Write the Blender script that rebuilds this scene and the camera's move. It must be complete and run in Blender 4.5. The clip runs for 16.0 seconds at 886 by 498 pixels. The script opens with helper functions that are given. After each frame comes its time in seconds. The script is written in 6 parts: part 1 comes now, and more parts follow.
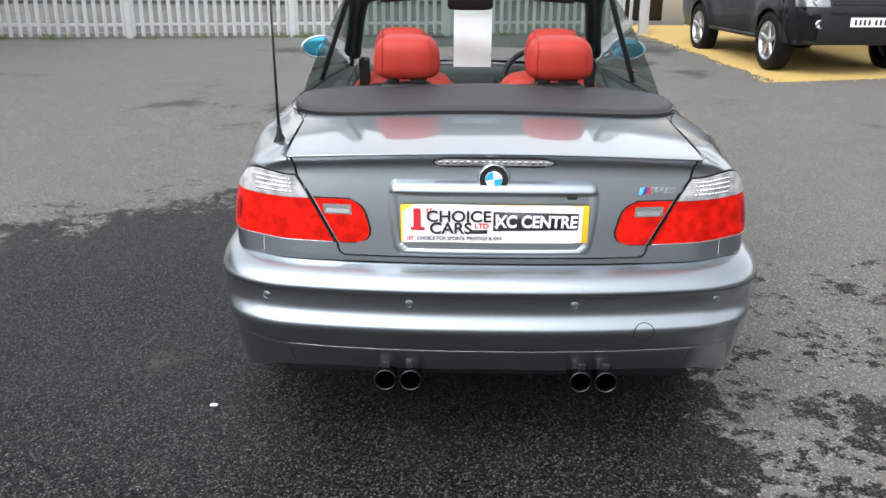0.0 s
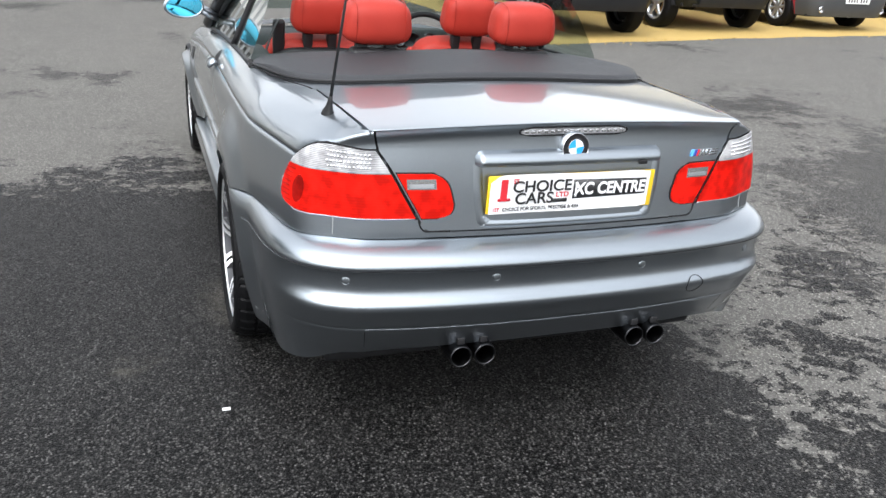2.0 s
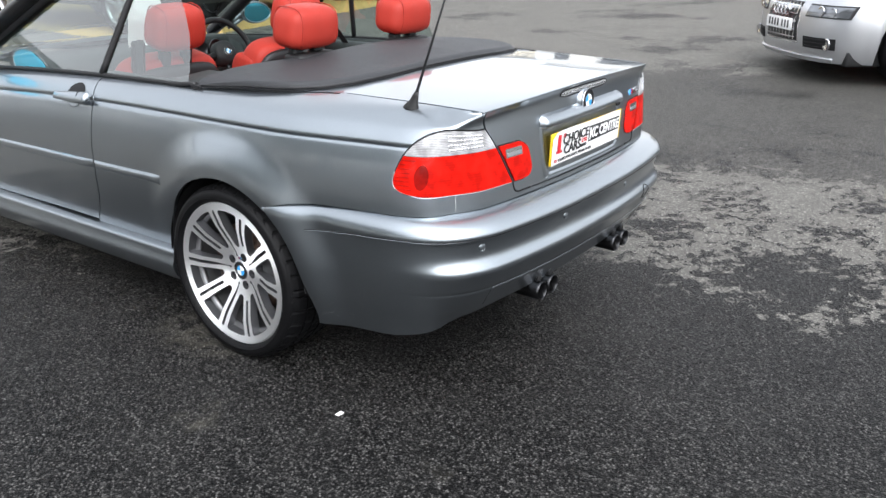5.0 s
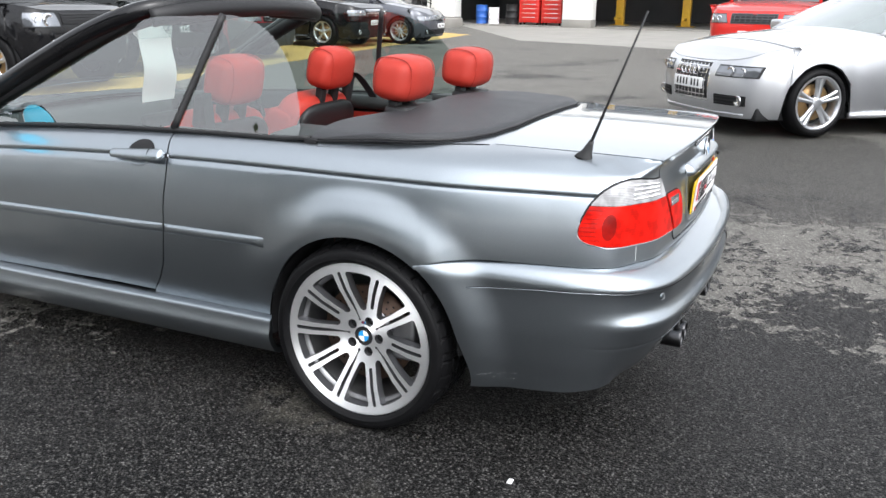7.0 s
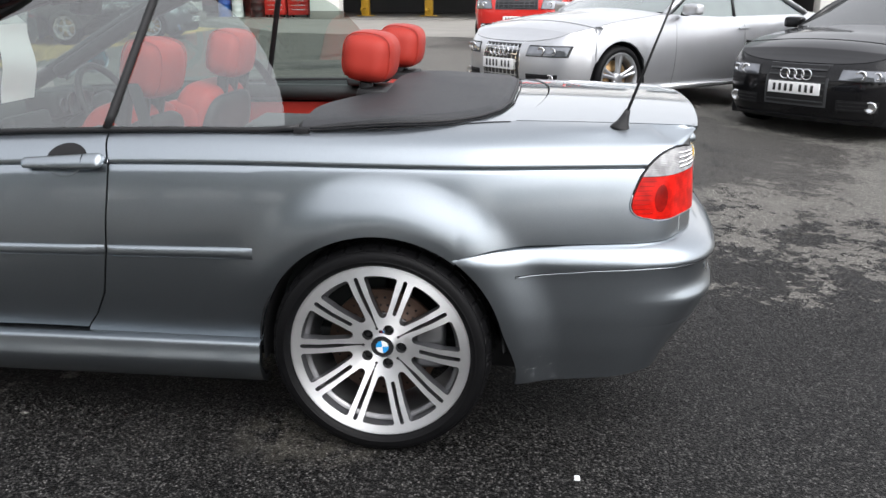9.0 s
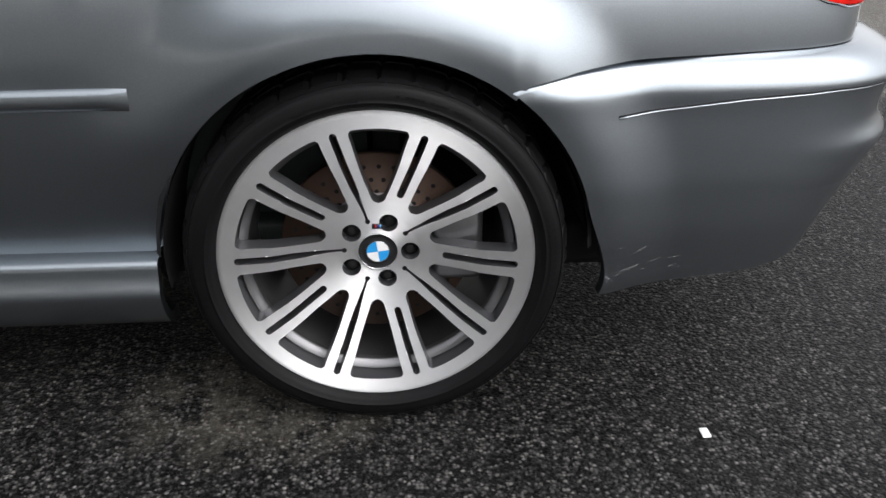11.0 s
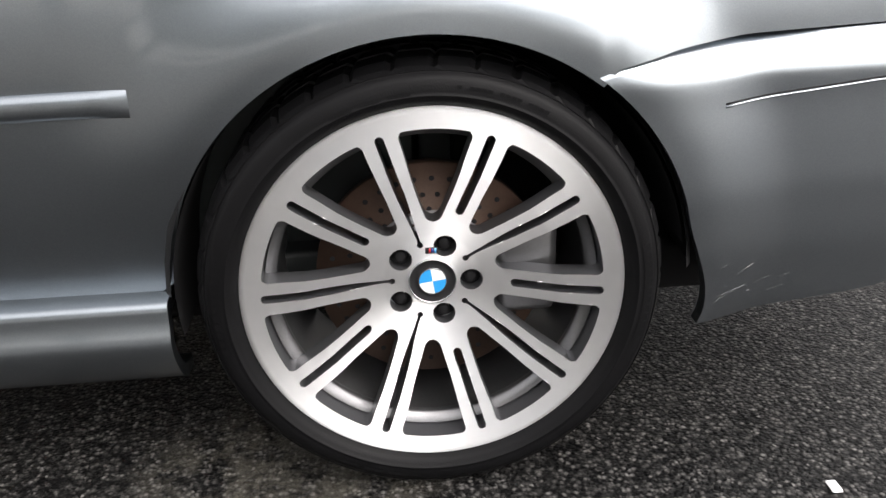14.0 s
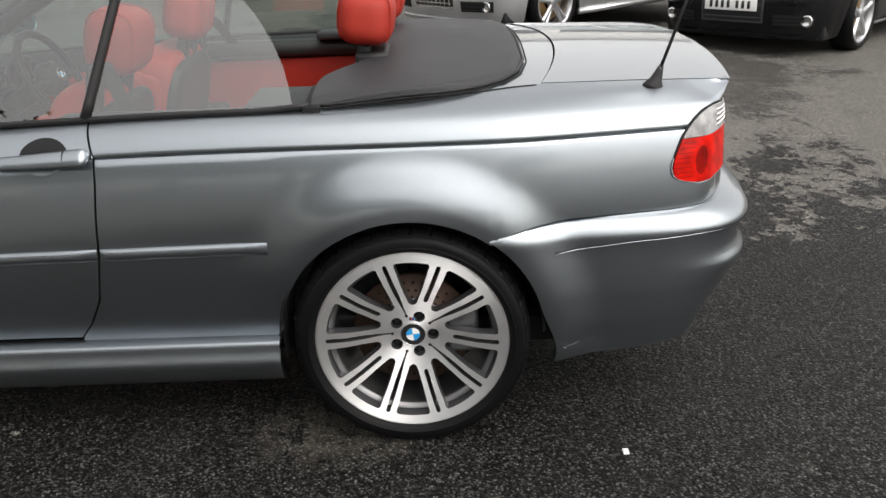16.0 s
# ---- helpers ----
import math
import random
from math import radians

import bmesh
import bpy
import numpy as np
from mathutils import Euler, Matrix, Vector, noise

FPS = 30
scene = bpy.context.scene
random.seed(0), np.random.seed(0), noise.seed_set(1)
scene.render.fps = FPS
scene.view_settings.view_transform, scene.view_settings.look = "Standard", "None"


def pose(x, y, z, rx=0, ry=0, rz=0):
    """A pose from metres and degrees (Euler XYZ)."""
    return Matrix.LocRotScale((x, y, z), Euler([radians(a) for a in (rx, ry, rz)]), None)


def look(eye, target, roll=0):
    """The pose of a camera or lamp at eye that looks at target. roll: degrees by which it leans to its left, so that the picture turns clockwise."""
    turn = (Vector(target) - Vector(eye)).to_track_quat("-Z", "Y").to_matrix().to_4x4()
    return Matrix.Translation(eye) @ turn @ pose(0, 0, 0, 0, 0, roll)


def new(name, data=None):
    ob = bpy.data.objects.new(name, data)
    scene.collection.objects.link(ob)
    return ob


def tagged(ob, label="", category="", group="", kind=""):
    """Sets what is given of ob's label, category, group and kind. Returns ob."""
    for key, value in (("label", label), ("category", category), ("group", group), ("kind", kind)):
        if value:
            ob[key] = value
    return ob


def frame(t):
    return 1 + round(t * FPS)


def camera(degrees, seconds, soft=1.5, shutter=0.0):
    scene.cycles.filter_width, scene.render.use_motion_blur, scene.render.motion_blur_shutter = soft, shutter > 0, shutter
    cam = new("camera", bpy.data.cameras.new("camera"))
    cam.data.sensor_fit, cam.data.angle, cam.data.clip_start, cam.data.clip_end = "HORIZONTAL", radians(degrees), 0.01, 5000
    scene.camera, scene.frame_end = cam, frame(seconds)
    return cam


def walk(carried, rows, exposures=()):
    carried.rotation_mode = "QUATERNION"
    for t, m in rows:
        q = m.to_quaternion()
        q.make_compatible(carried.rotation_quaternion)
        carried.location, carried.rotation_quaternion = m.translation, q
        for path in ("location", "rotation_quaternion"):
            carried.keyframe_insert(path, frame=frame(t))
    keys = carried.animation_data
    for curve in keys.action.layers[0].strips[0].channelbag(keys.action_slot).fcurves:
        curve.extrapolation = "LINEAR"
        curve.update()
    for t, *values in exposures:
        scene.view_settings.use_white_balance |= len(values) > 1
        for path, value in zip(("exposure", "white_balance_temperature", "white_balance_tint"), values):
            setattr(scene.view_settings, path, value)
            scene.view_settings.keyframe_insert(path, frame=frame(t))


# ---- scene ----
cam = camera(56.4, 16.0)
PATH = [
    (0, (-0.117, -0.126, 1.473), (-0.136, 1.765, 0.823), 0.4),
    (0.5, (-0.368, -0.059, 1.454), (-0.193, 1.821, 0.793), 3.6),
    (1, (-0.651, -0.064, 1.46), (-0.227, 1.749, 0.73), 2.7),
    (1.5, (-0.884, -0.026, 1.459), (-0.323, 1.761, 0.759), 3.4),
    (2, (-1.117, 0.092, 1.455), (-0.465, 1.842, 0.74), 3.4),
    (2.5, (-1.401, 0.119, 1.465), (-0.556, 1.789, 0.759), 2.4),
    (3, (-1.661, 0.182, 1.466), (-0.664, 1.782, 0.798), 3.5),
    (3.5, (-1.873, 0.344, 1.457), (-0.81, 1.895, 0.775), 1.5),
    (4, (-2.106, 0.472, 1.467), (-0.892, 1.93, 0.836), 2.9),
    (4.2, (-2.215, 0.517, 1.476), (-0.925, 1.881, 0.788), 2.0),
    (6.3, (-2.978, 1.319, 1.431), (-1.293, 2.209, 0.822), 1.8),
    (6.5, (-3.007, 1.412, 1.423), (-1.307, 2.27, 0.813), 2.2),
    (7, (-3.046, 1.695, 1.42), (-1.312, 2.503, 0.838), 0.8),
    (7.5, (-3.09, 1.935, 1.411), (-1.286, 2.556, 0.813), 1.5),
    (8, (-3.161, 2.169, 1.422), (-1.315, 2.579, 0.771), 0.8),
    (8.2, (-3.163, 2.25, 1.423), (-1.303, 2.617, 0.784), 0.7),
    (10.3, (-2.445, 2.898, 1.135), (-0.583, 2.88, 0.406), 0.4),
    (10.5, (-2.321, 2.918, 1.126), (-0.493, 2.854, 0.316), 1.1),
    (11, (-2.102, 2.994, 0.984), (-0.325, 2.877, 0.074), 0.5),
    (11.5, (-1.91, 3.062, 0.848), (-0.082, 3.003, 0.039), -3.0),
    (12, (-1.792, 3.088, 0.775), (0.077, 2.918, 0.085), 0.3),
    (12.5, (-1.771, 3.092, 0.742), (0.081, 2.909, 0.009), 1.2),
    (13, (-1.756, 3.091, 0.741), (0.092, 2.912, -0.002), 1.0),
    (13.5, (-1.773, 3.09, 0.761), (0.077, 2.929, 0.017), 0.5),
    (14, (-1.887, 3.077, 0.853), (-0.065, 2.957, 0.037), -1.7),
    (14.5, (-2.119, 3.049, 1.007), (-0.27, 3.006, 0.247), -1.5),
    (15, (-2.338, 2.994, 1.2), (-0.476, 2.999, 0.47), -1.2),
    (15.5, (-2.618, 2.952, 1.336), (-0.747, 2.916, 0.632), -1.9),
    (16, (-2.868, 2.888, 1.434), (-1.022, 2.926, 0.666), -2.1),
]
STOPS = [(0, 1.64, 6280, 10), (2, 1.74, 6280, 10), (4, 1.78, 6280, 10), (7, 1.76, 6330, 10), (10.5, 1.24, 6500, 12), (12, 1.43, 6560, 12), (13.5, 1.74, 6750, 13), (14.5, 1.84, 6850, 13), (15.3, 1.30, 6850, 12), (16, 1.18, 6900, 11)]
walk(cam, [(t, look(eye, target, roll)) for t, eye, target, roll in PATH], STOPS)

# ---- light ----
world = bpy.data.worlds.new("overcast")
scene.world = world
world.use_nodes = True
wn, wl = world.node_tree.nodes, world.node_tree.links
wn.clear()
sky = wn.new("ShaderNodeTexSky")
sky.sky_type, sky.sun_disc = "NISHITA", False
sky.sun_elevation, sky.sun_rotation = radians(50), radians(222)
sky.air_density, sky.dust_density, sky.ozone_density = 1.0, 2.2, 1.0
grey = wn.new("ShaderNodeHueSaturation")
grey.inputs["Saturation"].default_value = 0.12
bg = wn.new("ShaderNodeBackground")
bg.inputs["Strength"].default_value = 0.15
# an overcast sky is brightest overhead and fades towards the horizon
wtc, wsep, wmap = wn.new("ShaderNodeTexCoord"), wn.new("ShaderNodeSeparateXYZ"), wn.new("ShaderNodeMapRange")
wmap.inputs["To Min"].default_value, wmap.inputs["To Max"].default_value = 0.68, 1.28
wmul = wn.new("ShaderNodeVectorMath")
wmul.operation = "SCALE"
wout = wn.new("ShaderNodeOutputWorld")
wl.new(sky.outputs[0], grey.inputs["Color"])
wl.new(wtc.outputs["Generated"], wsep.inputs[0]), wl.new(wsep.outputs["Z"], wmap.inputs["Value"])
wl.new(grey.outputs[0], wmul.inputs[0]), wl.new(wmap.outputs[0], wmul.inputs["Scale"])
wl.new(wmul.outputs[0], bg.inputs["Color"])
wl.new(bg.outputs[0], wout.inputs["Surface"])
sun = new("sun", bpy.data.lights.new("sun", "SUN"))
sun.data.energy, sun.data.angle, sun.data.color = 0.28, radians(80), (1.0, 0.98, 0.95)
sun.matrix_world = pose(0, 0, 20, 40, 0, -42)
scene.view_settings.exposure = 1.25


# ---- materials ----
def nodes_of(name):
    m = bpy.data.materials.new(name)
    m.use_nodes = True
    return m, m.node_tree.nodes, m.node_tree.links, m.node_tree.nodes["Principled BSDF"]


def pbr(name, col, rough=0.5, metal=0.0, var=0.12, scale=9.0, bump=0.0, bscale=300.0, coat=0.0, rvar=0.08, island=0.0, spec=0.5):
    """A plain surface with variation at two scales, in object space."""
    m, n, l, b = nodes_of(name)
    tc = n.new("ShaderNodeTexCoord")
    n1, n2 = n.new("ShaderNodeTexNoise"), n.new("ShaderNodeTexNoise")
    n1.inputs["Scale"].default_value, n1.inputs["Detail"].default_value = scale, 4
    n2.inputs["Scale"].default_value, n2.inputs["Detail"].default_value = bscale, 3
    mix = n.new("ShaderNodeMix")
    mix.data_type = "RGBA"
    mix.inputs["A"].default_value = (*[min(1, c * (1 - var)) for c in col], 1)
    mix.inputs["B"].default_value = (*[min(1, c * (1 + var)) for c in col], 1)
    add = n.new("ShaderNodeMath")
    add.operation = "MULTIPLY_ADD"
    add.inputs[1].default_value, add.inputs[2].default_value = 0.35, -0.17
    l.new(n2.outputs[0], add.inputs[0])
    s = n.new("ShaderNodeMath")
    s.operation, s.use_clamp = "ADD", True
    l.new(n1.outputs[0], s.inputs[0]), l.new(add.outputs[0], s.inputs[1])
    fac = s.outputs[0]
    if island:
        oi, k = n.new("ShaderNodeObjectInfo"), n.new("ShaderNodeMath")
        k.operation, k.inputs[1].default_value, k.inputs[2].default_value = "MULTIPLY_ADD", island, -island / 2
        a2 = n.new("ShaderNodeMath")
        a2.operation, a2.use_clamp = "ADD", True
        l.new(oi.outputs["Random"], k.inputs[0]), l.new(k.outputs[0], a2.inputs[0]), l.new(fac, a2.inputs[1])
        fac = a2.outputs[0]
    l.new(tc.outputs["Object"], n1.inputs["Vector"]), l.new(tc.outputs["Object"], n2.inputs["Vector"])
    l.new(fac, mix.inputs["Factor"]), l.new(mix.outputs["Result"], b.inputs["Base Color"])
    r = n.new("ShaderNodeMapRange")
    r.inputs["To Min"].default_value, r.inputs["To Max"].default_value = max(0.0, rough - rvar), min(1.0, rough + rvar)
    l.new(n1.outputs[0], r.inputs["Value"]), l.new(r.outputs[0], b.inputs["Roughness"])
    b.inputs["Metallic"].default_value, b.inputs["Coat Weight"].default_value = metal, coat
    b.inputs["Coat Roughness"].default_value = 0.03
    b.inputs["Specular IOR Level"].default_value = spec
    if bump:
        bp = n.new("ShaderNodeBump")
        bp.inputs["Strength"].default_value, bp.inputs["Distance"].default_value = bump, 0.002
        l.new(n2.outputs[0], bp.inputs["Height"]), l.new(bp.outputs[0], b.inputs["Normal"])
    return m


def pane(name, tint, gloss=1.0):
    """Thin sheet glass: lets the view straight through, with a mirror's gloss by Fresnel."""
    m, n, l, b = nodes_of(name)
    n.remove(b)
    tr, gl, fr, mx = n.new("ShaderNodeBsdfTransparent"), n.new("ShaderNodeBsdfGlossy"), n.new("ShaderNodeLayerWeight"), n.new("ShaderNodeMixShader")
    tr.inputs[0].default_value = (*tint, 1)
    gl.inputs["Roughness"].default_value = 0.01
    fr.inputs["Blend"].default_value = 0.5
    pw, ad = n.new("ShaderNodeMath"), n.new("ShaderNodeMath")
    pw.operation, pw.inputs[1].default_value = "POWER", 4.0
    ad.operation, ad.inputs[1].default_value, ad.inputs[2].default_value = "MULTIPLY_ADD", 0.85, 0.07 * gloss
    l.new(fr.outputs["Facing"], pw.inputs[0]), l.new(pw.outputs[0], ad.inputs[0])
    l.new(ad.outputs[0], mx.inputs[0]), l.new(tr.outputs[0], mx.inputs[1]), l.new(gl.outputs[0], mx.inputs[2])
    l.new(mx.outputs[0], n["Material Output"].inputs["Surface"])
    return m


def carpaint(name, col, metal=0.75, rough=0.36, dirt=0.10, coat=1.0):
    """Metallic base under a clear coat, with flakes and a faint film of dirt."""
    m, n, l, b = nodes_of(name)
    tc, fl, ns = n.new("ShaderNodeTexCoord"), n.new("ShaderNodeTexVoronoi"), n.new("ShaderNodeTexNoise")
    fl.inputs["Scale"].default_value = 900
    ns.inputs["Scale"].default_value, ns.inputs["Detail"].default_value, ns.inputs["Roughness"].default_value = 3.5, 6, 0.6
    l.new(tc.outputs["Object"], fl.inputs["Vector"]), l.new(tc.outputs["Object"], ns.inputs["Vector"])
    bw = n.new("ShaderNodeRGBToBW")
    l.new(fl.outputs["Color"], bw.inputs[0])
    mix = n.new("ShaderNodeMix")
    mix.data_type = "RGBA"
    mix.inputs["A"].default_value = (*[c * 0.93 for c in col], 1)
    mix.inputs["B"].default_value = (*[min(1, c * 1.07) for c in col], 1)
    l.new(bw.outputs[0], mix.inputs["Factor"])
    mx2 = n.new("ShaderNodeMix")
    mx2.data_type = "RGBA"
    mx2.inputs["B"].default_value = (0.16, 0.15, 0.14, 1)
    ramp = n.new("ShaderNodeMapRange")
    ramp.inputs["From Min"].default_value, ramp.inputs["From Max"].default_value = 0.5, 0.8
    ramp.inputs["To Max"].default_value = dirt
    l.new(ns.outputs[0], ramp.inputs["Value"]), l.new(ramp.outputs[0], mx2.inputs["Factor"])
    l.new(mix.outputs["Result"], mx2.inputs["A"]), l.new(mx2.outputs["Result"], b.inputs["Base Color"])
    b.inputs["Metallic"].default_value, b.inputs["Roughness"].default_value = metal, rough
    b.inputs["Coat Weight"].default_value = coat
    b.inputs["Specular IOR Level"].default_value = 0.5 if metal > 0.2 else 0.05
    cr = n.new("ShaderNodeMapRange")
    cr.inputs["To Min"].default_value, cr.inputs["To Max"].default_value = 0.02, 0.07
    l.new(ns.outputs[0], cr.inputs["Value"]), l.new(cr.outputs[0], b.inputs["Coat Roughness"])
    return m


PAINT = carpaint("grey_metallic_paint", (0.318, 0.352, 0.382), 1.0, 0.34, 0.10, 1.0)
PAINT_SILVER = carpaint("silver_paint", (0.52, 0.53, 0.55), 0.75, 0.35)
PAINT_BLACK = carpaint("black_paint", (0.005, 0.005, 0.006), 0.0, 0.3, 0.03, 0.7)
PAINT_GREEN = carpaint("dark_green_black_paint", (0.007, 0.009, 0.009), 0.1, 0.3, 0.05, 0.55)
PAINT_RED = carpaint("red_paint", (0.55, 0.025, 0.02), 0.0, 0.35)
PAINT_VAN = carpaint("dull_red_van_paint", (0.30, 0.030, 0.038), 0.0, 0.4)
PAINT_DARK = carpaint("dark_grey_paint", (0.07, 0.075, 0.09), 0.5, 0.35)
GAP = pbr("dark_gap", (0.009, 0.009, 0.010), 0.7, spec=0.3)
PLASTIC = pbr("black_plastic", (0.013, 0.013, 0.014), 0.5, bump=0.15, bscale=900, spec=0.35)
GREYPLASTIC = pbr("grey_bumper_plastic", (0.045, 0.047, 0.05), 0.55, bump=0.2, bscale=700)
RUBBER = pbr("tyre_rubber", (0.005, 0.005, 0.0055), 0.50, var=0.35, scale=25, bump=0.2, bscale=400, spec=0.12)
LEATHER = pbr("red_leather", (0.33, 0.028, 0.018), 0.5, var=0.12, scale=14, bump=0.35, bscale=420, spec=0.25)
BLACKLEATHER = pbr("black_leather", (0.011, 0.011, 0.012), 0.45, bump=0.3, bscale=420, spec=0.35)
VINYL = pbr("black_hood_cover_vinyl", (0.029, 0.030, 0.033), 0.55, var=0.15, scale=6, bump=0.4, bscale=900, spec=0.35)
TRIM = pbr("dark_interior_trim", (0.018, 0.022, 0.022), 0.55, bump=0.2, bscale=600, spec=0.35)
CHROME = pbr("chrome", (0.75, 0.76, 0.78), 0.12, 1.0, var=0.05, rvar=0.05)
DULLSTEEL = pbr("dull_steel", (0.10, 0.10, 0.105), 0.35, 1.0, var=0.2)
EXHAUST = pbr("exhaust_steel", (0.06, 0.06, 0.063), 0.3, 1.0, var=0.3, scale=30)
BARREL = pbr("brake_dusted_barrel", (0.20, 0.20, 0.205), 0.32, 0.8, var=0.3, scale=12)
DISC = pbr("rusty_brake_disc", (0.075, 0.045, 0.032), 0.5, 0.5, var=0.5, scale=18)
WHITE = pbr("white_card", (0.80, 0.80, 0.80), 0.5, var=0.03)
YELLOW = pbr("yellow_plate", (0.75, 0.50, 0.02), 0.35, var=0.05)
BLACKINK = pbr("black_ink", (0.015, 0.015, 0.015), 0.5)
REDINK = pbr("red_ink", (0.55, 0.02, 0.03), 0.5)
BLUE = pbr("badge_blue", (0.02, 0.30, 0.70), 0.3, coat=0.6)
MBLUE = pbr("stripe_light_blue", (0.10, 0.40, 0.75), 0.3)
MDARK = pbr("stripe_dark_blue", (0.03, 0.05, 0.25), 0.3)
PANE = pane("window_glass", (0.62, 0.72, 0.68), 2.9)
MIRROR = pbr("blue_mirror_glass", (0.10, 0.52, 0.72), 0.03, 1.0, var=0.02, rvar=0.01)


def lens_material(name, col, ribs=260.0, rough=0.08, strength=0.6):
    """Coloured lamp lens with moulded ribs under a smooth outer face."""
    m, n, l, b = nodes_of(name)
    tc, wv, vo = n.new("ShaderNodeTexCoord"), n.new("ShaderNodeTexWave"), n.new("ShaderNodeTexNoise")
    wv.bands_direction = "Z"
    wv.inputs["Scale"].default_value = ribs / 6.283
    vo.inputs["Scale"].default_value = 26
    l.new(tc.outputs["Object"], wv.inputs["Vector"]), l.new(tc.outputs["Object"], vo.inputs["Vector"])
    mix = n.new("ShaderNodeMix")
    mix.data_type = "RGBA"
    mix.inputs["A"].default_value = (*[c * 0.55 for c in col], 1)
    mix.inputs["B"].default_value = (*[min(1, c * 1.15) for c in col], 1)
    tone = n.new("ShaderNodeMath")
    tone.operation, tone.inputs[1].default_value, tone.use_clamp = "MULTIPLY_ADD", 0.10, True
    sub = n.new("ShaderNodeMath")
    sub.operation, sub.inputs[1].default_value = "MULTIPLY", 0.8
    spread = n.new("ShaderNodeMapRange")
    spread.inputs["From Min"].default_value, spread.inputs["From Max"].default_value = 0.36, 0.64
    l.new(vo.outputs[0], spread.inputs["Value"]), l.new(spread.outputs[0], sub.inputs[0]), l.new(sub.outputs[0], tone.inputs[2])
    l.new(wv.outputs[0], tone.inputs[0]), l.new(tone.outputs[0], mix.inputs["Factor"]), l.new(mix.outputs["Result"], b.inputs["Base Color"])
    bp = n.new("ShaderNodeBump")
    bp.inputs["Strength"].default_value, bp.inputs["Distance"].default_value = strength, 0.002
    l.new(wv.outputs[0], bp.inputs["Height"]), l.new(bp.outputs[0], b.inputs["Normal"])
    b.inputs["Roughness"].default_value = 0.35
    b.inputs["Subsurface Weight"].default_value = 0.0
    b.inputs["Specular IOR Level"].default_value = 0.06
    b.inputs["Coat Weight"].default_value, b.inputs["Coat Roughness"].default_value = 0.22, rough
    return m


REDLENS = lens_material("red_lens", (0.62, 0.008, 0.003), strength=0.10, rough=0.02)
DEEPRED = lens_material("deep_red_lens", (0.27, 0.004, 0.002), 0.1)
CLEARLENS = lens_material("clear_ribbed_lens", (0.43, 0.43, 0.435), 420, strength=0.6)
HEADLENS = pbr("headlamp_lens", (0.20, 0.21, 0.23), 0.08, 0.6, var=0.35, scale=16, coat=1.0)


def machined_metal():
    """Diamond-turned alloy: fine turning marks round the hub, so the gloss fans out."""
    m, n, l, b = nodes_of("machined_alloy")
    tc, ns = n.new("ShaderNodeTexCoord"), n.new("ShaderNodeTexNoise")
    ns.inputs["Scale"].default_value = 30
    l.new(tc.outputs["Object"], ns.inputs["Vector"])
    mix = n.new("ShaderNodeMix")
    mix.data_type = "RGBA"
    mix.inputs["A"].default_value, mix.inputs["B"].default_value = (0.84, 0.845, 0.85, 1), (0.94, 0.94, 0.945, 1)
    l.new(ns.outputs[0], mix.inputs["Factor"]), l.new(mix.outputs["Result"], b.inputs["Base Color"])
    tg = n.new("ShaderNodeTangent")
    tg.direction_type, tg.axis = "RADIAL", "X"
    l.new(tg.outputs[0], b.inputs["Tangent"])
    b.inputs["Metallic"].default_value, b.inputs["Roughness"].default_value = 0.86, 0.60
    b.inputs["Anisotropic"].default_value, b.inputs["Anisotropic Rotation"].default_value = 0.92, 0.25
    return m


ALLOY = machined_metal()
SILVERALLOY = pbr("silver_alloy", (0.5, 0.51, 0.53), 0.35, 0.9, var=0.08)


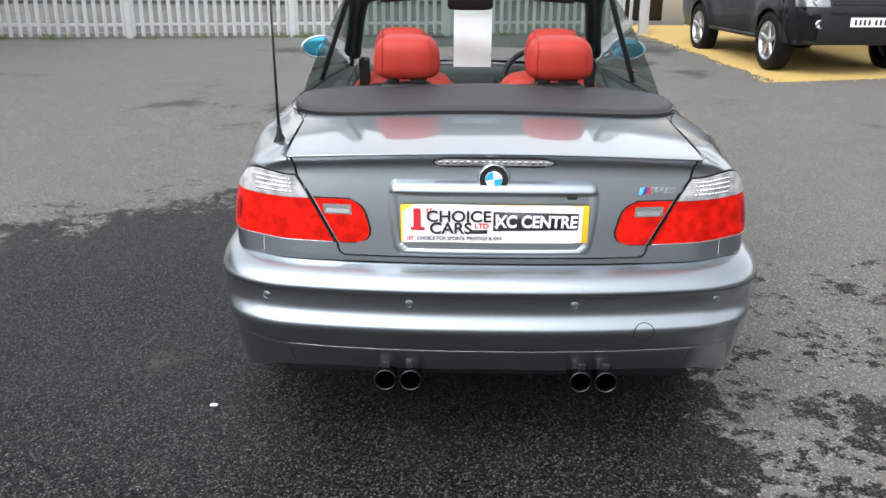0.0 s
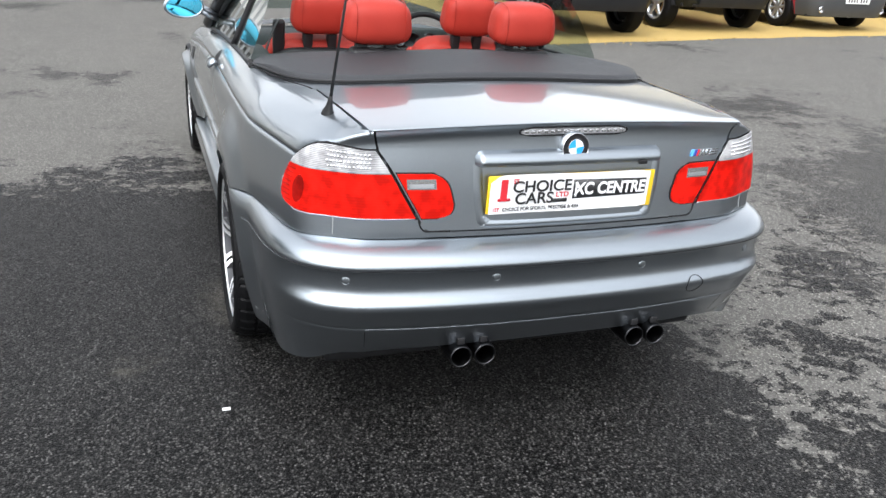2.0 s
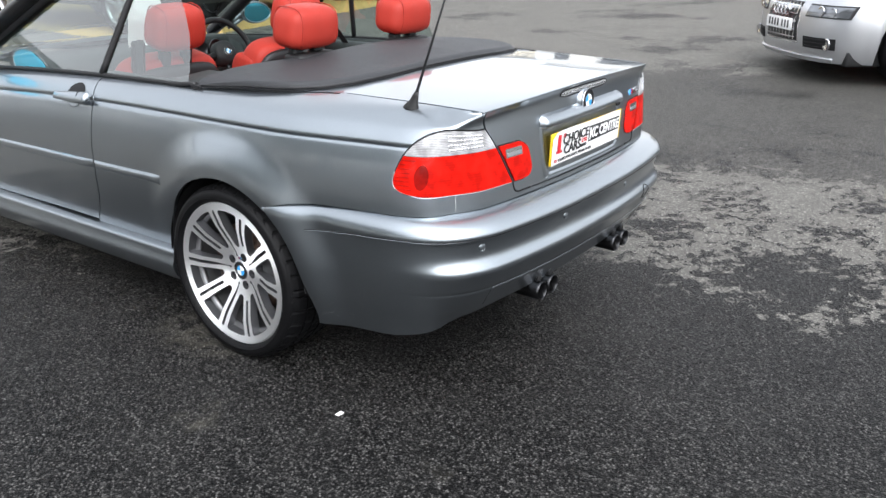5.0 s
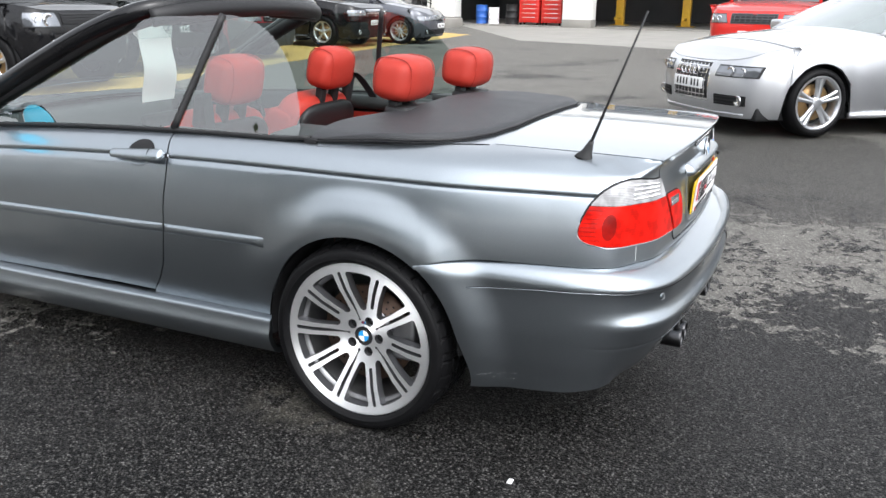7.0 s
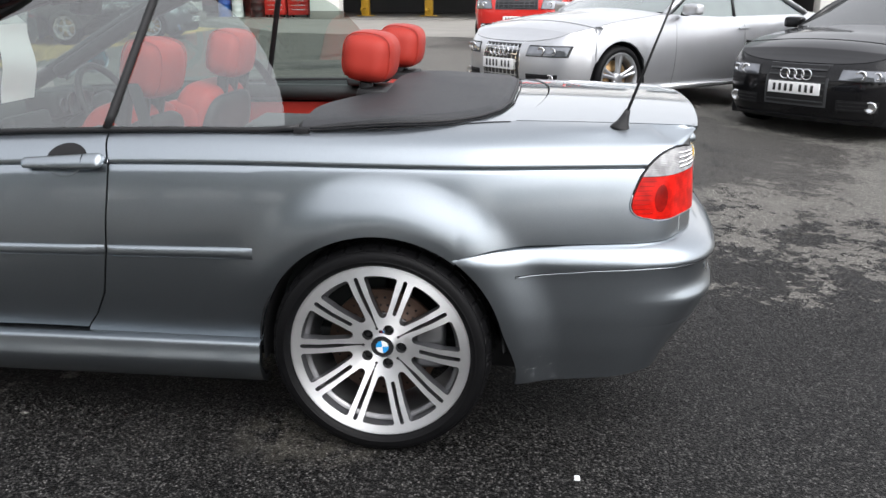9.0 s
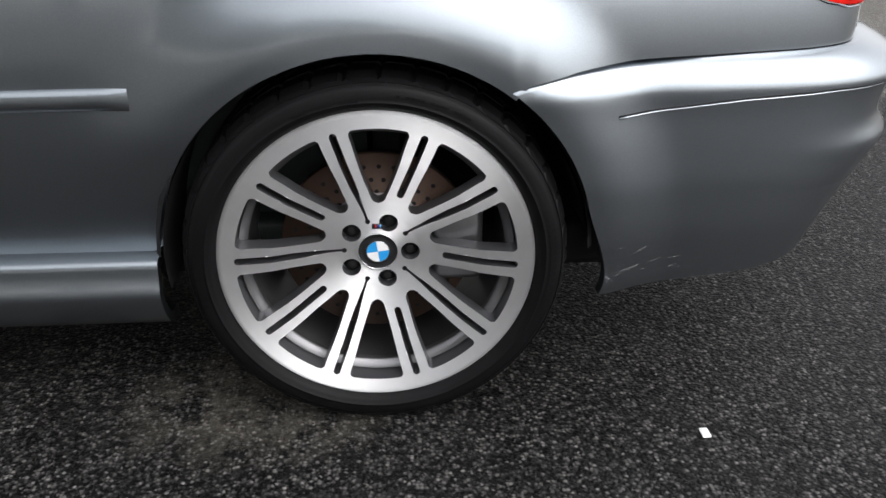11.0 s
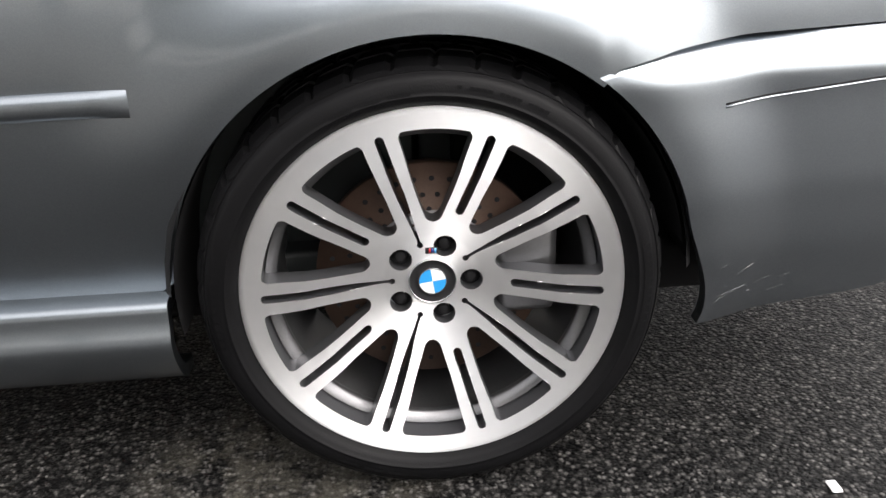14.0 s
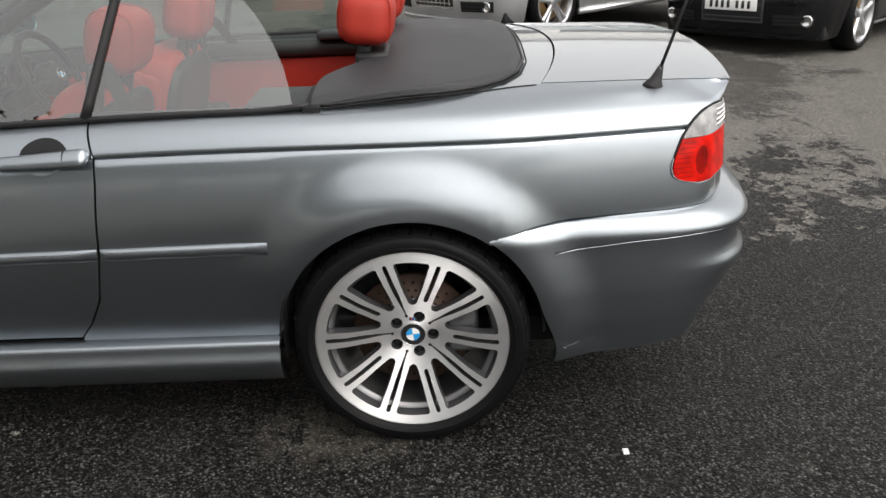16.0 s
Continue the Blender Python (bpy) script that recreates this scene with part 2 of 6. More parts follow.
def asphalt_material():
    """Worn, damp tarmac: stone chips in dark binder, dry and wet patches, moss and silt stains."""
    m, n, l, b = nodes_of("damp_asphalt")
    tc = n.new("ShaderNodeTexCoord")

    def tex(kind, scale, detail=4, rough=0.6):
        t = n.new(kind)
        t.inputs["Scale"].default_value = scale
        if kind == "ShaderNodeTexNoise":
            t.inputs["Detail"].default_value, t.inputs["Roughness"].default_value = detail, rough
        l.new(tc.outputs["Object"], t.inputs["Vector"])
        return t

    def rng(sock, a, c, d=0.0, e=1.0):
        r = n.new("ShaderNodeMapRange")
        for k, v in zip(("From Min", "From Max", "To Min", "To Max"), (a, c, d, e)):
            r.inputs[k].default_value = v
        l.new(sock, r.inputs["Value"])
        return r.outputs[0]

    def mixc(f, a, c):
        x = n.new("ShaderNodeMix")
        x.data_type = "RGBA"
        for key, v in (("Factor", f), ("A", a), ("B", c)):
            if isinstance(v, (tuple, float)):
                x.inputs[key].default_value = (*v, 1) if isinstance(v, tuple) else v
            else:
                l.new(v, x.inputs[key])
        return x.outputs["Result"]

    def op(kind, a, c, clamp=True):
        x = n.new("ShaderNodeMath")
        x.operation, x.use_clamp = kind, clamp
        for i, v in enumerate((a, c)):
            if isinstance(v, float):
                x.inputs[i].default_value = v
            else:
                l.new(v, x.inputs[i])
        return x.outputs[0]

    chips = tex("ShaderNodeTexVoronoi", 140.0)
    chip_tone = n.new("ShaderNodeRGBToBW")
    l.new(chips.outputs["Color"], chip_tone.inputs[0])
    fine = tex("ShaderNodeTexVoronoi", 260.0)
    fine_tone = n.new("ShaderNodeRGBToBW")
    l.new(fine.outputs["Color"], fine_tone.inputs[0])
    grit = tex("ShaderNodeTexNoise", 420.0, 3)
    mid = tex("ShaderNodeTexNoise", 3.0, 6)
    broad = tex("ShaderNodeTexNoise", 0.42, 5, 0.6)
    edge = tex("ShaderNodeTexNoise", 7.0, 5, 0.7)
    ragged = tex("ShaderNodeTexNoise", 2.3, 14, 0.76)
    mottle = tex("ShaderNodeTexNoise", 14.0, 10, 0.74)
    # the damp lies round the middle of the yard; its edge breaks up into islands
    sep = n.new("ShaderNodeSeparateXYZ")
    l.new(tc.outputs["Object"], sep.inputs[0])
    dx = op("MULTIPLY", op("ADD", sep.outputs["X"], 1.3, False), 0.42, False)
    dx = op("MINIMUM", dx, op("ADD", op("MULTIPLY", dx, 0.20, False), 0.744, False), False)
    dy = op("MULTIPLY", op("ADD", sep.outputs["Y"], -2.0, False), 0.315, False)
    dist = op("SQRT", op("ADD", op("MULTIPLY", dx, dx, False), op("MULTIPLY", dy, dy, False), False), 0.0, False)
    # a thinner film of water beyond, towards the parked coupes
    ex = op("MULTIPLY", op("ADD", sep.outputs["X"], -4.35, False), 0.54, False)
    ey = op("MULTIPLY", op("ADD", sep.outputs["Y"], -2.5, False), 0.36, False)
    film = op("SQRT", op("ADD", op("MULTIPLY", ex, ex, False), op("MULTIPLY", ey, ey, False), False), 0.0, False)
    for noise, amount in ((broad, 0.9), (ragged, 1.5), (mottle, 1.0)):
        dist = op("ADD", dist, op("MULTIPLY", op("ADD", noise.outputs[0], -0.5, False), amount, False), False)
        film = op("ADD", film, op("MULTIPLY", op("ADD", noise.outputs[0], -0.5, False), amount * 1.1, False), False)
    dry = op("MINIMUM", rng(dist, 0.96, 1.00), rng(film, 0.96, 1.02, 0.36, 1.0))
    # rain still stands in long shallow hollows further out
    far = op("ADD", tex("ShaderNodeTexNoise", 0.55, 12, 0.68).outputs[0], op("MULTIPLY", op("ADD", mottle.outputs[0], -0.5, False), 0.30, False), False)
    dry = op("MULTIPLY", dry, rng(far, 0.385, 0.415, 0.30, 1.0))
    chip = op("POWER", rng(chip_tone.outputs[0], 0.28, 0.98), 2.2)
    chip = op("ADD", chip, op("MULTIPLY", op("POWER", rng(fine_tone.outputs[0], 0.45, 1.0), 3.0), 0.55))
    chip = op("MULTIPLY", chip, rng(chips.outputs["Distance"], 0.35, 0.62, 1.0, 0.25))
    wet_col = mixc(chip, (0.0018, 0.0018, 0.002), (0.165, 0.160, 0.153))
    dry_col = mixc(chip, (0.115, 0.111, 0.102), (0.38, 0.367, 0.336))
    col = mixc(dry, wet_col, dry_col)
    col = mixc(op("MULTIPLY", rng(mid.outputs[0], 0.42, 0.75), 0.14), col, (0.04, 0.039, 0.037))
    spot = op("ADD", op("POWER", op("MULTIPLY", op("ADD", sep.outputs["X"], 0.79, False), 4.6, False), 2.0, False), op("POWER", op("MULTIPLY", op("ADD", sep.outputs["Y"], -3.26, False), 3.6, False), 2.0, False), False)
    near = op("MULTIPLY", rng(op("ADD", spot, op("MULTIPLY", op("ADD", edge.outputs[0], -0.5, False), 3.0, False), False), 0.15, 1.1, 1.0, 0.0), rng(mottle.outputs[0], 0.44, 0.58))
    col = mixc(op("MULTIPLY", near, 0.35), col, (0.17, 0.158, 0.13))
    silt = op("MULTIPLY", rng(tex("ShaderNodeTexNoise", 1.3, 8, 0.68).outputs[0], 0.60, 0.70), rng(edge.outputs[0], 0.42, 0.62))
    col = mixc(op("MULTIPLY", silt, 0.4), col, (0.15, 0.14, 0.115))
    col = mixc(op("MULTIPLY", rng(grit.outputs[0], 0.66, 0.74), 0.35), col, (0.22, 0.22, 0.21))
    l.new(col, b.inputs["Base Color"])
    l.new(rng(dry, 0.0, 1.0, 0.10, 0.08), b.inputs["Specular IOR Level"])
    rough = op("ADD", rng(dry, 0.0, 1.0, 0.36, 0.65), op("MULTIPLY", grit.outputs[0], 0.2), True)
    l.new(rough, b.inputs["Roughness"])
    h = op("ADD", op("MULTIPLY", chip_tone.outputs[0], 0.55, False), op("MULTIPLY", fine_tone.outputs[0], 0.35, False), False)
    h = op("ADD", h, op("MULTIPLY", chips.outputs["Distance"], -0.35, False), False)
    bp = n.new("ShaderNodeBump")
    bp.inputs["Strength"].default_value, bp.inputs["Distance"].default_value = 1.0, 0.007
    l.new(h, bp.inputs["Height"]), l.new(bp.outputs[0], b.inputs["Normal"])
    return m


ASPHALT = asphalt_material()
GRAVEL = pbr("yellow_stone_chippings", (0.42, 0.29, 0.09), 0.85, var=0.35, scale=60, bump=0.9, bscale=160)
CONCRETE = pbr("stained_concrete", (0.23, 0.22, 0.20), 0.8, var=0.3, scale=1.2, bump=0.3, bscale=120)
RENDER_WHITE = pbr("white_painted_render", (0.74, 0.73, 0.70), 0.75, var=0.08, scale=2, bump=0.3, bscale=90)
CREAM = pbr("cream_painted_render", (0.62, 0.56, 0.42), 0.75, var=0.1, scale=2, bump=0.3, bscale=90)
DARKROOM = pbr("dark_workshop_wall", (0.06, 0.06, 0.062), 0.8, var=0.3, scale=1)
GALV = pbr("weathered_galvanised_steel", (0.42, 0.43, 0.43), 0.6, 0.3, var=0.15, scale=6, island=0.5)
ROOFSHEET = pbr("grey_roof_sheet", (0.25, 0.26, 0.27), 0.6, var=0.15, scale=1.5)
LEAF = pbr("dark_leaves", (0.045, 0.085, 0.028), 0.55, var=0.5, scale=3)
BARK = pbr("bark", (0.10, 0.08, 0.06), 0.85, var=0.3, scale=8)
GRASS = pbr("weeds", (0.09, 0.14, 0.03), 0.7, var=0.4, scale=8)


# ---- building helpers ----
def part(name, bm, material, parent=None, label="", smooth=True, kind="", category=""):
    me = bpy.data.meshes.new(name)
    if smooth:
        for f in bm.faces:
            f.smooth = True
    bm.to_mesh(me)
    bm.free()
    for mt in (material if isinstance(material, (list, tuple)) else [material]):
        me.materials.append(mt)
    ob = new(name, me)
    ob.parent = parent
    return tagged(ob, label, category, "", kind)


def thing(name, label, category, m=None, group="", kind=""):
    ob = new(name)
    ob.empty_display_size = 0.1
    if m is not None:
        ob.matrix_world = m
    return tagged(ob, label, category, group, kind)


def box_bm(x0, x1, y0, y1, z0, z1, bevel=0.0, seg=2, bm=None):
    bm = bm or bmesh.new()
    r = bmesh.ops.create_cube(bm, size=1, matrix=Matrix.LocRotScale(((x0 + x1) / 2, (y0 + y1) / 2, (z0 + z1) / 2), None, (x1 - x0, y1 - y0, z1 - z0)))
    if bevel:
        es = {e for v in r["verts"] for e in v.link_edges}
        bmesh.ops.bevel(bm, geom=list(es), offset=bevel, segments=seg, affect="EDGES", profile=0.5)
    return bm


def lathe(profile, n=48, axis="x", bm=None, closed=False):
    """Turn (radius, along) pairs round an axis."""
    bm = bm or bmesh.new()
    rings = []
    for k in range(n):
        a = 2 * math.pi * k / n
        ring = []
        for r, h in profile:
            c, s = r * math.cos(a), r * math.sin(a)
            ring.append(bm.verts.new((h, c, s) if axis == "x" else (c, h, s) if axis == "y" else (c, s, h)))
        rings.append(ring)
    for k in range(n):
        a, c = rings[k], rings[(k + 1) % n]
        for i in range(len(profile) - (0 if closed else 1)):
            j = (i + 1) % len(profile)
            bm.faces.new((a[i], a[j], c[j], c[i]))
    bmesh.ops.remove_doubles(bm, verts=bm.verts, dist=1e-6)
    bmesh.ops.recalc_face_normals(bm, faces=bm.faces)
    return bm


def tube(points, radius, n=8, bm=None, caps=True):
    """A round bar along a line of points; radius may be a list."""
    bm = bm or bmesh.new()
    pts = [Vector(p) for p in points]
    rad = radius if isinstance(radius, (list, tuple)) else [radius] * len(pts)
    rings = []
    for i, p in enumerate(pts):
        d = (pts[min(i + 1, len(pts) - 1)] - pts[max(i - 1, 0)]).normalized()
        q = d.to_track_quat("Z", "Y")
        rings.append([bm.verts.new(p + q @ Vector((rad[i] * math.cos(2 * math.pi * k / n), rad[i] * math.sin(2 * math.pi * k / n), 0))) for k in range(n)])
    for a, c in zip(rings, rings[1:]):
        for k in range(n):
            bm.faces.new((a[k], a[(k + 1) % n], c[(k + 1) % n], c[k]))
    if caps:
        bm.faces.new(rings[0][::-1]), bm.faces.new(rings[-1])
    return bm


def grid_bm(rows, thick=0.0, out=None, bm=None):
    """Quads over rows of points; the rim turns in by thick, away from out(point)."""
    bm = bm or bmesh.new()
    vs = [[bm.verts.new(p) for p in r] for r in rows]
    faces = []
    for a, c in zip(vs, vs[1:]):
        for i in range(len(a) - 1):
            q = [a[i], a[i + 1], c[i + 1], c[i]]
            if len({tuple(round(x, 6) for x in v.co) for v in q}) >= 3:
                faces.append(bm.faces.new(q))
    bm.normal_update()
    flip = 0
    if out is not None:
        for f in faces:
            flip += 1 if f.normal.dot(out(f.calc_center_median())) > 0 else -1
        if flip < 0:
            bmesh.ops.reverse_faces(bm, faces=faces)
            bm.normal_update()
    if thick:
        loop = vs[0] + [r[-1] for r in vs[1:-1]] + vs[-1][::-1] + [r[0] for r in vs[-2:0:-1]]
        nrm = {v: v.normal.copy() for v in loop}
        rim = [bm.verts.new(v.co) for v in loop]
        low = [bm.verts.new(v.co - nrm[v] * thick) for v in loop]
        for i in range(len(loop)):
            j = (i + 1) % len(loop)
            bm.faces.new((rim[i], rim[j], low[j], low[i]))
    return bm


def spline(pts, n):
    """Points along a smooth curve through pts."""
    P = [Vector(p) for p in pts]
    out = []
    for k in range(n):
        t = k / (n - 1) * (len(P) - 1)
        i = min(int(t), len(P) - 2)
        u = t - i
        p0, p1, p2, p3 = P[max(i - 1, 0)], P[i], P[i + 1], P[min(i + 2, len(P) - 1)]
        out.append(0.5 * ((2 * p1) + (p2 - p0) * u + (2 * p0 - 5 * p1 + 4 * p2 - p3) * u * u + (3 * p1 - p0 - 3 * p2 + p3) * u ** 3))
    return out


def table(tab):
    xs, ys = [a for a, _ in tab], [c for _, c in tab]
    return lambda v: float(np.interp(v, xs, ys))


def smooth(a, c, x):
    t = max(0.0, min(1.0, (x - a) / (c - a)))
    return t * t * (3 - 2 * t)


def text_bm(words, size, spacing=1.0, bold=0.0):
    """Raised letters in the built-in font, centred, in the xz plane facing -y."""
    cu = bpy.data.curves.new("letters", "FONT")
    cu.body, cu.size, cu.align_x, cu.align_y, cu.extrude = words, size, "CENTER", "CENTER", 0.0006
    cu.space_character = spacing
    cu.offset = bold
    ob = bpy.data.objects.new("letters", cu)
    scene.collection.objects.link(ob)
    me = bpy.data.meshes.new_from_object(ob.evaluated_get(bpy.context.evaluated_depsgraph_get()))
    bpy.data.objects.remove(ob)
    bm = bmesh.new()
    bm.from_mesh(me)
    bpy.data.meshes.remove(me)
    bm.transform(Matrix.Rotation(radians(90), 4, "X"))
    return bm


# ---- the ground ----
def ground_z(x, y):
    """The yard is level round the car and rises gently towards the fence and the workshop."""
    d = math.hypot(max(0.0, x - 2.0) * max(smooth(-.2, 1.8, y), smooth(8.0, 13.0, x)), max(0.0, y - 6.5))
    return 0.30 * math.tanh(0.12 * d)


def build_ground():
    xs = [-400, -120, -40, -15, -6, 0, 2] + [2 + 18 * (k / 24) ** 1.3 for k in range(1, 25)] + [26, 36, 60, 120, 400]
    ys = [-400, -120, -40, -10, -3, -1, -.2, .2, .6, 1, 1.4, 1.8, 3, 6.5] + [6.5 + 14 * (k / 20) ** 1.3 for k in range(1, 21)] + [26, 40, 80, 120, 400]
    bm = grid_bm([[(x, y, ground_z(x, y)) for x in xs] for y in ys], out=lambda p: Vector((0, 0, 1)))
    part("ground", bm, ASPHALT, None, "damp dark tarmac yard with dry and silty patches", kind="structure", category="ground")


build_ground()

# ---- the convertible: its outer surface ----
HUB_Y, HUB_Z, ARCH_R = 3.023, 0.325, 0.360
FHUB_Y = 5.745
PLAN = spline([(x, y, 0) for x, y in ((0, 2.0), (.12, 2.001), (.25, 2.006), (.4, 2.018), (.53, 2.035), (.635, 2.058), (.725, 2.105), (.786, 2.175), (.822, 2.28), (.838, 2.42), (.845, 2.6), (.850, 2.85),
               (.853, 3.2), (.850, 3.6), (.846, 4.1), (.844, 4.7), (.846, 5.2), (.85, 5.75), (.838, 6.05), (.80, 6.25), (.72, 6.38), (.55, 6.46), (.3, 6.50), (0, 6.51))], 900)
PX, PY = np.array([p.x for p in PLAN]), np.array([p.y for p in PLAN])
PL = np.concatenate([[0], np.cumsum(np.hypot(np.diff(PX), np.diff(PY)))])
_hx, _hy = np.gradient(PX, PL), np.gradient(PY, PL)
K_REAR = int(np.argmax(PX))


def p_of_y(y):
    """The place along the outline, from the middle of the tail, at which the flank reaches y."""
    return float(np.interp(y, PY[120:780], PL[120:780]))


def p_of_x(x):
    return float(np.interp(x, PX[:K_REAR], PL[:K_REAR]))




def soft_table(width, tab):
    """A table with its corners rounded off over the given width."""
    xs = np.linspace(tab[0][0], tab[-1][0], 1600)
    ys = np.interp(xs, [a for a, _ in tab], [c for _, c in tab])
    k = np.exp(-0.5 * (np.arange(-200, 201) * (xs[1] - xs[0]) / width) ** 2)
    pad = np.concatenate([2 * ys[0] - ys[200:0:-1], ys, 2 * ys[-1] - ys[-2:-202:-1]])
    ys = np.convolve(pad, k / k.sum(), "valid")
    return lambda v: float(np.interp(v, xs, ys))


REAR_D = soft_table(.0016, ((.20, .17), (.30, .110), (.335, .084), (.37, .062), (.418, .034), (.4195, .036), (.4215, .036), (.423, .031), (.45, .020), (.475, .008), (.488, .002), (.497, .001), (.506, .005), (.518, .014), (.530, .020), (.545, .0215), (.575, .018), (.599, .012), (.602, .010), (.6045, .002),
                (.608, .0), (.616, .0), (.628, .006), (.642, .019), (.652, .036), (.660, .060), (.665, .078), (.675, .080), (.69, .081), (.75, .085), (.80, .088), (.87, .094), (.92, .099), (.945, .101), (.96, .099), (.975, .092), (.988, .082), (1.0, .090)))
SIDE_D = soft_table(.022, ((.20, .092), (.30, .060), (.36, .044), (.45, .024), (.55, .009), (.62, .003), (.68, .0), (.74, .003), (.80, .011), (.85, .022), (.87, .028), (.90, .042), (.93, .066), (.955, .097), (.97, .130), (.98, .168), (.99, .205), (1.0, .24)))
ROUND_D = soft_table(.008, ((.66, .088), (.75, .093), (.85, .097), (.90, .098), (1.0, .098)))
SIDE_Z = table(((.2, .2), (.93, .93), (.955, .950), (.97, .961), (.98, .968), (.99, .973), (1.0, .977)))
BUMP_D = soft_table(.0016, ((.20, .062), (.25, .047), (.35, .025), (.45, .012), (.54, .006), (.57, .004), (.595, .001), (.606, .0), (.615, .0), (.628, .004), (.642, .012), (.652, .022), (.660, .034), (.668, .042)))


def drop(y):
    return -0.022 * max(0.0, y - 3.2) ** 2


def skin(p, v, sgn=-1.0, out=0.0, painted_bumper=False):
    """A point of the painted skin: p along the outline, v its height (past 0.93 it runs over the shoulder)."""
    x, y = float(np.interp(p, PL, PX)), float(np.interp(p, PL, PY))
    tx, ty = float(np.interp(p, PL, _hx)), float(np.interp(p, PL, _hy))
    nx, ny = ty, -tx
    k = math.hypot(nx, ny) or 1
    nx, ny = nx / k, ny / k
    w = smooth(.06, .94, abs(ny))
    f = smooth(2.86, 2.74, y)
    if painted_bumper:
        ds = SIDE_D(v) * (1 - f) + BUMP_D(v) * f
        dr = REAR_D(v)
    else:
        ds = SIDE_D(v) + 0.046 * smooth(2.80, 2.30, y) * (1 - smooth(.94, .99, v))
        s = smooth(.575, .745, x)
        vl = .988 - .062 * s
        lip = min(v, vl)
        dr = REAR_D(max(lip, .684) + (.988 - vl) * smooth(vl - .07, vl, lip)) * (1 - s) + ROUND_D(min(lip, .93)) * s
        dr += 1.44 * max(0.0, v - vl)
    d = ds + (dr - ds) * w
    zr = min(v, .988) - 0.065 * min(x, .62) ** 2 * smooth(.86, .985, v)
    if not painted_bumper:
        zr = lip - 0.065 * min(x, .62) ** 2 * smooth(.86, .985, lip) * (1 - s) + .54 * max(0.0, v - vl)
    z = SIDE_Z(v) + (zr - SIDE_Z(v)) * w
    if y > 3.2:
        z += drop(y) * smooth(.55, .85, v)
    if w < .9:
        for hy, amp, r1 in ((HUB_Y, .033, .535), (FHUB_Y, .036, .50)):
            r = math.hypot(y - hy, v - HUB_Z)
            d -= amp * smooth(r1, .385, r) * (1 - w) * (1 - smooth(.80, .88, v)) * (smooth(.33, .56, v) * (1 - .45 * smooth(.12, .34, y - hy)) if y > hy else 1.0)
    d -= out
    return Vector((sgn * (x - nx * d), y - ny * d, z))


def away(p):
    return Vector((p.x, p.y - 4.2, (p.z - .6) * .8))


def crease(y):
    return 0.868 + 0.004 * smooth(3.2, 2.2, y)


def skin_panel(name, cols, vb, vt, parent, sgn, label="", shift=None, notch=(), nv=26, mat=None, thick=0.014, out=0.0, top=None, edge=None):
    """A body panel: columns along the outline, each from vb to vt; notch lines are pressed into it."""
    rows = []
    for c in cols:
        a, t = vb(c), vt(c)
        k = notch[0](c)
        n2 = nv - 5 - nv // 4
        seq = [(a + (k - .006 - a) * i / n2, 0.0) for i in range(n2)]
        seq += [(k + o, dd) for o, dd in ((-.0030, 0.0), (-.0017, .003), (-.0010, .010), (.0010, .010), (.0017, .003), (.0030, 0.0))]
        m = nv // 4
        if edge is None:
            seq += [(k + .006 + (t - k - .006) * (i + 1) / m, 0.0) for i in range(m)]
        else:
            # one row runs along the lip
            e = min(edge(c), t - .002)
            h = m - 5
            seq += [(k + .006 + (e - k - .006) * (i + 1) / h, 0.0) for i in range(h)]
            seq += [(e + (t - e) * (i + 1) / 5, 0.0) for i in range(5)]
        col = [skin(c + (shift(c, v) if shift else 0.0), v, sgn, out - dd) for v, dd in seq]
        if top is not None:
            q = col[-1]
            e = top(q)
            col += [q.lerp(e, .5), e]
        rows.append(col)
    bm = grid_bm(rows, thick, away)
    if top is not None:
        # ease the shoulder between the lip, which stays sharp, and the lid
        bm.verts.index_update()
        size = len(rows[0])
        soft = [v for v in bm.verts if v.index < size * len(rows) and v.index % size > size - 8 and v.co.y < 2.38 and not v.is_boundary]
        for _ in range(6):
            bmesh.ops.smooth_vert(bm, verts=soft, factor=.5, use_axis_x=True, use_axis_y=True, use_axis_z=True)
    return part(name, bm, mat or PAINT, parent, label)


def arch_cols(hy, r, y0, y1, n=40):
    """Columns that fan out evenly round a wheel arch, between y0 and y1."""
    a0, a1 = math.acos(max(-1, min(1, (y0 - hy) / r))), math.acos(max(-1, min(1, (y1 - hy) / r)))
    return [hy + r * math.cos(a0 + (a1 - a0) * k / n) for k in range(n + 1)]


def over_arch(hy, r, y, other):
    d = r * r - (y - hy) ** 2
    return max(other, HUB_Z + math.sqrt(d)) if d > 0 else other


y_at = lambda p: float(np.interp(p, PL, PY))
x_at = lambda p: float(np.interp(p, PL, PX))

car = thing("convertible_car", "grey metallic two-door convertible, roof down, red leather seats, parked on tarmac", "car")
door_gap = table(((.30, .145), (.335, .128), (.38, .090), (.46, .046), (.60, .014), (.80, -.010), (.865, -.012), (.96, .018), (1.0, .022)))
DOOR_R, DOOR_F = 3.835, 5.14
BUMP_TOP = table(((2.0, .668), (2.12, .664), (2.3, .660), (2.6, .656), (2.70, .646), (2.79, .626), (2.9, .60)))


def lid_edge(v):
    """Half-width of the boot lid at height v of the tail."""
    return float(np.interp(v, (.69, .72, .92, .985), (.425, .450, .570, .582)))


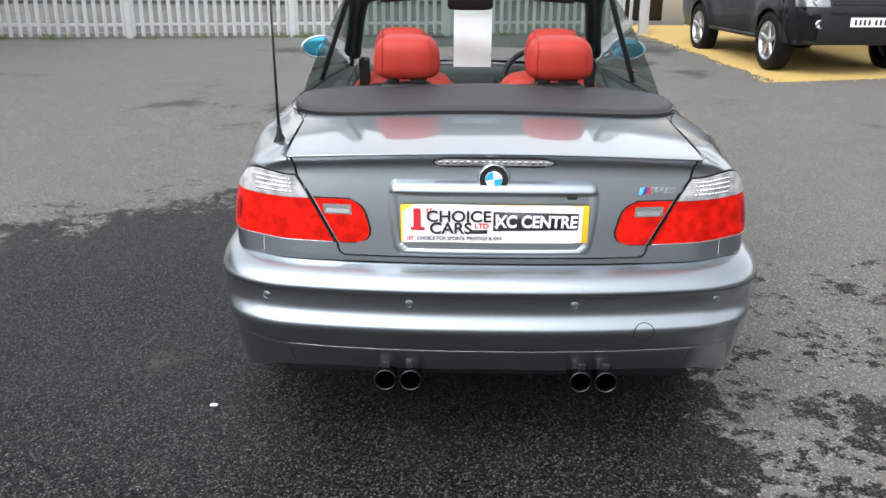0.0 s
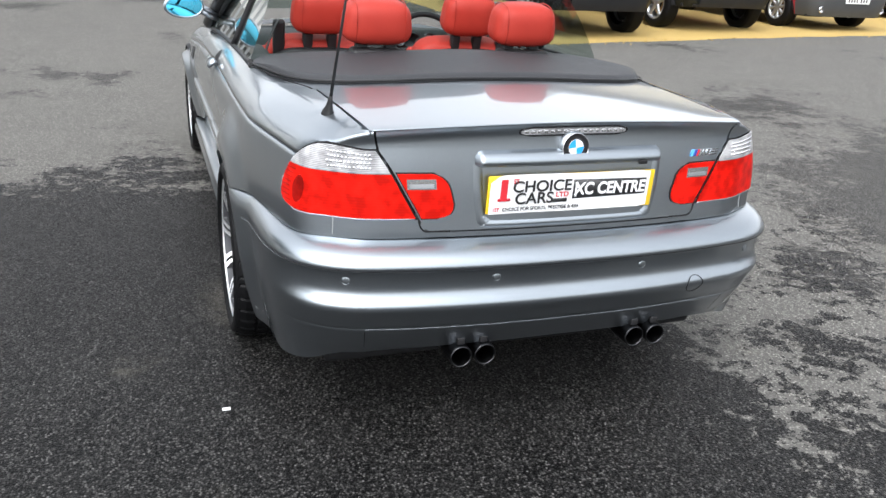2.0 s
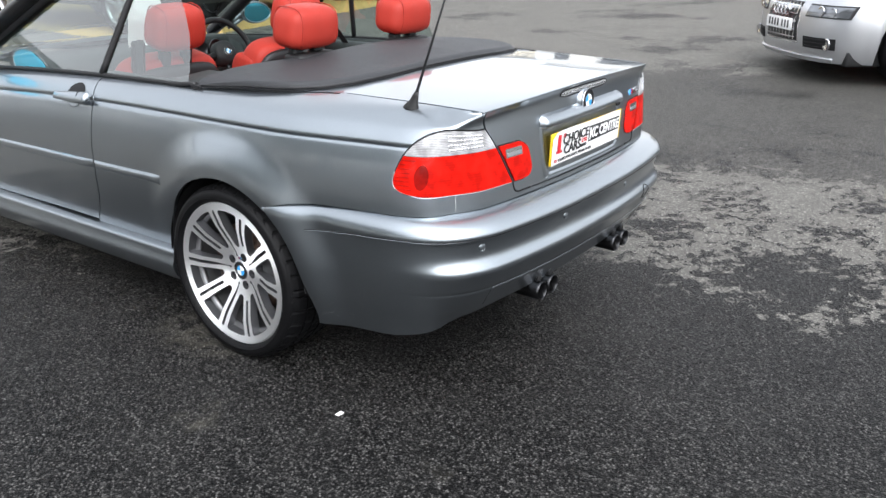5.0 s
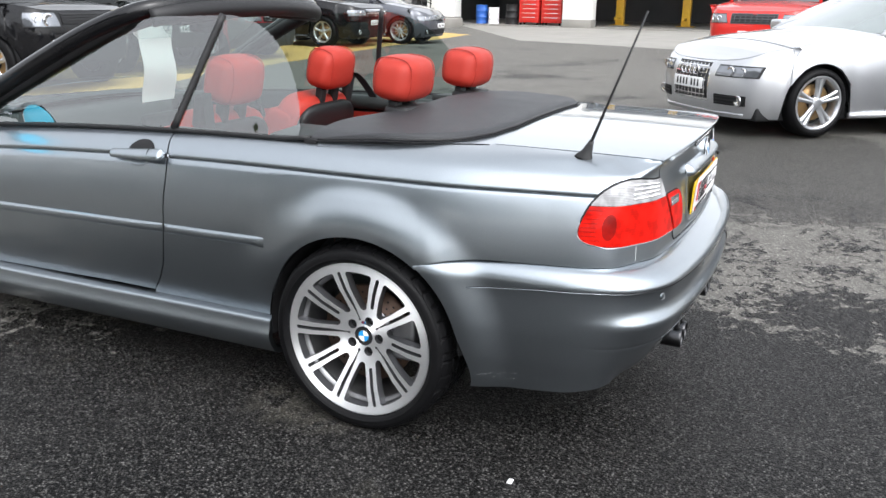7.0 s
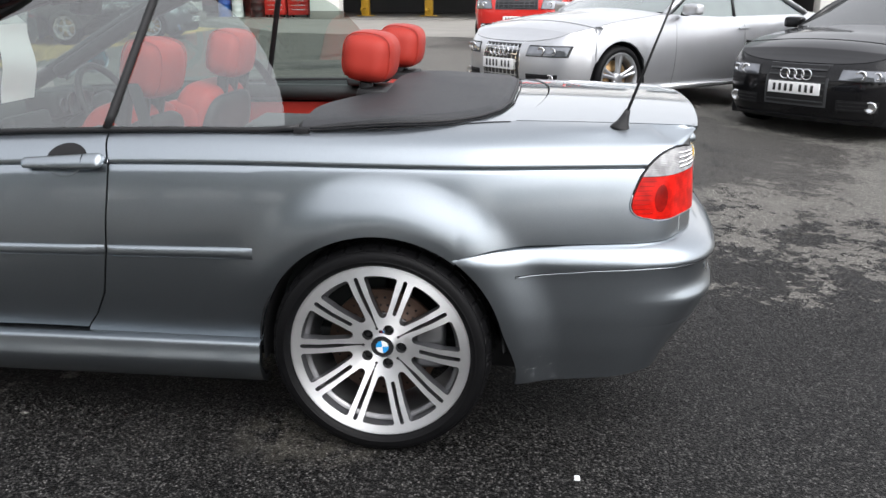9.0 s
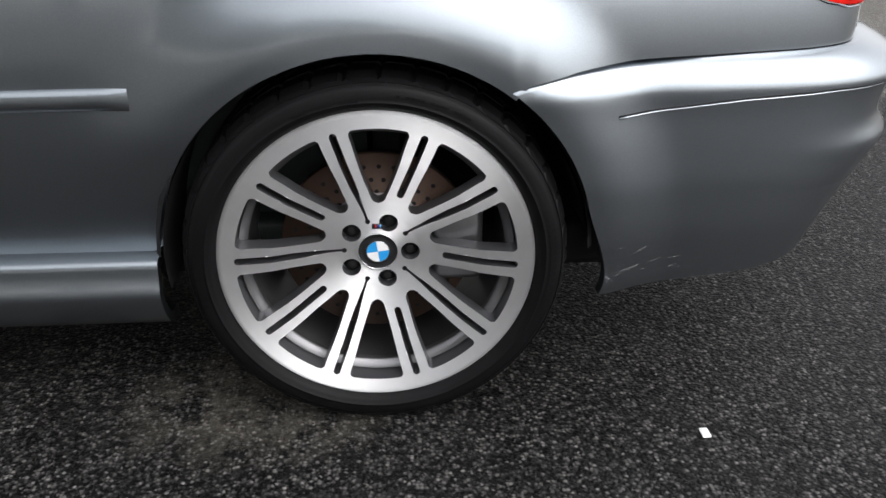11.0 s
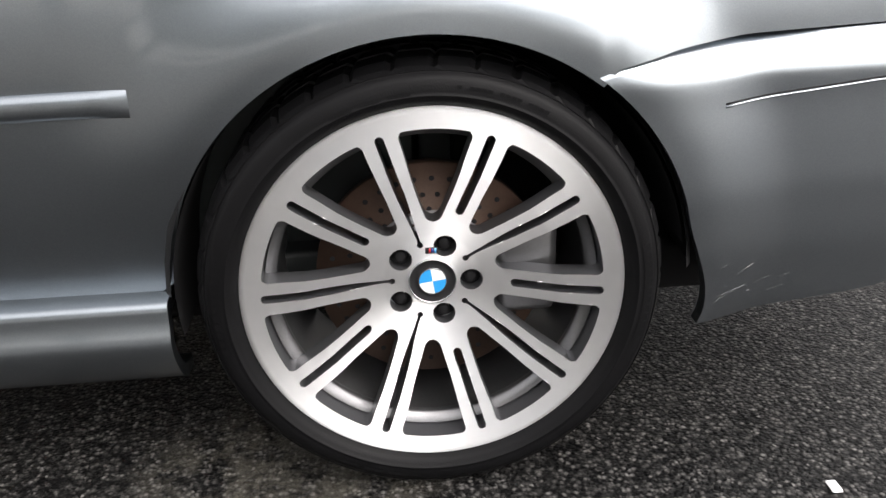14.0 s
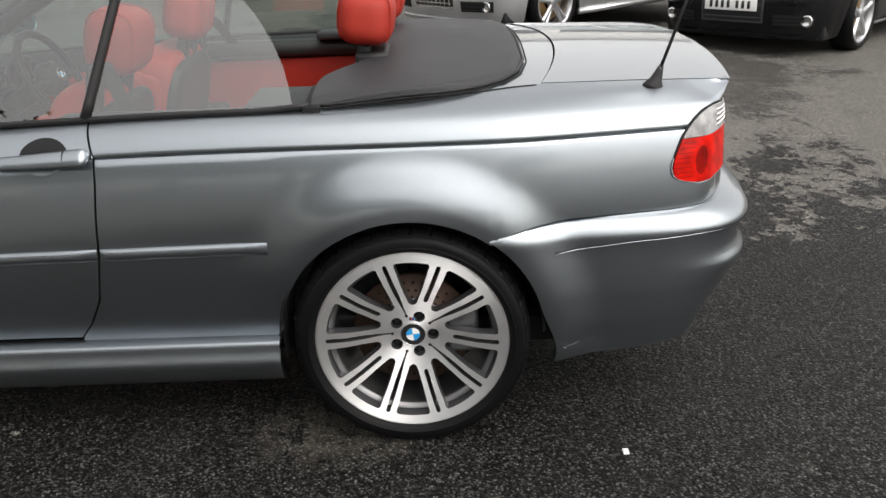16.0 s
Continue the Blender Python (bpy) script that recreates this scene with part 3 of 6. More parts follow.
def shoulder(q, sgn):
    """Where the quarter panel's top meets the lid, or the hood compartment."""
    if q.y < 2.655:
        x = .586 + .035 * max(0, (q.y - 2.06) / .6)
        if abs(q.x) < x + .003:
            return q + Vector((0, .006, .7 * max(0.0, deck_z(abs(q.x), q.y + .02) - q.z)))
        return Vector((sgn * x, q.y, deck_z(x, q.y)))
    if q.y < 3.235:
        x = .626 + .03 * (q.y - 2.66) / .67
        return Vector((sgn * x, q.y, deck_z(x, min(q.y, 3.0)) - .003))
    return Vector((q.x - sgn * .01, q.y, q.z - .002))


def deck_z(x, y):
    return float(np.interp(y, (2.07, 2.10, 2.16, 2.25, 2.4, 2.7, 3.0), (.9885, .9895, .992, .995, .999, 1.004, 1.007))) - 0.065 * x * x


for sgn in (-1.0, 1.0):
    # quarter panel, from the lid's edge round the corner to the door
    ya = [HUB_Y + ARCH_R + .005 + (DOOR_R - .003 - HUB_Y - ARCH_R - .005) * k / 14 for k in range(14, 0, -1)]
    yb = arch_cols(HUB_Y, ARCH_R, HUB_Y + ARCH_R - .0005, 2.803, 44)
    cols = [p_of_y(y) for y in ya + yb]
    p_end, p_start = p_of_x(.572), cols[-1]
    cols += [p_start + (p_end - p_start) * k / 46 for k in range(1, 47)]

    def q_bottom(p):
        y = y_at(p)
        if y > 2.80:
            return over_arch(HUB_Y, ARCH_R, y, .318)
        return BUMP_TOP(y) + .004

    def q_shift(c, v):
        y = y_at(c)
        s = door_gap(v) * smooth(3.45, DOOR_R, y)
        if y < 2.3:
            s += (p_of_x(lid_edge(v) + .004) - p_of_x(.572)) * smooth(p_of_y(2.20), p_end, c)
        return s

    skin_panel("quarter_panel", cols, q_bottom, lambda p: .985 - .028 * smooth(3.26, 3.40, y_at(p)), car, sgn, shift=q_shift, notch=(lambda p: crease(y_at(p)),), nv=48, top=lambda q: shoulder(q, sgn), edge=lambda c: .988 - .062 * smooth(.575, .745, x_at(c + q_shift(c, .95))))
    # door
    cols = [p_of_y(DOOR_R + .003 + (DOOR_F - DOOR_R - .006) * k / 30) for k in range(31)]
    skin_panel("door", cols, lambda p: .331 - .018 * smooth(3.9, 5.0, y_at(p)), lambda p: .957, car, sgn, shift=lambda c, v: door_gap(v) * smooth(4.6, DOOR_R, y_at(c)), notch=(lambda p: crease(y_at(p)),), nv=36)
    # front wing
    ya = [DOOR_F + .003 + (FHUB_Y - .345 - DOOR_F - .003) * k / 8 for k in range(8)]
    yb = arch_cols(FHUB_Y, .345, FHUB_Y - .3445, FHUB_Y + .3, 36)
    cols = [p_of_y(y) for y in ya + yb]
    cols += [cols[-1] + (PL[-1] - .35 - cols[-1]) * k / 16 for k in range(1, 17)]
    skin_panel("front_wing", cols, lambda p: over_arch(FHUB_Y, .345, y_at(p), .318), lambda p: .955, car, sgn, notch=(lambda p: crease(y_at(p)),), nv=36)

    # sill
    prof = ((.172, .100), (.176, .062), (.188, .042), (.205, .028), (.225, .016), (.243, .009), (.256, .006), (.266, .0065), (.276, .0095), (.286, .0125), (.297, .0145), (.308, .0155), (.317, .0165), (.322, .024), (.326, .060), (.328, .100))
    rows = []
    for k in range(41):
        y = 3.398 + (5.36 - 3.398) * k / 40
        rows.append([Vector((sgn * (.848 - d + .004), y, z - .010 * (y - 3.37))) for z, d in prof])
    part("sill", grid_bm(rows, .02, away), PAINT, car)
    # rubbing strips on door and quarter
    for y0, y1 in ((3.393, 3.844), (3.853, 5.12)):
        rows = []
        for k in range(25):
            y = y0 + (y1 - y0) * k / 24
            zc = .611 - .020 * (y - 3.39)
            e = min(1.0, min(y - y0, y1 - y) / .012 + .05)
            row = []
            for dz, o in ((-.0175, .0), (-.0155, .010), (-.005, .0135), (.005, .0125), (.0150, .010), (.0175, .001)):
                # the strip runs straight on where the arch begins to swell
                q, far = skin(p_of_y(y), zc + dz, sgn, .003 * e if o > .002 else 0.0), skin(p_of_y(max(y, 3.62)), zc + dz, sgn, o * e)
                row.append(Vector((sgn * max(abs(q.x), abs(far.x)), y, zc + dz)))
            rows.append(row)
        part("rubbing_strip", grid_bm(rows, .003, away), PAINT, car)

# dark shell behind the gaps
for sgn in (-1.0, 1.0):
    rows = []
    for k in range(200):
        p = PL[-1] * k / 199
        y = y_at(p)
        row = []
        for v in np.linspace(.34, .955, 12):
            for hy in (HUB_Y, FHUB_Y):
                d2 = .39 ** 2 - (y - hy) ** 2
                if d2 > 0:
                    v = max(v, HUB_Z + math.sqrt(d2))
            row.append(skin(p, min(v, .955), sgn, -.022))
        rows.append(row)
    part("inner_shell", grid_bm(rows), GAP, car)

# rear bumper, one piece round the tail
BOT = table(((0, .338), (.5, .330), (.68, .31), (.80, .285), (1.0, .255), (1.3, .230), (1.6, .228)))


def bumper_end(v):
    r = .366 + .042 * smooth(.42, .24, v)
    return HUB_Y - math.sqrt(max(1e-4, r * r - (v - HUB_Z) ** 2))


p_arch = p_of_y(2.66)
cols = [p_arch * k / 70 for k in range(-70, 71)]
rows = []
VB = [.34, .365, .39, .405, .4165, .4185, .4205, .4225, .4245, .435, .45, .465, .48, .495, .505, .515, .53, .545, .56, .575, .588, .597, .601, .604, .607, .611, .616, .623, .632, .642, .652, .661]
for c in cols:
    s = -1.0 if c < 0 else 1.0
    a = abs(c)
    row = []
    for v0 in [None] * 6 + VB:
        fe = smooth(p_of_y(2.2), p_arch, a)
        bot, top = BOT(a), BUMP_TOP(y_at(a + (p_of_y(bumper_end(.62)) - p_arch) * fe))
        if v0 is None:
            v = bot + (.34 - bot) * len(row) / 6
        else:
            v = .575 + (v0 - .575) * (top - .575) / (.661 - .575) if v0 > .575 else v0
        f = smooth(p_of_y(2.2), p_arch, a)
        p = a + (p_of_y(bumper_end(v)) - p_arch) * f
        row.append(skin(p, v, s, 0.0, True))
    row.append(skin(p, v, s, -.012, True) + Vector((0, 0, .002)))
    row.append(skin(p, v, s, -.034, True) + Vector((0, 0, .003)))
    rows.append(row)
bumper = part("rear_bumper", grid_bm(rows, .016, away), PAINT, car)
# grooves pressed into the bumper
GROOVE_Z = table(((2.0, .602), (2.16, .603), (2.26, .603), (2.42, .595), (2.635, .573)))
part("bumper_groove", tube([skin(abs(p), GROOVE_Z(y_at(abs(p))) + .0026, -1.0 if p < 0 else 1.0, .0004, True) for p in np.linspace(-p_of_y(2.634), p_of_y(2.634), 150)], .0014, 5), GAP, bumper)
part("bumper_ledge", tube([skin(abs(p), GROOVE_Z(y_at(abs(p))) - .0010, -1.0 if p < 0 else 1.0, .0004, True) for p in np.linspace(-p_of_y(2.634), p_of_y(2.634), 150)], .0019, 8), PAINT, bumper)
part("bumper_groove", tube([skin(abs(p), .4205, -1.0 if p < 0 else 1.0, -.0030, True) for p in np.linspace(-p_of_x(.60), p_of_x(.60), 70)], .0022, 5), GAP, bumper)
rnd = random.Random(5)
for _ in range(12):
    y, z = rnd.uniform(2.47, 2.60), rnd.uniform(.275, .345)
    n, e = rnd.uniform(.004, .030), rnd.uniform(.2, .55)
    part("scratch", tube([skin(p_of_y(y + n * k), min(.36, z - e * n * k), -1.0, .0001, True) for k in (0, .5, 1)], .00016 * rnd.uniform(.4, 1.0), 4), GALV, bumper)
# upper edge of the lower insert
part("insert_edge", tube([skin(abs(p), .4172, -1.0 if p < 0 else 1.0, -.0012, True) for p in np.linspace(-p_of_x(.60), p_of_x(.60), 70)], .0016, 6), PAINT, bumper)
# under-bumper closing sheet and rear strip above the bumper
part("underfloor", box_bm(-.66, .66, 2.30, 6.2, .20, .30, .02), GAP, car)
rows = [[skin(abs(p), v, -1.0 if p < 0 else 1.0, .0) for v in np.linspace(.672, .686, 4)] for p in np.linspace(-p_of_x(.44), p_of_x(.44), 60)]
part("tail_strip", grid_bm(rows, .012, away), PAINT, car)


# boot lid: tail face, lip and deck in one skin
LIDV = [.690, .70, .72, .74, .77, .80, .83, .86, .89, .92, .94, .95, .96, .9675, .975, .981, .986, .988]
rows = []
for k in range(-50, 51):
    u = k / 50
    row = []
    for v in LIDV:
        hw = lid_edge(v) - .003
        if v < .72:
            hw = .425 + .025 * math.sqrt(max(0, 1 - ((.72 - v) / .03) ** 2)) - .003
        row.append(skin(p_of_x(abs(u) * hw), v, -1.0 if u < 0 else 1.0))
    q = row[-1]
    for t in (.004, .012, .03, .06, .10, .16, .24, .34, .44, .54, .64, .74, .84, .92, 1.0):
        hw = .582 + .035 * t - .003
        y = q.y + (2.650 - .095 * (1 - u * u) - q.y) * t
        x = u * hw
        zz = deck_z(x, y)
        row.append(Vector((x, y, zz + (q.z + .001 - zz) * (1 - smooth(0, .06, t)))))
    rows.append(row)
boot_lid = part("boot_lid", grid_bm(rows, .014, lambda p: Vector((0, -1, 1))), PAINT, car)

# deck either side of the lid is the quarter's shoulder; panel round the hood cover
def cover_front(x):
    return 3.05 + .17 * min(1, abs(x) / .62) ** 3


rows = []
for k in range(-40, 41):
    u = k / 40
    row = []
    for j in range(22):
        t = j / 21
        hw = .622 + .03 * t
        x = u * hw
        y0 = 2.656 - .095 * (1 - u * u)
        y = y0 + (cover_front(x) - y0) * t
        row.append(Vector((x, y, deck_z(x, y) - .004)))
    rows.append(row)
part("hood_compartment_lid", grid_bm(rows, .02, lambda p: Vector((0, 0, 1))), PAINT, car)


COVER_BACK = soft_table(.012, ((0, 2.676), (.35, 2.682), (.50, 2.710), (.60, 2.765), (.66, 2.842), (.695, 2.935), (.716, 3.050), (.730, 3.160), (.737, 3.258)))
COVER_FRONT = soft_table(.025, ((0, 3.098), (.26, 3.095), (.36, 3.118), (.44, 3.168), (.52, 3.232), (.58, 3.260), (.735, 3.262)))


def build_hood_cover():
    """Padded black cover over the folded hood: round at the back, drawn forward along both sides, with a rolled seam round its rim."""
    rows = []
    n = 70
    for k in range(-n, n + 1):
        u = math.sin(k / n * math.pi / 2)
        x = u * .735
        back, front = COVER_BACK(abs(x)), max(COVER_FRONT(abs(x)), COVER_BACK(abs(x)) + .004)
        row = []
        for j in range(33):
            t = j / 32
            y = back + (front - back) * t
            e = max(0.0, min(1.0, (y - back) / .030, (.735 - abs(x)) / .035, (front - y) / .04 + .60))
            h = .002 + .016 * math.sqrt(e * (2 - e)) + .018 * (1 - .6 * u * u) * smooth(back, back + .36, y) + .004 * math.sin(9 * x + 1.3) * math.sin(7 * y) * e
            row.append(Vector((x, y, deck_z(x, min(y, 3.0)) - .012 * smooth(3.0, 3.26, y) * abs(u) + h)))
        rows.append(row)
    cover = part("hood_cover", grid_bm(rows, .035, lambda p: Vector((0, 0, 1))), VINYL, car, "matt black padded vinyl hood cover")
    line = [r[0] + Vector((0, -.003, .001)) for r in rows]
    part("cover_seam", tube(line, .0048, 6), PLASTIC, cover)
    part("cover_piping", tube([r[0] + (r[0] - Vector((0, 3.2, r[0].z))).normalized() * .016 + Vector((0, 0, -.004)) for r in rows], .0022, 5), GAP, cover)
    for sgn in (-1.0, 1.0):
        # joint between the painted compartment lid and the quarter
        line = []
        for y in np.linspace(2.66, 3.265, 30):
            x = float(np.interp(y, (2.66, 2.73, 2.83, 3.0, 3.265), (.628, .640, .668, .705, .728)))
            v = min(np.linspace(.93, .985, 80), key=lambda q: abs(abs(skin(p_of_y(y), q, sgn).x) - x))
            q = skin(p_of_y(y), v, sgn, .0016)
            if abs(q.x) > x + .004:
                q = q.lerp(shoulder(q, sgn), min(1.0, (abs(q.x) - x) / max(.001, abs(q.x) - .63)))
            line.append(q)
        part("lid_joint", tube(line, .0026, 5), GAP, cover)


build_hood_cover()


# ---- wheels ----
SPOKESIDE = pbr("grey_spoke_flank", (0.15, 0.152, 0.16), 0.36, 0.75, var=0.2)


def build_wheel_face():
    """Ten double spokes cut out of a dished disc, five slots running on to the hub."""
    NT, NR = 720, 84
    R1 = .270

    def holes(y, z):
        """Signed distance: below zero inside an opening."""
        r, a = math.hypot(y, z), math.degrees(math.atan2(z, y))
        k = round((a + 2) / 36)
        da = radians(a + 2 - 36 * k)
        along, across = r * math.cos(da), r * math.sin(da)
        long = k % 2 == 1
        hw = .0205 + .0035 * smooth(.14, .23, r)
        # window between two spokes
        kk = math.floor((a + 2) / 36)
        dm = radians(a + 2 - 36 * kk)
        side = min(r * math.sin(dm), r * math.sin(radians(36) - dm)) - hw
        ring = .2385 - r
        inn = r - .094
        rc = .010
        q = [rc - side, rc - ring, rc - inn]
        m = [max(0, t) for t in q]
        d_win = (math.sqrt(sum(t * t for t in m)) if any(m) else max(q)) - rc
        # slot down the spoke
        lo = .060 if long else .118
        w = .0062 if not long else .0021 + .0040 * smooth(.066, .15, r)
        cx = max(lo - along, along - .2335, 0)
        d_slot = math.hypot(cx, across) - w
        if long:
            d_slot = min(d_slot, math.hypot(along - .0585, across) - .0046)
        # bolt holes
        d_bolt = 1
        for i in range(5):
            b = radians(72 * i - 2)
            d_bolt = min(d_bolt, math.hypot(y - .0565 * math.cos(b), z - .0565 * math.sin(b)) - .0165)
        return min(d_win, d_slot, d_bolt)

    dish = table(((0, .050), (.045, .050), (.070, .049), (.10, .041), (.13, .030), (.18, .012), (.226, .0035), (.238, .0025), (.246, .0012), (.262, -.0015), (.2685, .0005), (.270, .006)))
    rs = [.034 + (R1 - .034) * (k / NR) ** .95 for k in range(NR + 1)]
    bm = bmesh.new()
    pts, sd = [], []
    for i in range(NT):
        a = 2 * math.pi * i / NT
        pts.append([(r * math.cos(a), r * math.sin(a)) for r in rs])
        sd.append([holes(y, z) for y, z in pts[-1]])
    h = 4e-4
    vs = {}

    def vert(i, j):
        i %= NT
        if (i, j) not in vs:
            y, z = pts[i][j]
            if sd[i][j] < .0006:
                for _ in range(4):
                    s0 = holes(y, z)
                    gy, gz = (holes(y + h, z) - s0) / h, (holes(y, z + h) - s0) / h
                    g = math.hypot(gy, gz) or 1
                    step = max(-.003, min(.003, -s0 / g))
                    y, z = y + gy / g * step, z + gz / g * step
            vs[(i, j)] = bm.verts.new((-dish(math.hypot(y, z)), y, z))
        return vs[(i, j)]

    for i in range(NT):
        for j in range(NR):
            c = [(i, j), (i + 1, j), (i + 1, j + 1), (i, j + 1)]
            if sum(1 for a, q in c if sd[a % NT][q] > 0) >= 2 and max(sd[a % NT][q] for a, q in c) > .0003:
                vv = [vert(a, q) for a, q in c]
                if len(set(vv)) == 4:
                    bm.faces.new(vv)
    edges = [e for e in bm.edges if e.is_boundary]
    ext = {}
    for e in edges:
        for v in e.verts:
            if v not in ext:
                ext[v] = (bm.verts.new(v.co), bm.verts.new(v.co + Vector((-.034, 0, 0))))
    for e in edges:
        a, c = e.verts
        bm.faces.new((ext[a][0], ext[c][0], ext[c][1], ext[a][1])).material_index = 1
    bmesh.ops.recalc_face_normals(bm, faces=bm.faces)
    me = bpy.data.meshes.new("wheel_face")
    for f in bm.faces:
        f.smooth = True
    bm.to_mesh(me)
    bm.free()
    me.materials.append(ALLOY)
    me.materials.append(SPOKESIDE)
    return me


def build_tyre(width=.255, R=.329):
    """Low tyre with circumferential grooves and cross cuts in the tread; +x is the outer side."""
    w = width
    prof = [(.262, -.012), (.268, -.004), (.271, .004), (.279, .0125), (.2835, .0138), (.2842, .0152), (.2856, .0152), (.2863, .0142), (.290, .0145), (.303, .012), (.3115, .0068), (.3120, .0040), (.3140, .0028), (.3146, .0046), (.3195, -.004), (.3245, -.016)]
    tread = []
    t0, t1 = -.016, -w + .016
    cuts = (-.060, -.105, -.150, -.195)
    x = t0
    tread = [(R - .002, -.022)]
    for c in cuts:
        tread += [(R, c + .006), (R - .007, c + .0045), (R - .007, c - .0045), (R, c - .006)]
    tread += [(R - .002, t1 - .002)]
    back = [(.3185, -w + .004), (.303, -w - .015 + .0), (.28, -w - .018), (.255, -w - .004)]
    prof = prof + tread + back
    n = 300
    bm = bmesh.new()
    rings = []
    k0, k1 = 14, len(prof) - 3
    for k in range(n):
        a = 2 * math.pi * k / n
        ring = []
        for i, (r, h) in enumerate(prof):
            sk = int((k + (4 if h < -.105 else 0)) % 8)
            if k0 <= i < k1 and sk == 0:
                r -= .0055
            aa = a + 1.2 * (h + .1) * (1 if h > -.105 else -1) * (.35 if k0 <= i < k1 else 0)
            ring.append(bm.verts.new((h, r * math.cos(aa), r * math.sin(aa))))
        rings.append(ring)
    for k in range(n):
        a, c = rings[k], rings[(k + 1) % n]
        for i in range(len(prof) - 1):
            f = bm.faces.new((a[i], a[i + 1], c[i + 1], c[i]))
            f.smooth = i < k0 - 1 or i >= k1
    # raised plain bars where the maker's writing stands, and fine ribs
    for start, count, rr, hh, ww in ((-14, 11, .298, .011, .9), (166, 11, .298, .011, .9), (60, 16, .297, .004, .6), (95, 14, .289, .004, .6), (240, 16, .297, .004, .6)):
        for j in range(count):
            if j % 5 == 4 and hh < .005:
                continue
            a = radians(start + j * (2.6 if hh > .005 else 1.5))
            da = radians(ww)
            q = []
            for s, r in ((-1, rr - hh / 2), (1, rr - hh / 2), (1, rr + hh / 2), (-1, rr + hh / 2)):
                q.append(bm.verts.new((.0158 + (-.0022 if r > .299 else 0), r * math.cos(a + s * da), r * math.sin(a + s * da))))
            bm.faces.new(q)
    bmesh.ops.recalc_face_normals(bm, faces=bm.faces)
    me = bpy.data.meshes.new("tyre")
    bm.to_mesh(me)
    bm.free()
    me.materials.append(RUBBER)
    return me


def roundel(parent, m, r, name="badge"):
    """A round badge: dark ring with a thin bright rim and four quarters in blue and white."""
    ob = part(name, lathe([(0, .0), (r, .0), (r, .004), (r * .93, .0055), (r * .90, .0045), (r * .60, .0045), (r * .58, .0052), (0, .0052)], 40, "x"), GAP, parent, "round badge with blue and white quarters")
    ob.matrix_local = m
    part("badge_rim", lathe([(r * .97, .0), (r * 1.01, .002), (r * 1.0, .006), (r * .965, .0062), (r * .96, .004)], 40, "x"), CHROME, ob)
    part("badge_ring", lathe([(r * .57, .004), (r * .60, .0060), (r * .59, .0063), (r * .56, .006)], 40, "x"), CHROME, ob)
    for k, mt in enumerate((WHITE, BLUE, WHITE, BLUE)):
        bm = bmesh.new()
        vs = [bm.verts.new((.0058, 0, 0))]
        for i in range(11):
            a = math.pi / 2 * (k + i / 10) + radians(8)
            vs.append(bm.verts.new((.0058, r * .58 * math.cos(a), r * .58 * math.sin(a))))
        bm.faces.new(vs)
        part("quarter", bm, mt, ob, smooth=False)
    return ob


FACE, TYRE = build_wheel_face(), build_tyre()


def hero_wheel(y, sgn, x):
    w = new("wheel")
    w.parent = car
    w.matrix_local = pose(sgn * x, y, HUB_Z) @ (pose(0, 0, 0) if sgn > 0 else Matrix.Rotation(math.pi, 4, "Z"))
    tagged(w, "alloy wheel with ten double spokes and a low tyre")
    o = new("rim", FACE)
    o.parent = w
    tagged(o, "machined silver alloy rim")
    t = new("tyre", TYRE)
    t.parent = w
    tagged(t, "black rubber tyre")
    part("barrel", lathe([(.264, -.004), (.250, -.020), (.240, -.034), (.228, -.06), (.224, -.12), (.222, -.20), (.23, -.235)], 72), BARREL, w)
    part("barrel_step", lathe([(.236, -.034), (.222, -.040), (.221, -.052), (.228, -.062)], 72), BARREL, w)
    part("hub_plate", lathe([(.0, -.070), (.070, -.070), (.074, -.074), (.0, -.078)], 40), GAP, w)
    part("disc_hat", lathe([(.070, -.072), (.090, -.072), (.098, -.078), (.100, -.100)], 48), SILVERALLOY, w, "bright steel hub of the brake disc")
    d = part("brake_disc", lathe([(.075, -.085), (.082, -.066), (.085, -.078), (.168, -.078), (.168, -.102), (.08, -.102)], 72), DISC, w, "rusty drilled brake disc")
    bm = bmesh.new()
    for i in range(36):
        for j, r in enumerate((.10, .122, .146)):
            a = radians(10 * i + 4 * j)
            bmesh.ops.create_circle(bm, cap_ends=True, radius=.004, segments=8, matrix=pose(-.0775, r * math.cos(a), r * math.sin(a)) @ Matrix.Rotation(radians(90), 4, "Y"))
    part("drilling", bm, GAP, d, smooth=False)
    part("caliper", box_bm(-.12, -.062, .095, .185, -.07, .085, .014), BARREL, w)
    for i in range(5):
        b = radians(72 * i - 2)
        q = part("bolt", lathe([(0, -.046), (.0095, -.046), (.0095, -.036), (.007, -.033), (0, -.033)], 12), GAP, w)
        q.matrix_local = pose(-.026, .0565 * math.cos(b), .0565 * math.sin(b))
    part("valve", tube([(-.06, .168, -.158), (-.022, .160, -.150)], .004, 8), PLASTIC, w)
    roundel(w, pose(-.052, 0, 0), .0345, "hub_cap")
    bm = box_bm(-.0500, -.0485, -.009, .009, .043, .052)
    part("small_emblem", bm, BLACKINK, w)
    for j, mt in enumerate((MBLUE, MDARK, REDINK)):
        part("emblem_stripe", box_bm(-.0487, -.0478, .004 - .004 * j, .0068 - .004 * j, .044, .051), mt, w)
    return w


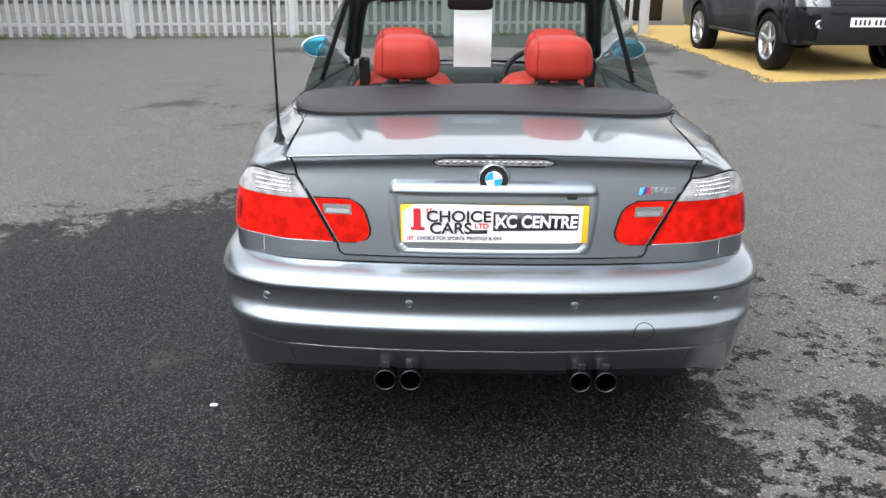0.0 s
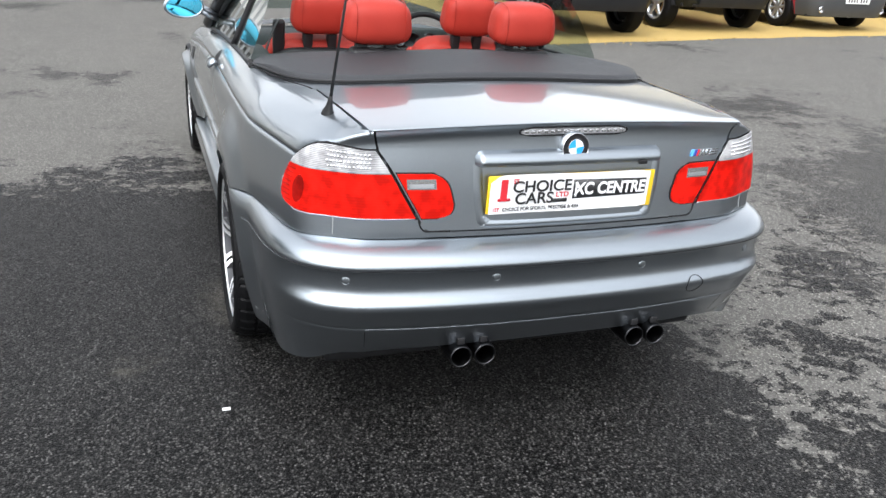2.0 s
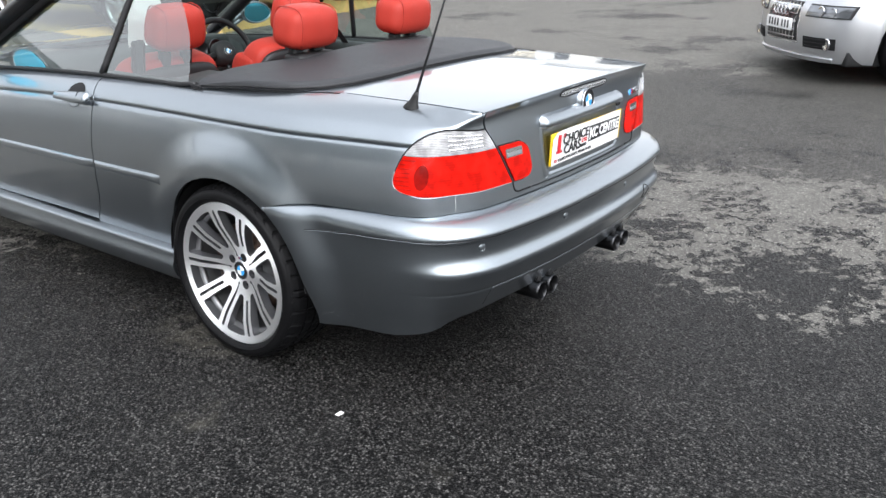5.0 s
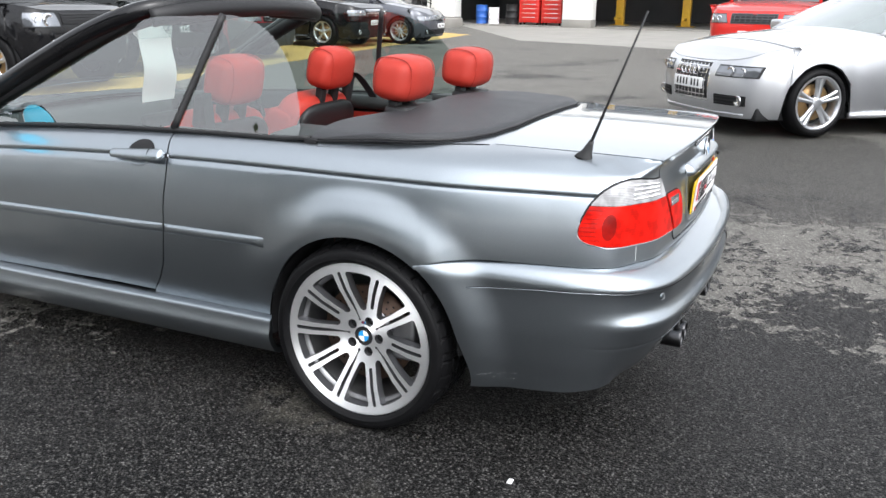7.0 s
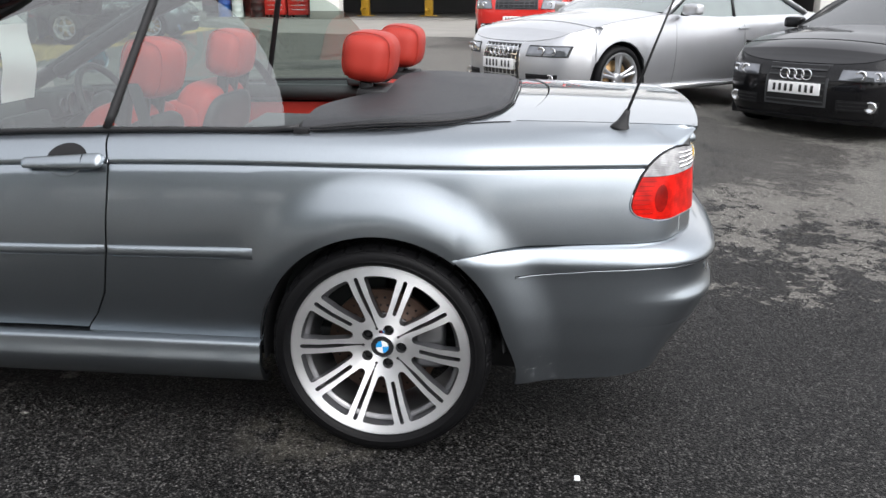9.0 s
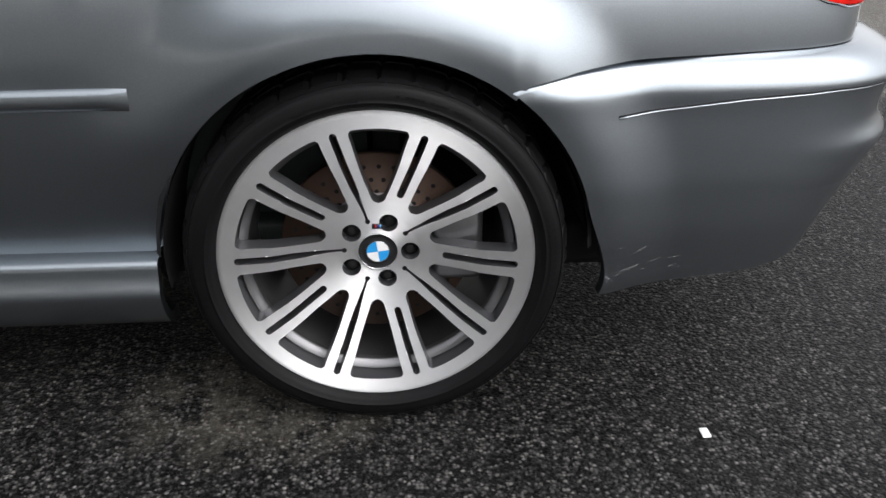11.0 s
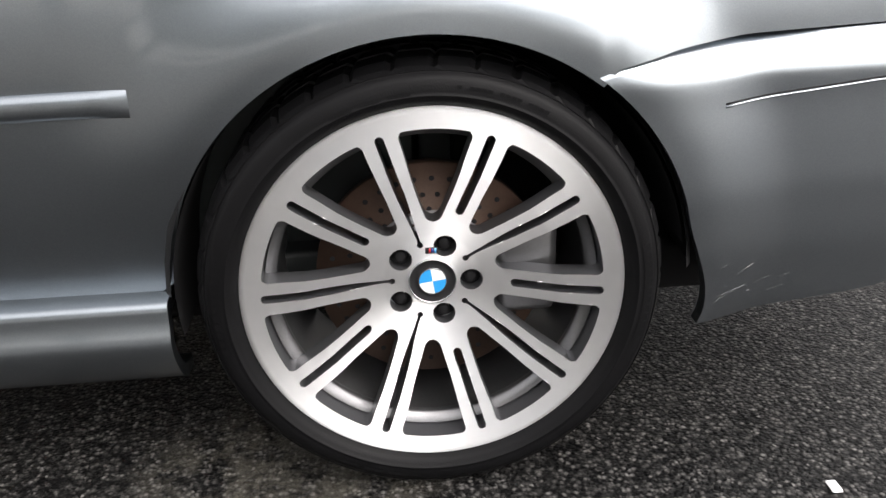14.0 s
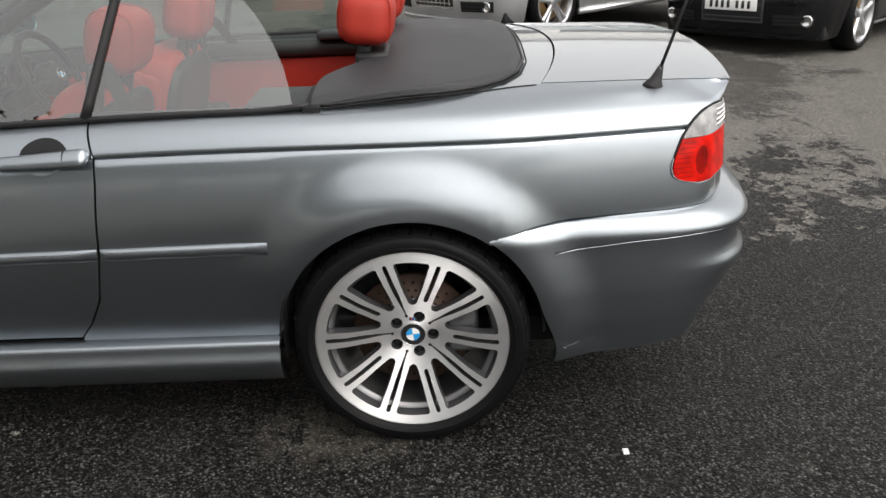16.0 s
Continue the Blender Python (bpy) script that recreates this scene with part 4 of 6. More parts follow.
for sgn in (-1.0, 1.0):
    hero_wheel(HUB_Y, sgn, .866)
    hero_wheel(FHUB_Y, sgn, .842)
    # wheel housings
    for hy in (HUB_Y, FHUB_Y):
        bm = bmesh.new()
        rows = []
        for k in range(25):
            a = radians(2 + 176 * k / 24)
            rows.append([Vector((sgn * xx, hy + rr * math.cos(a), HUB_Z + rr * math.sin(a))) for xx, rr in ((.85, .362), (.835, .372), (.55, .385), (.52, .34), (.52, .0))])
        part("wheel_housing", grid_bm(rows), GAP, car)
        # dark lip that closes the edge of the arch
        rows = [[Vector((sgn * xx, hy + rr * math.cos(a), HUB_Z + rr * math.sin(a))) for xx, rr in ((.846, .3575 if hy == HUB_Y else .3425), (.80, .3570 if hy == HUB_Y else .342), (.62, .359))] for a in np.linspace(radians(-8), radians(172 if hy == HUB_Y else 188), 49)]
        part("arch_liner", grid_bm(rows), GAP, car)


def cushion(sx, sy, sz, puff=.25, seg=14, taper=.0, n=4.7):
    """A padded block: a box inflated towards a rounded, softly bulging shape."""
    bm = bmesh.new()
    bmesh.ops.create_cube(bm, size=2)
    bmesh.ops.subdivide_edges(bm, edges=bm.edges[:], cuts=seg, use_grid_fill=True)
    for v in bm.verts:
        c = v.co.copy()
        k = (abs(c.x) ** n + abs(c.y) ** n + abs(c.z) ** n) ** (-1 / n)
        c *= k
        c.x *= 1 - taper * .5 * (c.z + 1)
        b = 1 + puff * .12 * (1 - c.x ** 2) * (1 - c.z ** 2)
        v.co = Vector((c.x * sx, c.y * sy * b, c.z * sz))
    return bm


# ---- the convertible: lamps, plate, badges and fittings ----
def skin_patch(name, zs, xa, xb, sgn, material, parent, out, n=14, thick=.010, label="", by_x=True):
    """A patch on the tail between two edges given for each height, standing proud of the skin."""
    rows = []
    for z in zs:
        a, c = xa(z), xb(z)
        rows.append([skin(a + (c - a) * k / n, z, sgn, out) for k in range(n + 1)])
    return part(name, grid_bm(rows, thick, away), material, parent, label)


OUTER_Y = table(((.728, 2.17), (.730, 2.22), (.735, 2.265), (.745, 2.295), (.757, 2.308), (.775, 2.312), (.80, 2.305), (.84, 2.285), (.87, 2.262), (.895, 2.228), (.91, 2.19), (.918, 2.15), (.921, 2.12)))
INNER_X = table(((.727, .405), (.729, .385), (.735, .368), (.745, .358), (.76, .354), (.80, .364), (.82, .372), (.835, .384), (.845, .400), (.850, .420)))
for sgn in (-1.0, 1.0):
    lamp = thing("tail_lamp", "", "")
    lamp.parent = car
    tagged(lamp, "tail lamp with red lens below and clear lens above")
    inner = lambda z: p_of_x(lid_edge(z) + .007)
    outer = lambda z: p_of_y(OUTER_Y(z))
    zs = [.728, .7285, .730, .733, .738, .745, .755, .77, .79, .81, .83, .848]
    skin_patch("lamp_surround", [.7225] + zs[1:] + [.86, .88, .895, .905, .913, .919, .9265], lambda z: inner(z) - .003, lambda z: p_of_y(OUTER_Y(min(.921, max(.728, z + (.003 if z < .8 else -.004)))) + .005), sgn, GAP, lamp, .0012, thick=.004)
    skin_patch("red_lens", zs, inner, outer, sgn, REDLENS, lamp, .006, 24, label="red ribbed lens")
    skin_patch("clear_lens", [.8495, .86, .875, .89, .90, .908, .914, .918, .9205], inner, outer, sgn, CLEARLENS, lamp, .006, 24, label="clear lens over white reflector")
    # light caught by the panel edge below the gap, drawn as a bright tube
    highlight_line = [skin(p_of_y(OUTER_Y(z)) + .004, z, sgn, .0035) for z in np.linspace(.80, .733, 14)] + [skin(p, .7255, sgn, .0035) for p in np.linspace(p_of_y(2.225), p_of_x(lid_edge(.7255) + .010), 20)]
    part("edge_highlight", tube(highlight_line, .0020, 6), SILVERALLOY, lamp, "bright line drawn for the light on the panel edge")
    for j in range(8):
        z0 = .748 + .0125 * j
        skin_patch("lens_rib", [z0, z0 + .002], lambda z: p_of_y(OUTER_Y(z)) - .055, lambda z: p_of_y(OUTER_Y(z)) - .004, sgn, DEEPRED, lamp, .0068, 6, .001)
    half_w = lambda z: .0265 * math.sqrt(max(.004, 1 - ((z - .788) / .038) ** 2))
    skin_patch("reflector", [.7502, .752, .757, .765, .776, .788, .80, .811, .819, .824, .8258], lambda z: p_of_y(2.214) + .10 * (.788 - z) - half_w(z), lambda z: p_of_y(2.214) + .10 * (.788 - z) + half_w(z), sgn, DEEPRED, lamp, .0068, 10, .001, "dark bulb reflector behind the lens")
    for r in range(4):
        for k in range(12):
            p = p_of_x(.592) + .0145 * k + .004 * (r % 2)
            z = .864 + .0135 * r
            if p < p_of_y(OUTER_Y(z)) - .020:
                bm = bmesh.new()
                bmesh.ops.create_uvsphere(bm, u_segments=8, v_segments=5, radius=.0046)
                o = part("prism", bm, CHROME, lamp)
                o.location = skin(p, z, sgn, .004)
    lid_lamp = thing("lid_lamp", "", "")
    lid_lamp.parent = car
    tagged(lid_lamp, "red lamp with reversing light on the boot lid")
    zi = [.727, .728, .730, .735, .742, .752, .765, .785, .805, .82, .832, .841, .847, .850]
    edge = lambda z: p_of_x(lid_edge(z) - .010)
    skin_patch("lamp_surround", [.7235] + zi[1:-1] + [.8535], lambda z: p_of_x(INNER_X(min(.85, max(.727, z)))) - .006, lambda z: edge(z) + .003, sgn, GAP, lid_lamp, .0015, thick=.004)
    skin_patch("red_lens", zi, lambda z: p_of_x(INNER_X(z)), edge, sgn, REDLENS, lid_lamp, .006, 16)
    skin_patch("reversing_light", [.808, .811, .822, .833, .836], lambda z: p_of_x(.405 + .10 * (z - .808)), lambda z: p_of_x(.488 + .10 * (z - .808)), sgn, CHROME, lid_lamp, .0075, 10, .002, "clear reversing light with bright edge")
    skin_patch("reversing_lens", [.812, .8225], lambda z: p_of_x(.412 + .10 * (z - .808)), lambda z: p_of_x(.480 + .10 * (z - .808)), sgn, SILVERALLOY, lid_lamp, .0085, 10, .001)
    # sensors
    for x in (.234, .655):
        p = p_of_x(x)
        c, e = skin(p, .572, sgn, .001, True), skin(p, .572, sgn, .02, True)
        o = part("parking_sensor", lathe([(0, .0016), (.008, .0012), (.0112, .0002), (.0118, -.004), (.0126, -.004), (.0130, .0002), (.0140, -.003)], 24), PAINT, bumper)
        o.matrix_local = Matrix.Translation(c) @ (e - c).to_track_quat("X", "Z").to_matrix().to_4x4()
    # corner of the lid's joint, and the seam under the lamp
    corner = [(.425 + .026 * math.sqrt(max(0, 1 - ((.722 - v) / .034) ** 2)), v) for v in np.linspace(.6885, .722, 14)]
    part("lid_corner_joint", tube([skin(p_of_x(x), v, sgn, .0006) for x, v in [(.36, .6885), (.40, .6885)] + corner + [(lid_edge(.74) + .001, .74)]], .0026, 6), GAP, car)
    part("panel_seam", tube([skin(p_of_x(.715), z, sgn, .0002) for z in np.linspace(.674, .722, 6)], .0011, 5), GALV, car)
    # bonded groove lines on the lower bumper
    line = [skin(p_of_x(.60), z, sgn, -.002, True) for z in np.linspace(.345, .4205, 8)]
    part("insert_joint", tube(line, .0022, 5), GAP, bumper)
    # exhaust
    ex = thing("exhaust", "", "")
    ex.parent = car
    tagged(ex, "twin dark steel exhaust tips")
    mid = .308 if sgn > 0 else .270
    for x in (mid - .0375, mid + .0375):
        part("exhaust_tip", lathe([(.028, .40), (.031, .30), (.0335, .05), (.034, .012), (.033, .004), (.031, .002), (.029, .006), (.028, .05), (.026, .2), (0, .2)], 32, "y"), EXHAUST, ex).location = (sgn * x, 2.056, .309)
    part("bracket", box_bm(-.085, .085, .05, .30, .0, .05, .01), GAP, ex).location = (sgn * mid, 2.06, .325)
    for x in (mid - .035, mid + .035):
        part("hanger", box_bm(-.012, .012, -.004, .012, -.01, .012, .003), PLASTIC, ex).location = (sgn * x, 2.075, .352)

# towing-eye cover
ring = [skin(p_of_x(.435 + .030 * math.cos(a)), .488 + .028 * math.sin(a), 1.0, .0010, True) for a in np.linspace(0, 2 * math.pi, 41)]
part("towing_cover", tube(ring, .0011, 5, caps=False), GAP, bumper, "round towing-eye cover")

# high brake light in the lip
lens = []
for z in np.linspace(.9535, .9705, 7):
    hw = .166 - .006 * abs((z - .962) / .0085) ** 3
    lens.append([skin(abs(u) * hw, z, -1.0 if u < 0 else 1.0, .003) for u in np.linspace(-1, 1, 41)])
hb = part("high_brake_light", grid_bm(lens, .008, away), CLEARLENS, boot_lid, "clear high-level brake light strip")
rim = [skin(p_of_x(.170 * abs(math.cos(a)) if abs(math.cos(a)) < .93 else .170 * abs(math.cos(a)) ** .5), .962 + .0125 * math.copysign(min(1, abs(math.sin(a)) * 1.6), math.sin(a)), -1.0 if math.cos(a) < 0 else 1.0, .001) for a in np.linspace(0, 2 * math.pi, 65)]
part("brake_light_rim", tube(rim, .0025, 6, caps=False), GAP, hb)
for k in range(16):
    part("led", box_bm(-.006, .006, -.002, .002, -.004, .004, .001), CHROME, hb).location = skin(abs(-.15 + .02 * k), .962, -1.0 if k < 8 else 1.0, .0035)

# grip bar over the plate
rows = []
for k in range(-40, 41):
    u = k / 40
    x = abs(u) * .297
    t = 1 - max(0, (abs(u) - .94) / .06) ** 2
    prof = ((.870, .002), (.869, .016), (.874, .026), (.885, .029), (.897, .024), (.907, .013), (.913, .001))
    rows.append([skin(p_of_x(x), .874 + (z - .874) * (.55 + .45 * t), -1.0 if u < 0 else 1.0, o * max(.1, t)) for z, o in prof])
grip = part("grip_bar", grid_bm(rows, .006, away), PAINT, boot_lid)
part("release_button", box_bm(-.014, .014, -.004, .004, -.006, .006, .003), GAP, grip).location = (.215, 2.068, .872)
# raised frame round the plate recess
outl = [(-.292, .874), (-.288, .80), (-.276, .725), (-.262, .707), (-.235, .702), (0, .701), (.235, .702), (.262, .707), (.276, .725), (.288, .80), (.292, .874)]
pts = [(p.x, p.z) for p in spline([(x, 0, z) for x, z in outl], 90)]
rows = []
for x, z in pts:
    row = []
    for s, o in ((1.035, .0005), (1.012, .003), (.985, .0045), (.955, .002), (.93, -.001)):
        zz = .79 + (z - .79) * (1 + (s - 1) * (2.2 if z < .72 else .6))
        row.append(skin(p_of_x(abs(x) * s), zz, -1.0 if x < 0 else 1.0, o))
    rows.append(row)
part("plate_frame", grid_bm(rows, .0, away), PAINT, boot_lid)


def letters(words, size, x, z, material, parent, y, squash=1.0, shear=0.0, bold=.018):
    bm = text_bm(words, size, 1.0, size * bold)
    bm.transform(Matrix.Diagonal((squash, 1, 1, 1)))
    for v in bm.verts:
        v.co.x += shear * v.co.z
    o = part("lettering", bm, material, parent, smooth=False)
    o.location = (x, y, z)
    return o


def build_plate():
    """Yellow plate with a white card over it, standing in the recess."""
    plate = part("number_plate", box_bm(-.262, .262, -.003, .003, -.0555, .0555, .003), YELLOW, boot_lid, "yellow plate under a white dealer's card")
    plate.matrix_local = pose(.004, 2.0795, .7905, 3)
    rows = []
    for k in range(41):
        u = k / 40
        x = -.256 + .500 * u
        wav = .0012 * math.sin(u * 9) - .0062
        l, h = -.0545 + .004 * (u > .97), .0575 - .004 * smooth(.9, 1.0, u) + .001 * math.sin(u * 7)
        if u < .06:
            h -= .02 * (1 - u / .06)
        rows.append([Vector((x, wav - .001 * t, l + (h - l) * t)) for t in (0, .25, .5, .75, 1)])
    card = part("dealer_card", grid_bm(rows, .001, lambda p: Vector((0, -1, 0))), WHITE, plate, "white printed card with black and red lettering")
    yy = -.0095
    letters("1", .080, -.216, .012, REDINK, card, yy, 1.25, .0, .05)
    part("foot", box_bm(-.019, .019, -.0004, .0004, -.004, .004), REDINK, card).location = (-.214, yy, -.012)
    letters("ST", .017, -.182, .040, REDINK, card, yy, 1.0)
    letters("CHOICE", .046, -.100, .0225, BLACKINK, card, yy, 1.06)
    letters("CARS", .046, -.122, -.0125, BLACKINK, card, yy, 1.06)
    letters("LTD", .020, -.036, -.004, REDINK, card, yy, 1.1)
    part("dark_band", box_bm(-.045, .0, -.0004, .0004, -.026, -.015), BLACKINK, card).location = (-.02, yy, 0)
    band = box_bm(-.004, .232, -.0004, .0004, -.0185, .0385)
    for v in band.verts:
        if v.co.x > .1:
            v.co.z += -.004 if v.co.z > 0 else .006
    part("black_band", band, BLACKINK, card, "black panel with white lettering").location = (0, yy + .0007, 0)
    part("white_bar", box_bm(-.003, .003, -.0004, .0004, -.022, .022), WHITE, card).location = (.006, yy, .009)
    letters("XC CENTRE", .049, .116, .0085, WHITE, card, yy, .86, .03, .03)
    letters("1ST", .0150, -.236, -.041, REDINK, card, yy, .92)
    letters("CHOICE FOR SPORTS, PRESTIGE & 4X4", .0150, -.098, -.041, BLACKINK, card, yy, .92, 0.0, .004)


build_plate()
b0 = skin(0, .917, 1.0, .0)
part("badge_mount", lathe([(.0, .018), (.036, .018), (.043, .012), (.048, -.004)], 40), PAINT, boot_lid).matrix_local = Matrix.Translation(b0 + Vector((0, .002, 0))) @ Matrix.Rotation(radians(-90), 4, "Z") @ pose(0, 0, 0, 0, -4, 0)
roundel(boot_lid, Matrix.Translation(b0 + Vector((0, -.015, 0))) @ Matrix.Rotation(radians(-90), 4, "Z") @ pose(0, 0, 0, 0, -4, 0), .0405, "lid_badge")


def build_model_badge():
    """Plain bright shapes with three slanted colour stripes where the model badge sits."""
    holder = new("model_badge")
    holder.parent = boot_lid
    tagged(holder, "bright model badge with slanted colour stripes")

    def slab(name, x0, x1, mt, z0=.871, z1=.892, o=.004):
        rows = [[skin(p_of_x(x + .35 * (z - .88)), z, 1.0, o) for x in np.linspace(x0, x1, 4)] for z in (z0, z1)]
        part(name, grid_bm(rows, .004, away), mt, holder)

    slab("stripe", .418, .428, MBLUE), slab("stripe", .429, .439, MDARK), slab("stripe", .440, .448, REDINK)
    slab("bar", .450, .459, CHROME), slab("bar", .4655, .4735, CHROME), slab("bar", .481, .490, CHROME)
    slab("bar", .497, .525, CHROME, .871, .876), slab("bar", .497, .525, CHROME, .879, .884), slab("bar", .497, .525, CHROME, .887, .892)


build_model_badge()

# aerial
a0 = Vector((-.641, 2.352, .962))
ab = lathe([(.0, -.004), (.024, -.004), (.022, .004), (.013, .022), (.008, .045), (.0055, .06), (0, .06)], 20, "z")
ab.transform(Matrix.Translation(a0) @ pose(0, 0, 0, 19, 4, 0) @ Matrix.Diagonal((.8, 1.3, 1, 1)))
aerial = part("aerial", ab, PLASTIC, car, "thin black aerial on the rear wing")
top = a0 + Vector((.028, -.150, .43))
part("aerial_rod", tube([a0 + (top - a0) * .06, a0 + (top - a0) * .5, top], [.0052, .0038, .0028], 8), PLASTIC, aerial)


def build_mirror(sgn):
    """Oval door mirror on two thin arms, with blue glass."""
    c = Vector((sgn * .885, 4.80, 1.020))
    bm = bmesh.new()
    bmesh.ops.create_uvsphere(bm, u_segments=28, v_segments=16, radius=1)
    for v in bm.verts:
        if v.co.y < 0:
            v.co.y *= .12
        v.co = Vector((v.co.x * .105 * (1 + .12 * v.co.x * sgn), v.co.y * .085, v.co.z * .066))
    m = part("door_mirror", bm, PAINT, car, "door mirror with blue glass")
    m.location = c
    m.rotation_euler = (0, radians(4 * sgn), radians(-6 * sgn))
    rows = []
    for k in range(13):
        r = k / 12
        rows.append([Vector((.092 * r * math.cos(a) * (1 + .12 * r * math.cos(a) * sgn), -.0125 + .002 * r * r, .055 * r * math.sin(a))) for a in np.linspace(0, 2 * math.pi, 33)])
    part("mirror_glass", grid_bm(rows, 0, lambda p: Vector((0, -1, 0))), MIRROR, m, "blue-tinted mirror glass")
    part("mirror_rim", tube([Vector((.096 * math.cos(a) * (1 + .12 * math.cos(a) * sgn), -.010, .059 * math.sin(a))) for a in np.linspace(0, 2 * math.pi, 41)], .005, 8, caps=False), PAINT, m)
    for dz in (-.028, .0):
        part("mirror_arm", tube([Vector((-sgn * .06, .02, dz)), Vector((-sgn * .12, .03, dz - .035)), Vector((-sgn * .165, .04, dz - .06))], .013, 10), PAINT, m)


def glass_x(z, y):
    return .742 - .40 * (z - .955 - drop(y))


def build_side_glass(sgn):
    """Door window and quarter window, with the black seal between them and along the belt."""
    belt = lambda y: .948 + drop(y)
    roof = table(((3.60, 1.350), (3.70, 1.350), (4.05, 1.338), (4.25, 1.290), (4.45, 1.205), (4.65, 1.110), (4.85, 1.000), (4.93, .950)))
    rows = []
    for k in range(41):
        u = k / 40
        col = []
        for j in range(13):
            t = j / 12
            y = (3.863 + (4.93 - 3.863) * u) - .125 * t * (1 - u)
            z = belt(y) + (max(roof(y), belt(y) + .001) - belt(y)) * t
            col.append(Vector((sgn * glass_x(z, y), y, z)))
        rows.append(col)
    g = part("door_window", grid_bm(rows, 0, away), PANE, car, "clear greenish door window glass")
    g.visible_shadow = False
    arc = table(((.95, 3.312), (1.0, 3.316), (1.06, 3.332), (1.12, 3.358), (1.18, 3.395), (1.24, 3.445), (1.29, 3.505), (1.325, 3.570), (1.345, 3.640), (1.352, 3.70)))
    rows = []
    for j in range(19):
        z = .953 + (1.350 - .953) * j / 18
        t = (z - .955) / .395
        ya, yb = arc(z), 3.850 - .125 * t
        rows.append([Vector((sgn * glass_x(z, y), y, z)) for y in np.linspace(min(ya, yb - .002), yb, 14)])
    g = part("quarter_window", grid_bm(rows, 0, away), PANE, car, "clear quarter window with a curved rear edge")
    g.visible_shadow = False
    seal = [Vector((sgn * (glass_x(z, 3.8) + .002), 3.856 - .125 * (z - .955) / .395, z)) for z in np.linspace(.95, 1.352, 12)]
    part("window_seal", tube(seal, .013, 8), PLASTIC, car)
    # belt seal
    line = [Vector((sgn * (.742 - .004 * smooth(3.40, 3.25, y)), y, .955 + drop(y) + .010 * smooth(3.40, 3.25, y))) for y in np.linspace(3.268, 4.98, 40)]
    part("belt_seal", tube(line, .0085, 8), PLASTIC, car)
    # black cap where the hood cover meets the belt seal
    part("cover_end", box_bm(-.10, .10, -.024, .024, -.036, .036, .004), GAP, car).matrix_local = pose(sgn * .648, 3.262, .936, 0, sgn * 5, 0)
    cap = part("belt_cap", box_bm(-.095, .095, -.085, .085, -.016, .016, .010, 3), TRIM, car)
    cap.matrix_local = pose(sgn * .638, 3.356, .956, 0, sgn * 4, sgn * 2)


def build_handle(sgn):
    # flat near-black patch paints the dark reflected in the bowl's upper half
    rows = []
    for k in range(17):
        a = math.pi * k / 16
        rows.append([skin(p_of_y(3.955 + .064 * r * math.cos(a)), .882 + .042 * r * math.sin(a), sgn, .0010) for r in (0.02, .35, .7, 1)])
    part("recess_shade", grid_bm(rows, 0, away), GAP, car)
    rows = []
    for k in range(17):
        a = -math.pi * k / 16
        rows.append([skin(p_of_y(3.960 + .058 * r * math.cos(a)), .876 + .046 * r * math.sin(a), sgn, o) for r, o in ((.02, -.016), (.35, -.015), (.60, -.011), (.80, -.006), (.93, -.001), (1.0, .0012))])
    part("handle_dish", grid_bm([[p + Vector((sgn * .0172, 0, 0)) * (1 - j / 5) for j, p in enumerate(r)] for r in rows], .003, away), PAINT, car)
    rows = []
    for k in range(41):
        u = .5 - .5 * math.cos(math.pi * k / 40)
        y = 3.828 + .262 * u
        end = math.sqrt(max(0.02, 1 - max(0, (.07 - u) / .07) ** 2)) * math.sqrt(max(0.05, 1 - max(0, (u - .93) / .07) ** 2))
        hw = (.0225 - .008 * u) * end
        lift = .020 + .012 * math.sin(math.pi * min(1, .25 + u * .75))
        rows.append([skin(p_of_y(y), .884 + drop(y) * .5 + hw * math.cos(a), sgn, (lift + (.012 - .004 * u) * math.sin(a)) * (.45 + .55 * end)) for a in np.linspace(-.7, math.pi + .7, 14)])
    hd = part("door_handle", grid_bm(rows, .004, away), PAINT, car)
    part("lock_joint", tube([skin(p_of_y(3.888), .884 + .0195 * math.cos(a), sgn, .0305 + .0118 * math.sin(a)) for a in np.linspace(-.5, math.pi + .5, 14)], .0012, 5), GAP, hd)
    # side vent on the wing
    for k in range(4):
        rows = [[skin(p_of_y(y), .748 + .021 * k + dz + .05 * (y - 5.25), sgn, o) for y in np.linspace(5.205, 5.365 - .010 * k, 8)] for dz, o in ((0, .001), (.008, .007), (.013, .001))]
        part("vent_slat", grid_bm(rows, .002, away), PLASTIC, car)
    rows = [[skin(p_of_y(y), z, sgn, .0012) for y in np.linspace(5.195, 5.375, 8)] for z in (.738, .838)]
    part("vent_recess", grid_bm(rows, 0, away), GAP, car)


for sgn in (-1.0, 1.0):
    build_mirror(sgn), build_side_glass(sgn), build_handle(sgn)

# windscreen frame, glass and bonnet
half = [(-.752, 5.06, .905), (-.725, 4.88, 1.00), (-.68, 4.60, 1.15), (-.635, 4.36, 1.27), (-.585, 4.17, 1.345), (-.48, 4.08, 1.375), (-.25, 4.03, 1.392), (0, 4.015, 1.397)]
full = half + [(-x, y, z) for x, y, z in half[-2::-1]]
line = spline(full, 90)
part("windscreen_frame", tube(line, .036, 12), PAINT_BLACK, car, "dark windscreen frame")
part("header_pad", tube([p + Vector((0, -.02, -.028)) for p in line[28:62]], .040, 10), BLACKLEATHER, car)
for piece in (line[6:30], line[60:84]):
    part("pillar_trim", tube([p + Vector((-.035 if p.x > 0 else .035, -.02, -.02)) for p in piece], .034, 8), BLACKLEATHER, car)
